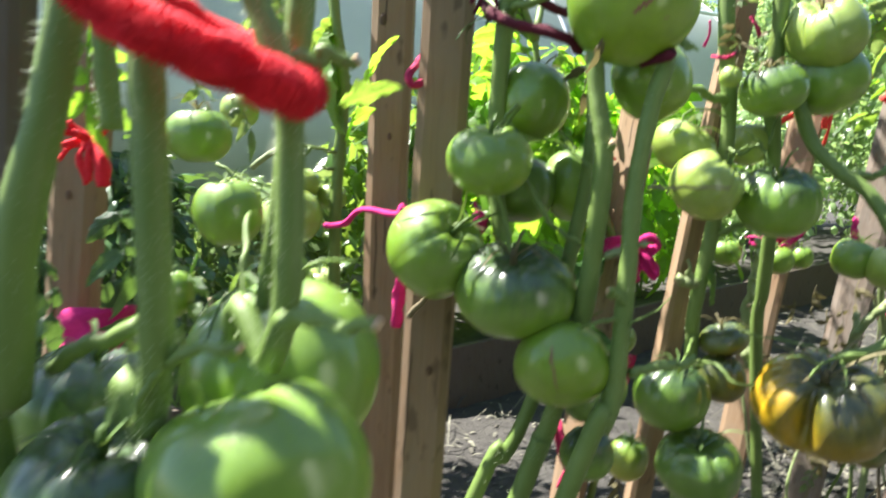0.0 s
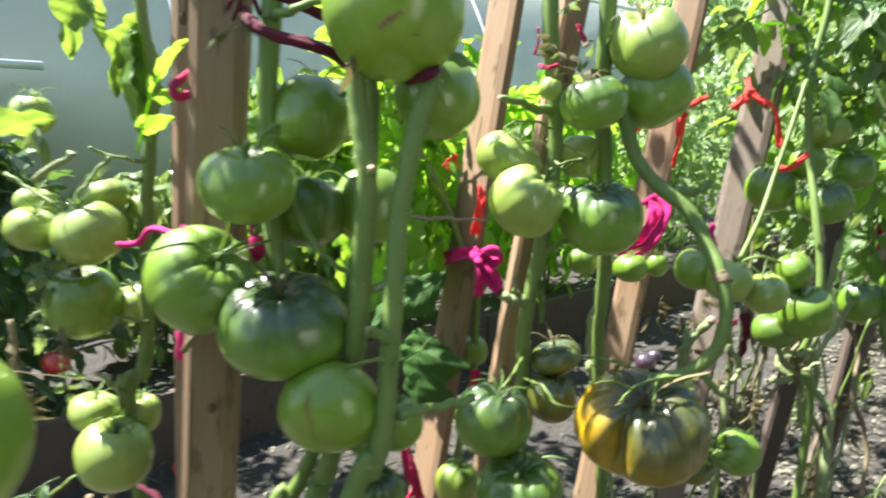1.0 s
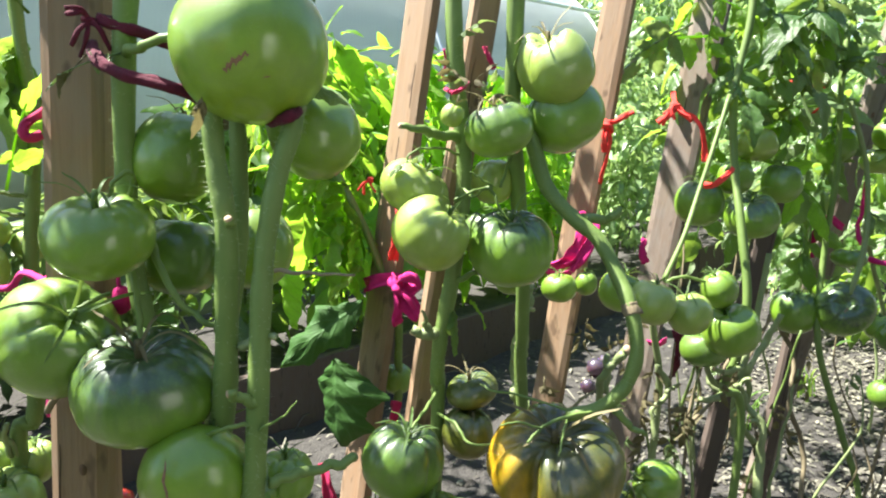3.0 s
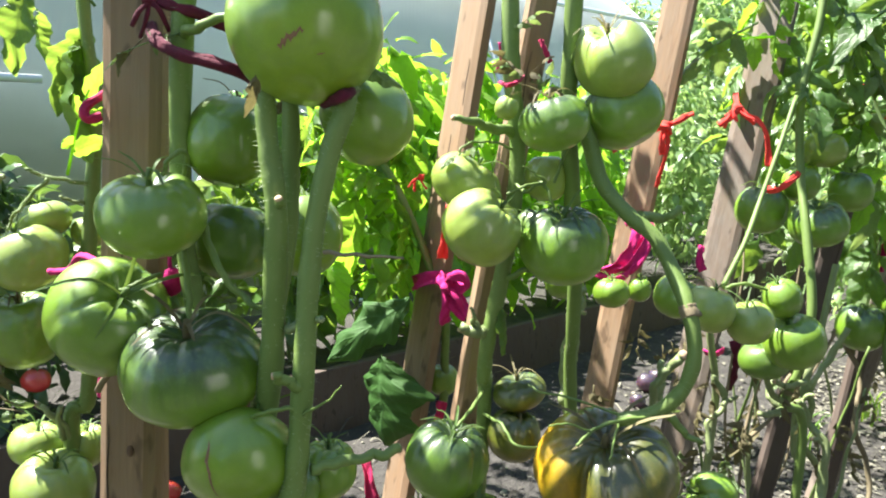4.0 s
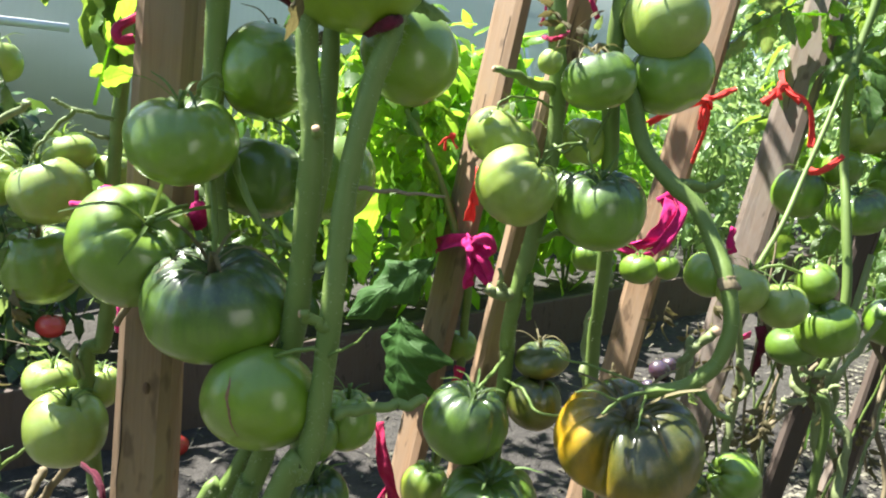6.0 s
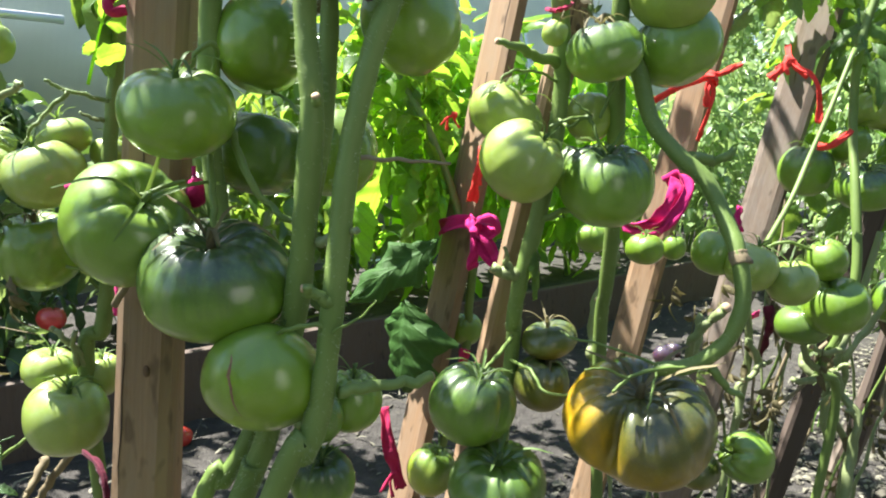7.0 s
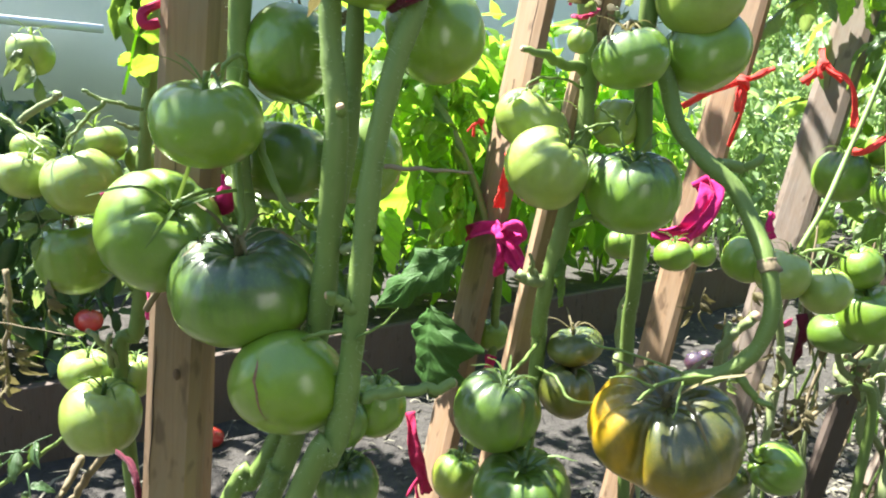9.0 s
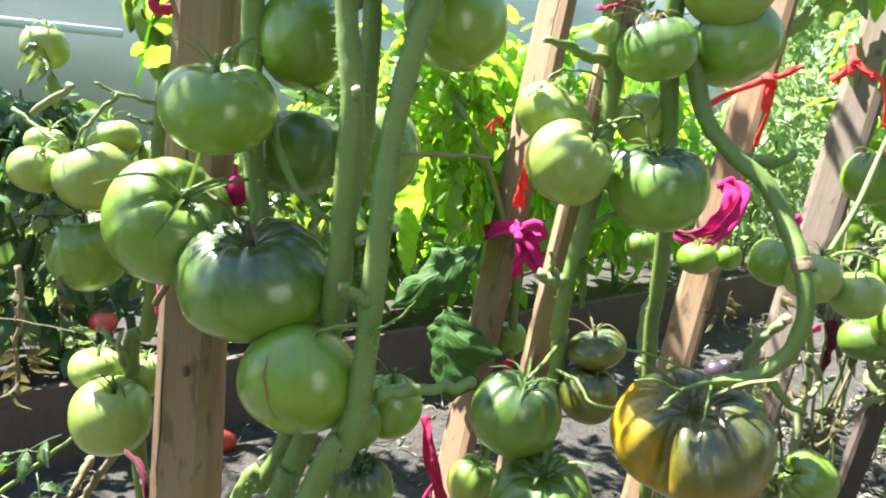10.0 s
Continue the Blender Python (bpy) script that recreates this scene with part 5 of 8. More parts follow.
leaf(middle_plant, (0.304, 0.760, 0.861), (-0.3, -0.4, 0.3), 0.055, LEAF_DRY, 0, 2, 0.6, 1)
leaf(middle_plant, (0.267, 0.750, 0.797), (-0.8, -0.2, -0.2), 0.043, LEAF_DULL, 0, 1, 0.6, 0)
leaflet(middle_plant, (0.288, 0.780, 0.640), (0.4, -0.1, -1), 0.054, LEAF, 0, 0.35, 0.5, 8, 0.3)
leaflet(middle_plant, (0.308, 0.780, 0.643), (0.8, -0.1, -0.8), 0.034, LEAF_LIT, 0, 0.4, 0.5, 9, 0.3)


# ---- plant tied to the leaning stake, behind ----

leafy_plant = plant("tomato_plant", "tomato plant with broad backlit leaves on a leaning stake", 0.170, 0.980)
stem(leafy_plant, "main_stem", [(0.140, 1.000, -0.03), (0.227, 0.970, 0.430), (0.235, 0.970, 0.522), (0.234, 0.960, 0.585), (0.205, 0.980, 0.677), (0.172, 1.000, 0.749), (0.145, 1.020, 0.793), (0.122, 1.030, 0.845), (0.114, 1.040, 0.919)], 0.0058, 0.0047, STEM, 150)
leaflet(leafy_plant, (0.196, 0.900, 0.620), (-0.9, -0.3, -0.55), 0.123, LEAF_SHADED, -55, 0.40, 0.3, 11, 0.3)
leaflet(leafy_plant, (0.157, 0.920, 0.544), (-0.1, -0.15, -1), 0.116, LEAF_SHADED, 8, 0.86, 0.25, 12, 0.15)
leaflet(leafy_plant, (0.165, 0.980, 0.714), (-0.35, -0.1, -1), 0.146, LEAF_LIT, 20, 0.5, 0.5, 13, 0.3)
leaflet(leafy_plant, (0.120, 1.000, 0.738), (0.05, -0.1, -1), 0.142, LEAF_LIT, -25, 0.45, 0.5, 14, 0.3)
leaflet(leafy_plant, (0.189, 0.970, 0.704), (-0.3, -0.2, -1), 0.101, LEAF_LIT, 30, 0.5, 0.5, 15, 0.3)
leaflet(leafy_plant, (0.191, 0.950, 0.653), (-0.6, -0.3, -0.3), 0.063, LEAF_LIT, 0, 0.5, 0.5, 16, 0.3)
leaflet(leafy_plant, (0.089, 1.000, 0.667), (-0.2, -0.1, -1), 0.105, LEAF_LIT, 0, 0.5, 0.5, 17, 0.3)
leaf(leafy_plant, (0.172, 1.000, 0.749), (-0.6, -0.2, 0.3), 0.127, LEAF_LIT, 0, 3, 0.6, 1)
leaf(leafy_plant, (0.152, 1.020, 0.786), (-0.2, -0.2, 0.6), 0.114, LEAF_LIT, 0, 3, 0.6, 2)
leaf(leafy_plant, (0.129, 1.030, 0.830), (-0.5, -0.2, 0.5), 0.131, LEAF_LIT, 0, 3, 0.6, 3)
leaf(leafy_plant, (0.121, 1.040, 0.883), (-0.5, -0.3, 0.6), 0.148, LEAF_LIT, 0, 3, 0.6, 4)
leaf(leafy_plant, (0.114, 1.040, 0.912), (-0.3, 0, 1), 0.125, LEAF_LIT, 0, 3, 0.6, 5)
leaf(leafy_plant, (0.149, 1.060, 0.770), (0.7, 0.2, -0.2), 0.135, LEAF_LIT, 0, 3, 0.6, 0)
leaflet(leafy_plant, (0.152, 1.020, 0.800), (-0.3, -0.1, -1), 0.099, LEAF, -15, 0.5, 0.5, 18, 0.3)
leaflet(leafy_plant, (0.114, 1.030, 0.808), (0.3, -0.1, -1), 0.093, LEAF_LIT, 15, 0.5, 0.5, 19, 0.3)
leaflet(leafy_plant, (0.204, 1.040, 0.747), (-0.5, -0.1, -0.8), 0.086, LEAF_LIT, 0, 0.5, 0.5, 20, 0.3)
leaflet(leafy_plant, (0.080, 1.050, 0.770), (-0.1, -0.1, -1), 0.118, LEAF, 0, 0.55, 0.5, 21, 0.3)
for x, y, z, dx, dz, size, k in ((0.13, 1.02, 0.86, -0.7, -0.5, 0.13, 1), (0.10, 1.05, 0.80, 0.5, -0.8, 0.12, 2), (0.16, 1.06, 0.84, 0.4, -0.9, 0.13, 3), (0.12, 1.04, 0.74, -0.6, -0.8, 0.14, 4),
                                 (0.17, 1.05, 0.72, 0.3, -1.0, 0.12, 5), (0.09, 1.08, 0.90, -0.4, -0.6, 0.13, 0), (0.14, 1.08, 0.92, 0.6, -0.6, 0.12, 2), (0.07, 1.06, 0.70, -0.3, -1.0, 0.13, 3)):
    leaf(leafy_plant, (x, y, z), (dx, -0.35, dz), size, LEAF_LIT, 25 - 12 * k, 2, 0.6, k)
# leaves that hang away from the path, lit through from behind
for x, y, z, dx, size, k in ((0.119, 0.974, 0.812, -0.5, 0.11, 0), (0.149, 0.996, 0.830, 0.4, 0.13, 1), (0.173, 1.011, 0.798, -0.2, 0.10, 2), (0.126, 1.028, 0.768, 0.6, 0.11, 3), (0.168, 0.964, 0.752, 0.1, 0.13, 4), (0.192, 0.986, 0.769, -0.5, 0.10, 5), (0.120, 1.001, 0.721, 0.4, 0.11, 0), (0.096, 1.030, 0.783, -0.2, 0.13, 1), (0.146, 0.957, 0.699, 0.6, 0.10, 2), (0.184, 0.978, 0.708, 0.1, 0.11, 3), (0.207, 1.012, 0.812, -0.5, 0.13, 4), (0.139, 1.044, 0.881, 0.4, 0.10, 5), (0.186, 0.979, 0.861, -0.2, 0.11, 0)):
    leaf(leafy_plant, (x, y, z), (dx, 0.6, -0.7), size, LEAF_LIT, 10 * (k - 3), 2, 0.6, k)
leaf(leafy_plant, (0.190, 1.000, 0.682), (0.8, -0.2, -0.3), 0.067, LEAF, 0, 2, 0.6, 2)
tomato(leafy_plant, (0.233, 0.980, 0.490), 0.041, 1.05, (0, 0, 1), lobes=5, rib=0.05, skin_mat=SKIN_GREEN, green=False)
tomato(leafy_plant, (0.405, 1.060, 0.602), 0.045, 0.92, (0, 0, 1), lobes=5, rib=0.05, skin_mat=SKIN_GREEN)
tomato(leafy_plant, (0.472, 1.040, 0.593), 0.050, 0.87, (0, 0, 1), lobes=5, rib=0.05, skin_mat=SKIN_GREEN)
tomato(leafy_plant, (0.517, 1.060, 0.593), 0.035, 1.03, (0, 0, 1), lobes=5, rib=0.05, skin_mat=SKIN_GREEN)


# ---- plants farther along the row ----

cluster_plant = plant("tomato_plant", "tomato plant with a truss of six small green fruit", 0.680, 0.980)
stem(cluster_plant, "main_stem", [(0.700, 1.000, -0.03), (0.735, 1.000, 0.384), (0.696, 0.980, 0.449), (0.709, 0.970, 0.507), (0.718, 0.970, 0.583), (0.720, 1.000, 0.683), (0.727, 1.040, 0.771), (0.729, 1.050, 0.870), (0.753, 1.060, 0.968), (0.770, 1.080, 1.090)], 0.0063, 0.0053, STEM, 120)
stem(cluster_plant, "main_stem", [(0.581, 0.930, 0.621), (0.615, 0.950, 0.675), (0.647, 0.980, 0.729), (0.675, 1.000, 0.787), (0.711, 1.030, 0.861)], 0.0034, 0.0031, STEM, 160)
stem(cluster_plant, "main_stem", [(0.570, 1.000, -0.03), (0.597, 0.980, 0.402), (0.595, 0.970, 0.484), (0.580, 0.960, 0.556), (0.576, 0.950, 0.617)], 0.0055, 0.0039, STEM_PALE)
stem(cluster_plant, "fruit_stalk", [(0.581, 0.930, 0.621), (0.604, 0.920, 0.627), (0.652, 0.930, 0.614)], 0.0024, 0.0017, STEM)
stem(cluster_plant, "fruit_stalk", [(0.696, 0.980, 0.449), (0.662, 0.960, 0.480), (0.658, 0.950, 0.514), (0.676, 0.950, 0.521)], 0.0047, 0.0032, STEM_PALE, tip=True)
stem(cluster_plant, "fruit_stalk", [(0.715, 0.970, 0.484), (0.682, 0.950, 0.484), (0.658, 0.940, 0.495)], 0.0040, 0.0028, STEM_PALE, tip=True)
stem(cluster_plant, "side_shoot", [(0.697, 0.980, 0.441), (0.668, 0.960, 0.442), (0.648, 0.950, 0.450)], 0.0051, 0.0035, STEM_PALE)
tomato(cluster_plant, (0.519, 0.920, 0.613), 0.055, 0.98, (0.4, 0, 1), lobes=4, rib=0.02, skin_mat=SKIN_GREEN)
tomato(cluster_plant, (0.549, 0.890, 0.604), 0.061, 0.92, (0.3, 0, 1), lobes=4, rib=0.02, skin_mat=SKIN_PALE)
tomato(cluster_plant, (0.603, 0.900, 0.584), 0.058, 0.91, (-0.2, 0, 1), lobes=4, rib=0.02, skin_mat=SKIN_PALE)
tomato(cluster_plant, (0.656, 0.930, 0.607), 0.049, 1.03, (-0.3, 0, 1), lobes=4, rib=0.02, skin_mat=SKIN_GREEN)
tomato(cluster_plant, (0.675, 0.930, 0.551), 0.076, 0.92, (-0.4, 0, 1), lobes=4, rib=0.02, skin_mat=SKIN_GREEN)
tomato(cluster_plant, (0.654, 0.960, 0.518), 0.063, 0.79, (-0.1, 0, 1), lobes=4, rib=0.02, skin_mat=SKIN_SHADE, sepal=0)
tomato(cluster_plant, (0.716, 1.120, 0.702), 0.072, 1.05, (0.1, 0, 1), lobes=6, rib=0.05, skin_mat=SKIN_DUSK)
tomato(cluster_plant, (0.764, 1.050, 0.687), 0.080, 0.81, (-0.2, -0.2, 1), lobes=7, rib=0.09, skin_mat=SKIN_DUSK)
tomato(cluster_plant, (0.773, 1.120, 0.740), 0.055, 1.03, (0.1, 0, 1), lobes=6, rib=0.05, skin_mat=SKIN_GREEN)
tomato(cluster_plant, (0.821, 1.150, 0.790), 0.067, 0.85, (0.1, 0, 1), lobes=6, rib=0.05, skin_mat=SKIN_PALE)
tomato(cluster_plant, (0.862, 1.140, 0.727), 0.063, 1.05, (0.1, 0, 1), lobes=6, rib=0.05, skin_mat=SKIN_DUSK)

end_plant = plant("tomato_plant", "tomato plant with ribbed fruit and hanging leaves", 1.050, 1.250)
stem(end_plant, "main_stem", [(1.000, 1.220, -0.03), (1.085, 1.200, 0.104), (1.055, 1.220, 0.255), (0.997, 1.220, 0.433), (1.019, 1.250, 0.595), (1.032, 1.250, 0.739), (1.037, 1.260, 0.918), (1.085, 1.300, 1.099)], 0.0059, 0.0050, STEM)
stem(end_plant, "main_stem", [(1.038, 1.200, 0.522), (1.073, 1.220, 0.611), (1.088, 1.250, 0.741), (1.048, 1.250, 0.859)], 0.0050, 0.0043, STEM_PALE)
stem(end_plant, "main_stem", [(0.860, 1.150, -0.03), (0.823, 1.100, 0.197), (0.823, 1.100, 0.288), (0.768, 1.080, 0.367), (0.779, 1.080, 0.442), (0.807, 1.100, 0.510), (0.836, 1.120, 0.616)], 0.0058, 0.0047, STEM_PALE)
tomato(end_plant, (1.042, 1.220, 0.491), 0.101, 0.86, (-0.3, -0.7, 0.4), lobes=5, rib=0.03, skin_mat=SKIN_DUSK, label='ribbed green tomato with a rotten dark hollow', sepal=0, scars=[('scar', (-0.32, -0.72, 0.3), 0.42)])
tomato(end_plant, (0.975, 1.260, 0.480), 0.082, 1.05, (0.1, 0, 1), lobes=7, rib=0.08, skin_mat=SKIN_DUSK)
tomato(end_plant, (1.057, 1.280, 0.511), 0.064, 0.69, (0.1, 0, 1), lobes=7, rib=0.08, skin_mat=SKIN_GREEN)
tomato(end_plant, (1.227, 1.300, 0.403), 0.095, 0.71, (0.1, 0, 1), lobes=7, rib=0.08, skin_mat=SKIN_SHADE)
tomato(end_plant, (1.207, 1.340, 0.417), 0.058, 0.91, (0.1, 0, 1), lobes=5, rib=0.08, skin_mat=SKIN_GREEN)
tomato(end_plant, (1.063, 1.300, 0.784), 0.072, 1.00, (0.1, 0, 1), lobes=5, rib=0.05, skin_mat=SKIN_DUSK)
tomato(end_plant, (1.166, 1.300, 0.797), 0.055, 1.03, (0.1, 0, 1), lobes=4, rib=0.03, skin_mat=SKIN_GREEN)
tomato(end_plant, (1.165, 1.320, 0.749), 0.072, 0.69, (0.1, 0, 1), lobes=4, rib=0.03, skin_mat=SKIN_PALE)
tomato(end_plant, (1.118, 1.320, 0.564), 0.062, 0.63, (0.1, 0, 1), lobes=4, rib=0.03, skin_mat=SKIN_SHADE)
tomato(end_plant, (1.046, 1.320, 0.673), 0.058, 0.88, (0.1, 0, 1), lobes=4, rib=0.03, skin_mat=SKIN_PALE)
tomato(end_plant, (1.448, 1.600, 0.160), 0.086, 0.86, (0.1, 0, 1), lobes=4, rib=0.03, skin_mat=SKIN_SHADE)
leaf(cluster_plant, (0.928, 1.278, 1.063), (-0.24, -0.06, -0.17), 0.198, LEAF, 20, 2, 0.6, 1)
leaf(cluster_plant, (0.838, 1.143, 0.968), (0.38, -0.44, -0.72), 0.177, LEAF_DULL, 9, 2, 0.6, 1)
leaf(cluster_plant, (0.693, 1.096, 1.011), (0.54, -0.22, -0.15), 0.121, LEAF_LIT, 24, 2, 1, 4)
leaf(cluster_plant, (0.788, 1.128, 1.010), (0.47, -0.67, -0.56), 0.149, LEAF_PALE_LIT, -20, 2, 0.6, 5)
leaf(cluster_plant, (0.849, 1.109, 0.899), (-0.8, -0.17, -0.13), 0.137, LEAF, 4, 2, 1, 1)
leaf(cluster_plant, (0.711, 1.179, 1.033), (0.52, 0.37, -0.55), 0.129, LEAF_LIT, -35, 2, 1, 2)
leaf(cluster_plant, (0.940, 1.160, 1.002), (-0.17, 0.01, -0.19), 0.150, LEAF, 39, 2, 1, 5)
leaf(cluster_plant, (0.915, 1.107, 0.984), (-0.52, -0.33, 0.05), 0.176, LEAF, 0, 2, 1, 4)
leaf(cluster_plant, (0.955, 1.159, 1.022), (-0.05, -0.35, -0.46), 0.131, LEAF, 7, 2, 1, 3)
leaf(cluster_plant, (0.919, 1.188, 1.060), (0.18, -0.36, -0.63), 0.174, LEAF, -10, 2, 0.6, 5)
leaf(cluster_plant, (0.892, 1.196, 1.050), (0.52, 0.04, -0.63), 0.176, LEAF_DULL, -19, 2, 1, 5)
leaf(cluster_plant, (0.856, 1.074, 0.988), (-0.53, 0.17, -0.57), 0.121, LEAF, 13, 2, 1, 4)
leaf(cluster_plant, (0.680, 1.092, 0.971), (-0.24, 0.22, -0.15), 0.137, LEAF_DULL, 31, 2, 0.6, 5)
leaf(cluster_plant, (0.941, 1.175, 0.960), (-0.54, -0.32, -0.63), 0.112, LEAF_DULL, 35, 2, 0.6, 1)
leaf(cluster_plant, (0.770, 1.180, 1.050), (-0.91, 0.3, -0.76), 0.118, LEAF_LIT, 29, 2, 0.6, 2)
leaf(cluster_plant, (0.807, 1.252, 0.984), (-0.73, 0.17, 0.21), 0.184, LEAF, -40, 2, 1, 0)
leaf(cluster_plant, (0.780, 1.175, 0.959), (-0.92, -0.34, 0.08), 0.177, LEAF_LIT, -24, 2, 0.6, 0)
leaf(cluster_plant, (0.706, 1.072, 0.981), (-0.11, 0.09, -0.44), 0.102, LEAF_LIT, -18, 2, 1, 3)
leaf(cluster_plant, (0.907, 1.206, 0.982), (-0.93, 0.28, -0.84), 0.162, LEAF_PALE_LIT, 0, 2, 1, 3)
leaf(cluster_plant, (0.803, 1.221, 0.979), (-0.89, -0.23, -0.39), 0.186, LEAF, 1, 2, 1, 0)
leaf(cluster_plant, (0.774, 1.177, 0.994), (-0.1, 0.03, -0.45), 0.174, LEAF, 3, 2, 0.6, 0)
leaf(cluster_plant, (0.958, 1.191, 0.916), (0.28, -0.66, 0.02), 0.150, LEAF_DULL, -10, 2, 0.6, 4)
leaf(cluster_plant, (0.811, 1.087, 0.913), (-0.88, 0.4, -0.12), 0.132, LEAF, 10, 2, 1, 4)
leaf(cluster_plant, (0.869, 1.065, 1.014), (0.2, 0.31, -0.28), 0.128, LEAF_DULL, -17, 2, 1, 1)
leaf(cluster_plant, (0.818, 1.100, 0.995), (0.11, 0.35, -0.54), 0.153, LEAF, 12, 2, 0.6, 2)
leaf(cluster_plant, (0.742, 1.092, 0.919), (-0.09, -0.44, -0.32), 0.164, LEAF, 13, 2, 0.6, 3)
leaf(cluster_plant, (0.929, 1.286, 0.731), (-0.7, -0.42, -0.68), 0.181, LEAF, -36, 2, 0.6, 0)
leaf(cluster_plant, (0.830, 1.370, 0.869), (-0.81, -0.41, 0.2), 0.131, LEAF_LIT, 17, 2, 0.6, 0)
leaf(cluster_plant, (0.803, 1.262, 0.813), (0.03, 0.12, -0.31), 0.128, LEAF_LIT, 0, 2, 1, 0)
leaf(cluster_plant, (0.864, 1.267, 0.787), (-0.21, -0.31, -0.04), 0.176, LEAF_LIT, 32, 2, 0.6, 1)
leaf(cluster_plant, (0.902, 1.268, 0.767), (0.49, -0.54, -0.5), 0.180, LEAF_LIT, 36, 2, 1, 5)
leaf(cluster_plant, (0.830, 1.276, 0.826), (-0.89, 0.09, 0.01), 0.165, LEAF, 10, 2, 0.6, 2)
leaf(cluster_plant, (0.818, 1.267, 0.730), (-0.57, -0.59, -0.76), 0.184, LEAF, -26, 2, 0.6, 4)
leaf(end_plant, (1.250, 1.494, 1.028), (-0.79, -0.03, 0.13), 0.223, LEAF_DULL, 29, 2, 0.6, 1)
leaf(end_plant, (1.093, 1.440, 1.042), (-0.29, -0.25, 0.08), 0.167, LEAF_LIT, 34, 2, 1, 4)
leaf(end_plant, (0.895, 1.201, 0.871), (0.3, 0.32, 0.24), 0.118, LEAF_DULL, -4, 2, 0.6, 3)
leaf(end_plant, (1.040, 1.257, 1.074), (-0.63, -0.61, -0.25), 0.197, LEAF, 1, 2, 1, 5)
leaf(end_plant, (0.992, 1.415, 0.868), (-0.95, -0.61, 0.29), 0.229, LEAF, -14, 2, 0.6, 3)
leaf(end_plant, (1.054, 1.408, 0.984), (-0.36, -0.5, 0.18), 0.201, LEAF_DULL, 6, 2, 1, 4)
leaf(end_plant, (0.938, 1.121, 1.000), (-0.67, 0.16, -0.73), 0.137, LEAF_LIT, -16, 2, 0.6, 0)
leaf(end_plant, (1.124, 1.362, 0.971), (-0.78, -0.03, -0.37), 0.144, LEAF, -38, 2, 1, 2)
leaf(end_plant, (0.912, 1.252, 0.917), (-0.8, -0.64, -0.03), 0.140, LEAF, 19, 2, 1, 1)
leaf(end_plant, (1.022, 1.359, 0.874), (-0.45, -0.6, -0.08), 0.217, LEAF_PALE_LIT, 35, 2, 0.6, 0)
leaf(end_plant, (0.893, 1.303, 0.953), (-0.7, -0.14, -0.5), 0.201, LEAF, 21, 2, 1, 2)
leaf(end_plant, (1.012, 1.399, 0.898), (0.34, -0.09, 0.21), 0.165, LEAF_DULL, 13, 2, 0.6, 3)
leaf(end_plant, (1.018, 1.313, 0.870), (0.2, 0.31, -0.06), 0.207, LEAF_DULL, -35, 2, 0.6, 5)
leaf(end_plant, (1.207, 1.383, 1.098), (0.06, -0.35, -0.18), 0.206, LEAF, -33, 2, 1, 3)
leaf(end_plant, (1.123, 1.174, 0.839), (0.58, -0.58, -0.55), 0.124, LEAF, 31, 2, 1, 4)
leaf(end_plant, (0.926, 1.136, 0.908), (0.29, -0.04, 0.13), 0.111, LEAF, -8, 2, 0.6, 3)
leaf(end_plant, (1.004, 1.354, 0.869), (0.03, 0.14, 0.15), 0.158, LEAF_DULL, 37, 2, 0.6, 2)
leaf(end_plant, (1.064, 1.350, 0.924), (-0.66, -0.31, 0.29), 0.156, LEAF_LIT, 15, 2, 0.6, 2)
leaf(end_plant, (0.931, 1.199, 0.881), (-0.65, 0.26, -0.02), 0.149, LEAF, 28, 2, 1, 1)
leaf(end_plant, (1.298, 1.414, 0.991), (-0.35, 0.4, 0.2), 0.161, LEAF_PALE_LIT, -38, 2, 0.6, 0)
leaf(end_plant, (1.031, 1.465, 0.996), (-0.29, -0.47, -0.32), 0.220, LEAF_LIT, -4, 2, 1, 1)
leaf(end_plant, (0.998, 1.320, 0.971), (-0.13, -0.3, 0.12), 0.149, LEAF_DULL, 19, 2, 1, 2)
leaf(end_plant, (1.049, 1.125, 0.937), (0.01, -0.54, -0.87), 0.176, LEAF, -40, 2, 1, 2)
leaf(end_plant, (0.962, 1.279, 0.872), (-0.58, -0.65, -0.38), 0.174, LEAF_LIT, -19, 2, 0.6, 5)
leaf(end_plant, (1.087, 1.330, 0.871), (-0.55, -0.51, -0.88), 0.183, LEAF_DULL, 18, 2, 1, 2)
leaf(end_plant, (0.971, 1.148, 0.990), (-0.78, 0.22, -0.78), 0.165, LEAF_PALE_LIT, 16, 2, 1, 2)
leaf(end_plant, (0.969, 1.168, 1.036), (0.26, 0.13, -0.58), 0.141, LEAF_PALE_LIT, -31, 2, 0.6, 4)
leaf(end_plant, (1.260, 1.365, 0.840), (-0.69, 0.31, -0.68), 0.164, LEAF_DULL, 10, 2, 0.6, 2)
leaf(end_plant, (1.172, 1.241, 0.840), (-0.37, -0.39, -0.74), 0.135, LEAF, -30, 2, 0.6, 1)
leaf(end_plant, (0.867, 1.138, 0.923), (-0.62, 0.35, -0.73), 0.174, LEAF_DULL, -18, 2, 1, 5)
leaf(end_plant, (0.982, 1.409, 1.100), (-0.72, -0.49, 0.09), 0.217, LEAF, -34, 2, 0.6, 3)
leaf(end_plant, (0.897, 1.130, 1.009), (-0.83, -0.57, -0.55), 0.132, LEAF, 37, 2, 0.6, 0)
leaf(end_plant, (1.065, 1.288, 0.862), (-0.35, -0.11, -0.53), 0.132, LEAF_LIT, 18, 2, 0.6, 4)
leaf(end_plant, (1.117, 1.188, 0.862), (0.54, 0.22, -0.7), 0.131, LEAF_LIT, -15, 2, 0.6, 4)
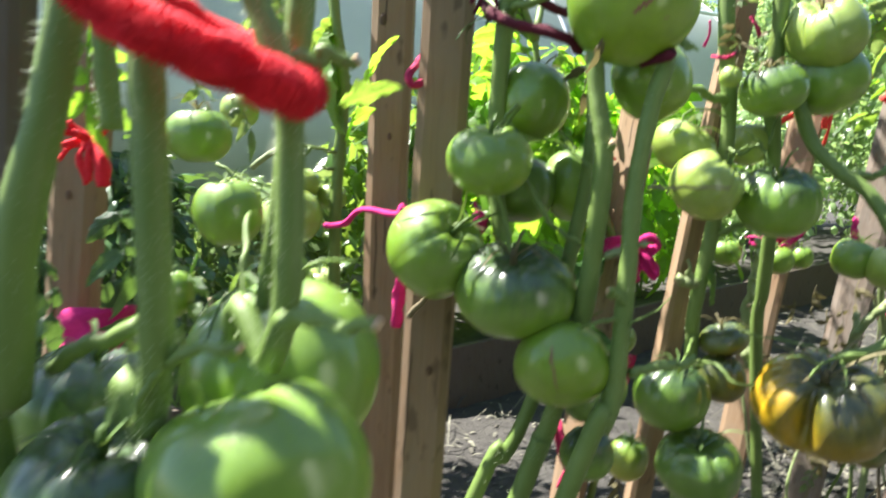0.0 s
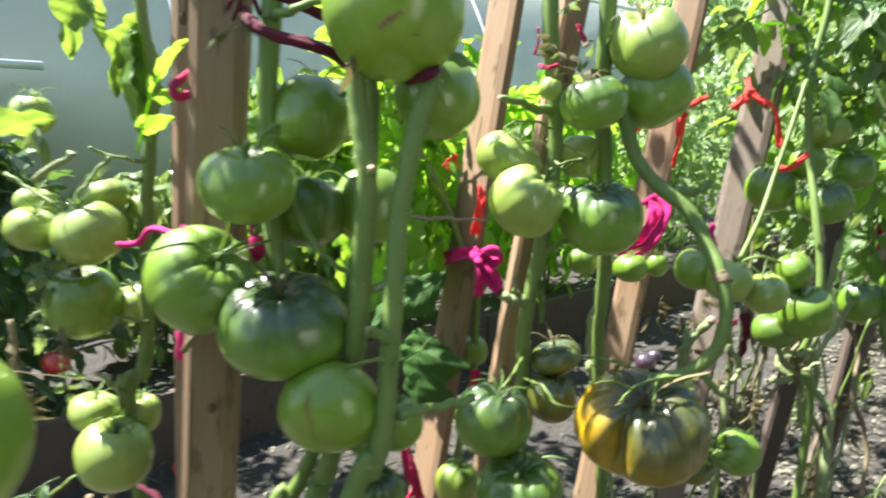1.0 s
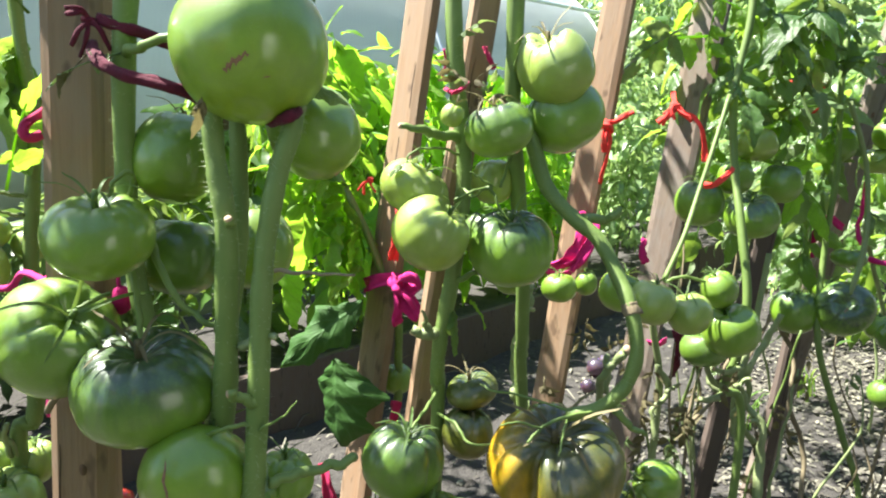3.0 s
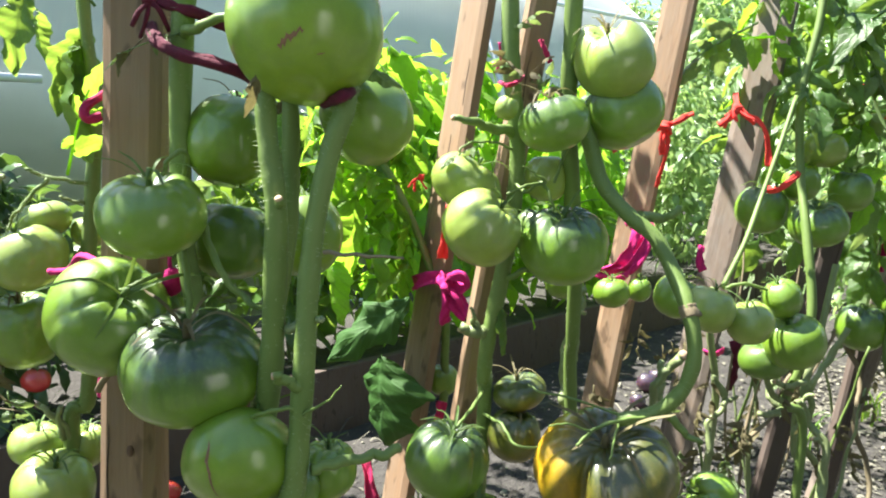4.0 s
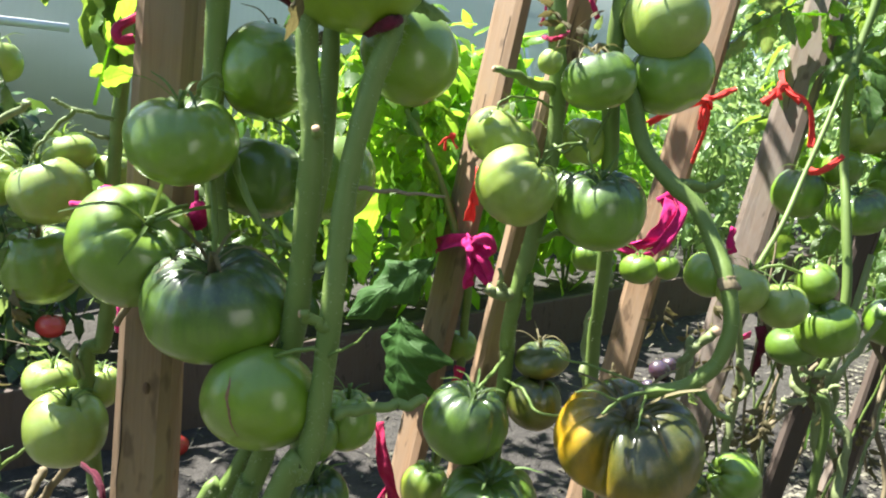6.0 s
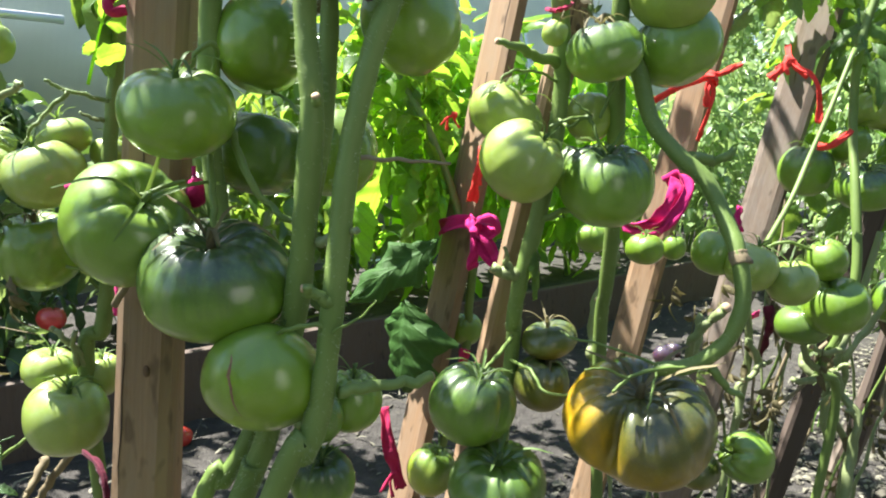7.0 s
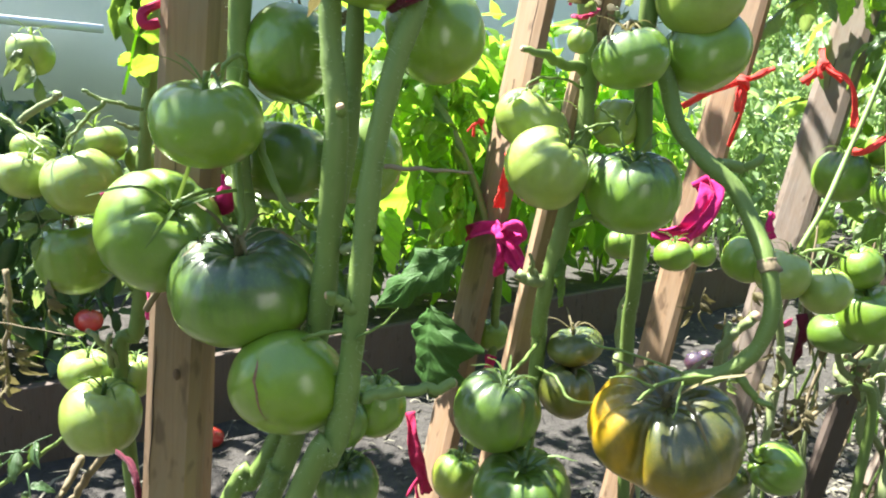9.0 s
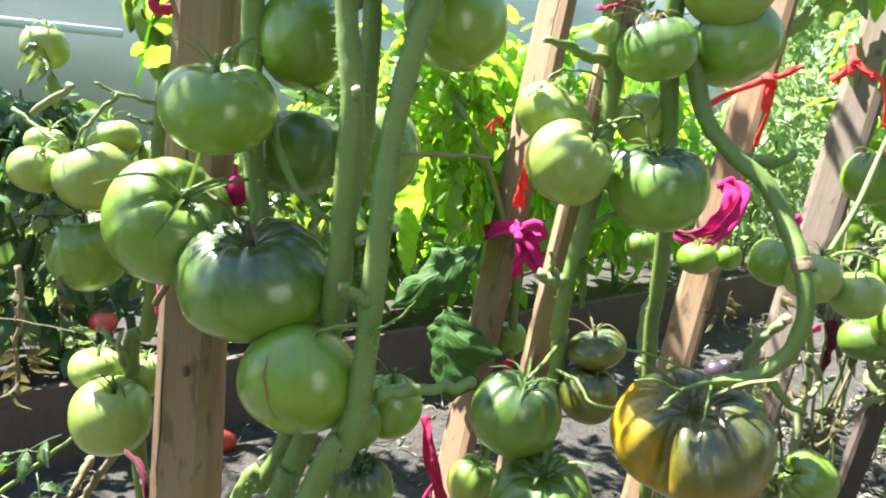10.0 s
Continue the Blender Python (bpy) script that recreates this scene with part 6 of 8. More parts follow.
leaf(end_plant, (0.937, 1.164, 0.848), (-0.98, 0.26, 0.05), 0.184, LEAF, 7, 2, 0.6, 3)
leaf(end_plant, (0.943, 1.223, 0.822), (-0.8, -0.15, -0.02), 0.141, LEAF_LIT, -9, 2, 1, 2)
leaf(end_plant, (0.994, 1.420, 1.021), (-0.72, -0.02, -0.27), 0.231, LEAF_DULL, -34, 2, 1, 3)
leaf(end_plant, (1.049, 1.143, 0.876), (0.37, -0.28, 0.28), 0.132, LEAF_PALE_LIT, -13, 2, 1, 0)
leaf(end_plant, (0.769, 1.120, 1.026), (0.42, -0.47, -0.38), 0.117, LEAF, -37, 2, 1, 5)
leaf(end_plant, (1.313, 1.467, 0.883), (-0.29, 0.05, -0.76), 0.228, LEAF_LIT, 8, 2, 1, 1)
leaf(end_plant, (1.054, 1.433, 1.070), (-0.04, -0.61, -0.87), 0.168, LEAF_LIT, -40, 2, 0.6, 3)
leaf(end_plant, (0.892, 1.302, 1.085), (-0.32, 0.28, 0.09), 0.150, LEAF_LIT, 13, 2, 1, 1)
leaf(end_plant, (1.199, 1.317, 1.096), (0.44, -0.14, -0.61), 0.198, LEAF_DULL, -17, 2, 1, 4)
leaf(end_plant, (1.043, 1.371, 0.825), (-0.15, -0.48, -0.54), 0.213, LEAF_DULL, -23, 2, 1, 2)
leaf(end_plant, (1.313, 1.440, 0.989), (-0.5, 0.13, -0.51), 0.159, LEAF, -33, 2, 1, 2)
leaf(end_plant, (0.919, 1.251, 1.005), (-0.92, 0.36, -0.02), 0.134, LEAF_DULL, -2, 2, 0.6, 4)
leaf(end_plant, (0.908, 1.202, 0.893), (0.07, -0.03, -0.69), 0.173, LEAF, 10, 2, 0.6, 5)
leaf(end_plant, (1.377, 1.498, 1.050), (-0.23, -0.5, -0.04), 0.176, LEAF_PALE_LIT, -22, 2, 0.6, 2)
leaf(end_plant, (1.091, 1.507, 0.741), (-0.76, 0.31, -0.45), 0.146, LEAF_PALE_LIT, 4, 2, 0.6, 5)
leaf(end_plant, (1.291, 1.519, 0.677), (-0.54, -0.34, -0.41), 0.241, LEAF_PALE_LIT, -3, 2, 1, 5)
leaf(end_plant, (1.093, 1.393, 0.654), (-0.37, -0.48, -0.41), 0.186, LEAF, -27, 2, 1, 5)
leaf(end_plant, (1.026, 1.380, 0.668), (-0.12, -0.57, -0.44), 0.181, LEAF, 0, 2, 1, 0)
leaf(end_plant, (1.196, 1.585, 0.736), (-0.81, 0.34, -0.33), 0.198, LEAF_DULL, -7, 2, 0.6, 2)
leaf(end_plant, (1.381, 1.517, 0.590), (-0.6, -0.42, -0.48), 0.119, LEAF_PALE_LIT, -27, 2, 0.6, 0)
leaf(end_plant, (1.210, 1.457, 0.658), (0.29, -0.42, -0.25), 0.195, LEAF_DULL, 9, 2, 0.6, 0)
leaf(end_plant, (1.225, 1.548, 0.813), (-0.79, 0.1, -0.65), 0.220, LEAF, 7, 2, 0.6, 5)
leaf(end_plant, (1.230, 1.440, 0.596), (-0.81, -0.46, 0.25), 0.094, LEAF_PALE_LIT, 14, 3, 0.6, 0)
leaf(end_plant, (1.201, 1.533, 0.618), (-0.59, -0.6, -0.8), 0.217, LEAF_PALE_LIT, -28, 2, 0.6, 5)
leaf(end_plant, (1.217, 1.559, 0.637), (-0.42, -0.65, -0.65), 0.147, LEAF, 28, 2, 1, 5)
leaf(end_plant, (1.094, 1.351, 0.762), (-0.66, -0.53, -0.43), 0.162, LEAF, 33, 2, 0.6, 2)
leaf(end_plant, (0.992, 1.435, 0.801), (-0.69, -0.07, -0.58), 0.210, LEAF, 36, 2, 0.6, 4)

# thin shoots and dried leaves along the row
stem(cluster_plant, "side_shoot", [(0.694, 1.174, -0.010), (0.755, 1.182, 0.155), (0.745, 1.222, 0.320), (0.739, 1.241, 0.485), (0.763, 1.259, 0.650)], 0.0027, 0.0011, STEM_PALE)
leaf(cluster_plant, (0.739, 1.241, 0.485), (0.60, 0.11, -1.00), 0.079, LEAF_DRY, -59, 2, 1.0, 0)
leaf(cluster_plant, (0.739, 1.241, 0.485), (0.24, -0.91, -1.00), 0.065, LEAF_DRY, 55, 2, 1.0, 0)
stem(cluster_plant, "side_shoot", [(0.490, 1.018, -0.010), (0.465, 1.011, 0.099), (0.452, 1.016, 0.209), (0.434, 1.018, 0.318), (0.424, 1.032, 0.427)], 0.0033, 0.0018, STEM_PALE)
leaf(cluster_plant, (0.424, 1.032, 0.427), (-0.67, 0.44, -1.00), 0.055, LEAF_DULL, -60, 2, 1.0, 3)
leaf(cluster_plant, (0.452, 1.016, 0.209), (-0.28, -0.25, -1.00), 0.044, LEAF_DULL, 31, 2, 1.0, 2)
stem(cluster_plant, "side_shoot", [(0.727, 1.138, -0.010), (0.730, 1.131, 0.117), (0.724, 1.126, 0.245), (0.704, 1.096, 0.372), (0.732, 1.106, 0.499)], 0.0025, 0.0013, STEM_PALE)
leaf(cluster_plant, (0.732, 1.106, 0.499), (-0.52, -0.12, -1.00), 0.071, LEAF_DRY, -11, 2, 1.0, 1)
leaf(cluster_plant, (0.704, 1.096, 0.372), (-0.80, -0.73, -1.00), 0.065, LEAF_DRY, -5, 2, 1.0, 3)
stem(cluster_plant, "side_shoot", [(0.746, 1.100, -0.010), (0.787, 1.109, 0.113), (0.834, 1.134, 0.237), (0.883, 1.148, 0.360), (0.902, 1.125, 0.484)], 0.0023, 0.0018, STEM)
leaf(cluster_plant, (0.883, 1.148, 0.360), (-0.24, -0.25, -1.00), 0.062, LEAF_DRY, 0, 2, 1.0, 3)
leaf(cluster_plant, (0.834, 1.134, 0.237), (0.29, 0.07, -1.00), 0.086, LEAF_DRY, 12, 2, 1.0, 5)
stem(cluster_plant, "side_shoot", [(0.784, 1.255, -0.010), (0.776, 1.265, 0.175), (0.831, 1.327, 0.360), (0.884, 1.320, 0.546), (0.907, 1.357, 0.731)], 0.0041, 0.0014, STEM_DRY)
leaf(cluster_plant, (0.907, 1.357, 0.731), (-0.11, 0.39, -1.00), 0.053, LEAF_DRY, 15, 2, 1.0, 2)
leaf(cluster_plant, (0.884, 1.320, 0.546), (0.10, -0.68, -1.00), 0.046, LEAF_DRY, -50, 2, 1.0, 1)
stem(cluster_plant, "side_shoot", [(0.897, 1.189, -0.010), (0.900, 1.199, 0.090), (0.902, 1.182, 0.190), (0.925, 1.190, 0.290), (0.950, 1.198, 0.390)], 0.0043, 0.0018, STEM_PALE)
leaf(cluster_plant, (0.925, 1.190, 0.290), (-0.31, -0.56, -1.00), 0.057, LEAF_DRY, 55, 2, 1.0, 1)
leaf(cluster_plant, (0.950, 1.198, 0.390), (0.12, -0.83, -1.00), 0.061, LEAF_DRY, 8, 2, 1.0, 3)
stem(cluster_plant, "side_shoot", [(0.629, 1.023, -0.010), (0.684, 1.060, 0.171), (0.664, 1.088, 0.353), (0.683, 1.106, 0.534), (0.714, 1.163, 0.716)], 0.0034, 0.0010, STEM_DRY)
leaf(cluster_plant, (0.683, 1.106, 0.534), (0.20, -0.66, -1.00), 0.042, LEAF_DRY, 17, 2, 1.0, 4)
leaf(cluster_plant, (0.664, 1.088, 0.353), (-0.19, -0.50, -1.00), 0.055, LEAF_DRY, -4, 2, 1.0, 5)
stem(cluster_plant, "side_shoot", [(0.639, 1.143, -0.010), (0.627, 1.171, 0.119), (0.662, 1.159, 0.249), (0.655, 1.185, 0.378), (0.697, 1.184, 0.507)], 0.0032, 0.0015, STEM)
leaf(cluster_plant, (0.662, 1.159, 0.249), (-0.06, 0.07, -1.00), 0.049, LEAF_DULL, -46, 2, 1.0, 5)
leaf(cluster_plant, (0.662, 1.159, 0.249), (-0.65, 0.19, -1.00), 0.053, LEAF_DRY, -14, 2, 1.0, 4)
stem(end_plant, "side_shoot", [(0.872, 1.082, -0.010), (0.888, 1.074, 0.098), (0.927, 1.098, 0.207), (0.993, 1.090, 0.315), (0.991, 1.099, 0.423)], 0.0039, 0.0011, STEM_PALE)
leaf(end_plant, (0.991, 1.099, 0.423), (-0.83, 0.25, -1.00), 0.054, LEAF_DULL, -18, 2, 1.0, 0)
leaf(end_plant, (0.927, 1.098, 0.207), (-0.90, -0.34, -1.00), 0.046, LEAF_DULL, -33, 2, 1.0, 2)
stem(end_plant, "side_shoot", [(1.254, 1.667, -0.010), (1.206, 1.632, 0.138), (1.256, 1.628, 0.285), (1.278, 1.602, 0.433), (1.242, 1.564, 0.581)], 0.0037, 0.0011, STEM_DRY)
leaf(end_plant, (1.242, 1.564, 0.581), (-0.44, -0.65, -1.00), 0.048, LEAF_DRY, -4, 2, 1.0, 3)
leaf(end_plant, (1.256, 1.628, 0.285), (0.04, 0.05, -1.00), 0.056, LEAF_DRY, -16, 2, 1.0, 1)
stem(end_plant, "side_shoot", [(1.080, 1.230, -0.010), (1.099, 1.193, 0.180), (1.116, 1.173, 0.370), (1.087, 1.136, 0.560), (1.117, 1.114, 0.750)], 0.0031, 0.0017, STEM_DRY)
leaf(end_plant, (1.116, 1.173, 0.370), (0.70, -0.89, -1.00), 0.064, LEAF_DRY, -10, 2, 1.0, 5)
stem(end_plant, "side_shoot", [(0.815, 1.412, -0.010), (0.897, 1.359, 0.151), (0.937, 1.373, 0.312), (1.004, 1.354, 0.472), (1.058, 1.350, 0.633)], 0.0023, 0.0013, STEM_DRY)
leaf(end_plant, (1.004, 1.354, 0.472), (0.20, 0.37, -1.00), 0.072, LEAF_DRY, -38, 2, 1.0, 5)
leaf(end_plant, (1.004, 1.354, 0.472), (0.17, -0.26, -1.00), 0.083, LEAF_DULL, 0, 2, 1.0, 2)
stem(end_plant, "side_shoot", [(1.045, 1.212, -0.010), (1.034, 1.216, 0.057), (1.063, 1.220, 0.125), (1.072, 1.193, 0.192), (1.052, 1.199, 0.259)], 0.0020, 0.0015, STEM_DRY)
leaf(end_plant, (1.063, 1.220, 0.125), (0.14, -0.16, -1.00), 0.057, LEAF_DRY, 14, 2, 1.0, 3)
leaf(end_plant, (1.063, 1.220, 0.125), (-0.09, 0.01, -1.00), 0.060, LEAF_DRY, 57, 2, 1.0, 3)
stem(end_plant, "side_shoot", [(1.294, 1.817, -0.010), (1.248, 1.780, 0.149), (1.187, 1.738, 0.307), (1.129, 1.699, 0.466), (1.094, 1.665, 0.624)], 0.0037, 0.0018, STEM_PALE)
leaf(end_plant, (1.129, 1.699, 0.466), (0.88, -0.72, -1.00), 0.085, LEAF_DRY, 52, 2, 1.0, 3)
leaf(end_plant, (1.094, 1.665, 0.624), (-0.96, -0.65, -1.00), 0.105, LEAF_DULL, -31, 2, 1.0, 5)
stem(end_plant, "side_shoot", [(1.498, 1.718, -0.010), (1.512, 1.721, 0.148), (1.507, 1.730, 0.306), (1.535, 1.710, 0.464), (1.501, 1.729, 0.622)], 0.0041, 0.0014, STEM_PALE)
leaf(end_plant, (1.535, 1.710, 0.464), (0.67, 0.49, -1.00), 0.078, LEAF_DRY, -49, 2, 1.0, 1)
leaf(end_plant, (1.535, 1.710, 0.464), (0.31, -0.68, -1.00), 0.078, LEAF_DULL, -14, 2, 1.0, 2)
stem(end_plant, "side_shoot", [(0.893, 1.421, -0.010), (0.864, 1.412, 0.149), (0.858, 1.387, 0.307), (0.797, 1.355, 0.466), (0.795, 1.340, 0.624)], 0.0037, 0.0014, STEM_PALE)
leaf(end_plant, (0.795, 1.340, 0.624), (0.44, -0.22, -1.00), 0.088, LEAF_DULL, -27, 2, 1.0, 3)
leaf(end_plant, (0.858, 1.387, 0.307), (0.30, 0.13, -1.00), 0.089, LEAF_DRY, 5, 2, 1.0, 4)
stem(end_plant, "side_shoot", [(1.641, 1.588, -0.010), (1.530, 1.604, 0.173), (1.515, 1.641, 0.356), (1.475, 1.641, 0.539), (1.438, 1.662, 0.723)], 0.0045, 0.0018, STEM)
leaf(end_plant, (1.475, 1.641, 0.539), (0.05, -0.76, -1.00), 0.083, LEAF_DRY, -50, 2, 1.0, 1)
leaf(end_plant, (1.475, 1.641, 0.539), (-0.98, -0.15, -1.00), 0.064, LEAF_DRY, 11, 2, 1.0, 3)
stem(end_plant, "side_shoot", [(1.189, 1.297, -0.010), (1.194, 1.306, 0.106), (1.172, 1.341, 0.223), (1.120, 1.340, 0.339), (1.124, 1.345, 0.455)], 0.0026, 0.0015, STEM_DRY)
leaf(end_plant, (1.124, 1.345, 0.455), (0.65, -0.13, -1.00), 0.071, LEAF_DRY, 50, 2, 1.0, 3)
leaf(end_plant, (1.172, 1.341, 0.223), (0.98, 0.46, -1.00), 0.040, LEAF_DRY, 19, 2, 1.0, 1)
stem(end_plant, "side_shoot", [(1.353, 1.448, -0.010), (1.364, 1.438, 0.101), (1.338, 1.447, 0.213), (1.356, 1.422, 0.324), (1.328, 1.436, 0.435)], 0.0022, 0.0017, STEM_PALE)
leaf(end_plant, (1.338, 1.447, 0.213), (-0.11, -0.87, -1.00), 0.058, LEAF_DRY, 4, 2, 1.0, 5)
leaf(end_plant, (1.338, 1.447, 0.213), (-0.72, -0.66, -1.00), 0.064, LEAF_DRY, 53, 2, 1.0, 5)
stem(end_plant, "side_shoot", [(0.748, 1.320, -0.010), (0.748, 1.300, 0.138), (0.783, 1.300, 0.286), (0.795, 1.256, 0.434), (0.795, 1.245, 0.582)], 0.0042, 0.0017, STEM)
leaf(end_plant, (0.783, 1.300, 0.286), (-0.41, -0.34, -1.00), 0.065, LEAF_DRY, -45, 2, 1.0, 3)
leaf(end_plant, (0.795, 1.245, 0.582), (0.25, -0.09, -1.00), 0.048, LEAF_DULL, 53, 2, 1.0, 4)
stem(end_plant, "side_shoot", [(1.061, 1.221, -0.010), (1.126, 1.197, 0.163), (1.132, 1.181, 0.335), (1.224, 1.166, 0.508), (1.273, 1.138, 0.680)], 0.0026, 0.0018, STEM_DRY)
leaf(end_plant, (1.224, 1.166, 0.508), (0.83, -0.31, -1.00), 0.044, LEAF_DRY, 42, 2, 1.0, 2)
leaf(end_plant, (1.273, 1.138, 0.680), (0.15, -0.97, -1.00), 0.058, LEAF_DRY, -52, 2, 1.0, 1)
stem(middle_plant, "side_shoot", [(0.310, 0.780, -0.010), (0.322, 0.730, 0.070), (0.281, 0.702, 0.150), (0.281, 0.658, 0.230), (0.257, 0.614, 0.310)], 0.0028, 0.0016, STEM)
leaf(middle_plant, (0.281, 0.702, 0.150), (-0.22, -0.88, -1.00), 0.069, LEAF_DRY, 25, 2, 1.0, 4)
leaf(middle_plant, (0.281, 0.702, 0.150), (-0.22, 0.44, -1.00), 0.071, LEAF_DULL, 7, 2, 1.0, 4)
stem(middle_plant, "side_shoot", [(0.347, 1.003, -0.010), (0.358, 0.985, 0.065), (0.302, 0.988, 0.139), (0.256, 0.975, 0.214), (0.227, 0.988, 0.289)], 0.0024, 0.0020, STEM_DRY)
leaf(middle_plant, (0.227, 0.988, 0.289), (0.41, -0.11, -1.00), 0.060, LEAF_DRY, 5, 2, 1.0, 4)
leaf(middle_plant, (0.256, 0.975, 0.214), (0.97, -0.20, -1.00), 0.080, LEAF_DRY, -50, 2, 1.0, 5)
stem(middle_plant, "side_shoot", [(0.383, 1.011, -0.010), (0.441, 1.018, 0.072), (0.510, 1.051, 0.154), (0.521, 1.068, 0.237), (0.557, 1.102, 0.319)], 0.0035, 0.0017, STEM_PALE)
leaf(middle_plant, (0.557, 1.102, 0.319), (-0.12, -0.97, -1.00), 0.084, LEAF_DRY, 26, 2, 1.0, 2)
leaf(middle_plant, (0.510, 1.051, 0.154), (-0.73, 0.33, -1.00), 0.076, LEAF_DRY, 1, 2, 1.0, 3)
stem(middle_plant, "side_shoot", [(0.322, 0.942, -0.010), (0.381, 0.925, 0.076), (0.417, 0.919, 0.162), (0.449, 0.894, 0.248), (0.479, 0.901, 0.334)], 0.0029, 0.0017, STEM_DRY)
leaf(middle_plant, (0.479, 0.901, 0.334), (-0.95, -0.46, -1.00), 0.042, LEAF_DULL, -25, 2, 1.0, 3)
leaf(middle_plant, (0.449, 0.894, 0.248), (0.50, -0.69, -1.00), 0.076, LEAF_DRY, 52, 2, 1.0, 2)
stem(middle_plant, "side_shoot", [(0.487, 0.935, -0.010), (0.487, 0.953, 0.068), (0.435, 0.978, 0.146), (0.440, 0.981, 0.224), (0.449, 1.018, 0.302)], 0.0033, 0.0011, STEM_PALE)
leaf(middle_plant, (0.435, 0.978, 0.146), (0.72, -0.63, -1.00), 0.056, LEAF_DRY, 41, 2, 1.0, 4)
leaf(middle_plant, (0.435, 0.978, 0.146), (-0.17, 0.42, -1.00), 0.057, LEAF_DRY, 23, 2, 1.0, 5)
stem(end_plant, "fruit_stalk", [(1.443, 1.600, 0.190), (1.426, 1.580, 0.300), (1.367, 1.550, 0.436), (1.286, 1.500, 0.579)], 0.0044, 0.0053, STEM_PALE)

# drooping leaves and thin shoots at the foot of the rear plant
stem(rear_plant, "side_shoot", [(-0.359, 0.821, 0.309), (-0.316, 0.830, 0.339), (-0.282, 0.837, 0.369), (-0.254, 0.842, 0.389)], 0.0030, 0.0018, STEM)
stem(rear_plant, "side_shoot", [(-0.305, 0.784, 0.541), (-0.259, 0.786, 0.536), (-0.206, 0.788, 0.527)], 0.0007, 0.0006, STEM_DRY)
stem(rear_plant, "side_shoot", [(-0.306, 0.832, 0.585), (-0.299, 0.825, 0.543), (-0.303, 0.817, 0.495), (-0.296, 0.809, 0.447)], 0.0030, 0.0022, STEM_DRY)
leaf(rear_plant, (-0.273, 0.841, 0.388), (-0.8, -0.4, -0.2), 0.085, LEAF_DARK, 30, 2, 1.2, 1)
leaf(rear_plant, (-0.292, 0.827, 0.373), (-0.9, -0.3, 0.1), 0.070, LEAF_DARK, -20, 2, 1.2, 3)
leaf(rear_plant, (-0.305, 0.829, 0.567), (-0.2, -0.4, -1), 0.055, LEAF_DRY, 30, 2, 1.2, 2)
leaf(rear_plant, (-0.299, 0.821, 0.519), (0.2, -0.4, -1), 0.060, LEAF_DRY, 70, 2, 1.2, 4)
leaf(rear_plant, (-0.301, 0.815, 0.483), (-0.3, -0.3, -1), 0.060, LEAF_DRY, -40, 2, 1.2, 0)
leaf(rear_plant, (-0.279, 0.883, 0.516), (0.1, -0.3, -1), 0.060, LEAF_DULL, 20, 2, 1.2, 5)
leaf(rear_plant, (-0.290, 0.876, 0.597), (0.1, -0.4, -1), 0.060, LEAF_DULL, -30, 2, 1.2, 1)
leaf(rear_plant, (-0.349, 0.893, 0.307), (0.5, -0.4, -0.6), 0.090, LEAF_DARK, 10, 2, 1.2, 2)

# knotty old stems low in the row
stem(cluster_plant, "side_shoot", [(0.721, 1.053, 0.463), (0.703, 1.041, 0.442), (0.718, 1.027, 0.427), (0.747, 1.033, 0.429), (0.761, 1.036, 0.399), (0.780, 1.018, 0.370), (0.777, 1.018, 0.309), (0.767, 0.998, 0.246)], 0.0046, 0.0062, STEM_PALE, 120, swell=0.4)
stem(cluster_plant, "side_shoot", [(0.826, 1.062, 0.532), (0.805, 1.066, 0.485), (0.776, 1.054, 0.452), (0.781, 1.065, 0.401), (0.763, 1.071, 0.366), (0.774, 1.071, 0.312)], 0.0044, 0.0052, STEM_PALE, 120, swell=0.4)
stem(middle_plant, "side_shoot", [(0.591, 0.963, 0.496), (0.605, 0.964, 0.454), (0.581, 0.953, 0.434), (0.585, 0.946, 0.395)], 0.0042, 0.0036, STEM_PALE, 120, swell=0.4)
stem(middle_plant, "side_shoot", [(0.378, 0.897, 0.485), (0.384, 0.912, 0.516), (0.394, 0.906, 0.548), (0.390, 0.923, 0.584), (0.399, 0.918, 0.618), (0.396, 0.922, 0.639)], 0.0046, 0.0040, STEM_PALE, 120, swell=0.4)
stem(cluster_plant, "side_shoot", [(0.686, 1.096, 0.332), (0.769, 1.143, 0.370), (0.792, 1.150, 0.428), (0.871, 1.195, 0.453), (0.891, 1.200, 0.493)], 0.0030, 0.0022, STEM_DRY, 120, swell=0.4)
stem(end_plant, "side_shoot", [(0.970, 1.204, 0.115), (0.997, 1.239, 0.212), (0.963, 1.239, 0.305), (0.991, 1.279, 0.380), (0.957, 1.287, 0.457)], 0.0048, 0.0036, STEM_DRY, 120, swell=0.4)
stem(cluster_plant, "side_shoot", [(0.747, 1.033, 0.429), (0.756, 1.034, 0.438), (0.763, 1.028, 0.442)], 0.0036, 0.0026, STEM_PALE, tip=True)
stem(cluster_plant, "side_shoot", [(0.780, 1.018, 0.370), (0.770, 1.021, 0.378), (0.758, 1.018, 0.382)], 0.0036, 0.0026, STEM_PALE, tip=True)
stem(middle_plant, "side_shoot", [(0.601, 0.955, 0.457), (0.610, 0.955, 0.466), (0.616, 0.950, 0.471)], 0.0036, 0.0026, STEM_PALE, tip=True)
stem(middle_plant, "side_shoot", [(0.394, 0.906, 0.548), (0.388, 0.908, 0.553), (0.381, 0.904, 0.555)], 0.0036, 0.0026, STEM_PALE, tip=True)
stem(middle_plant, "side_shoot", [(0.388, 0.914, 0.586), (0.397, 0.914, 0.594), (0.404, 0.908, 0.597)], 0.0036, 0.0026, STEM_PALE, tip=True)

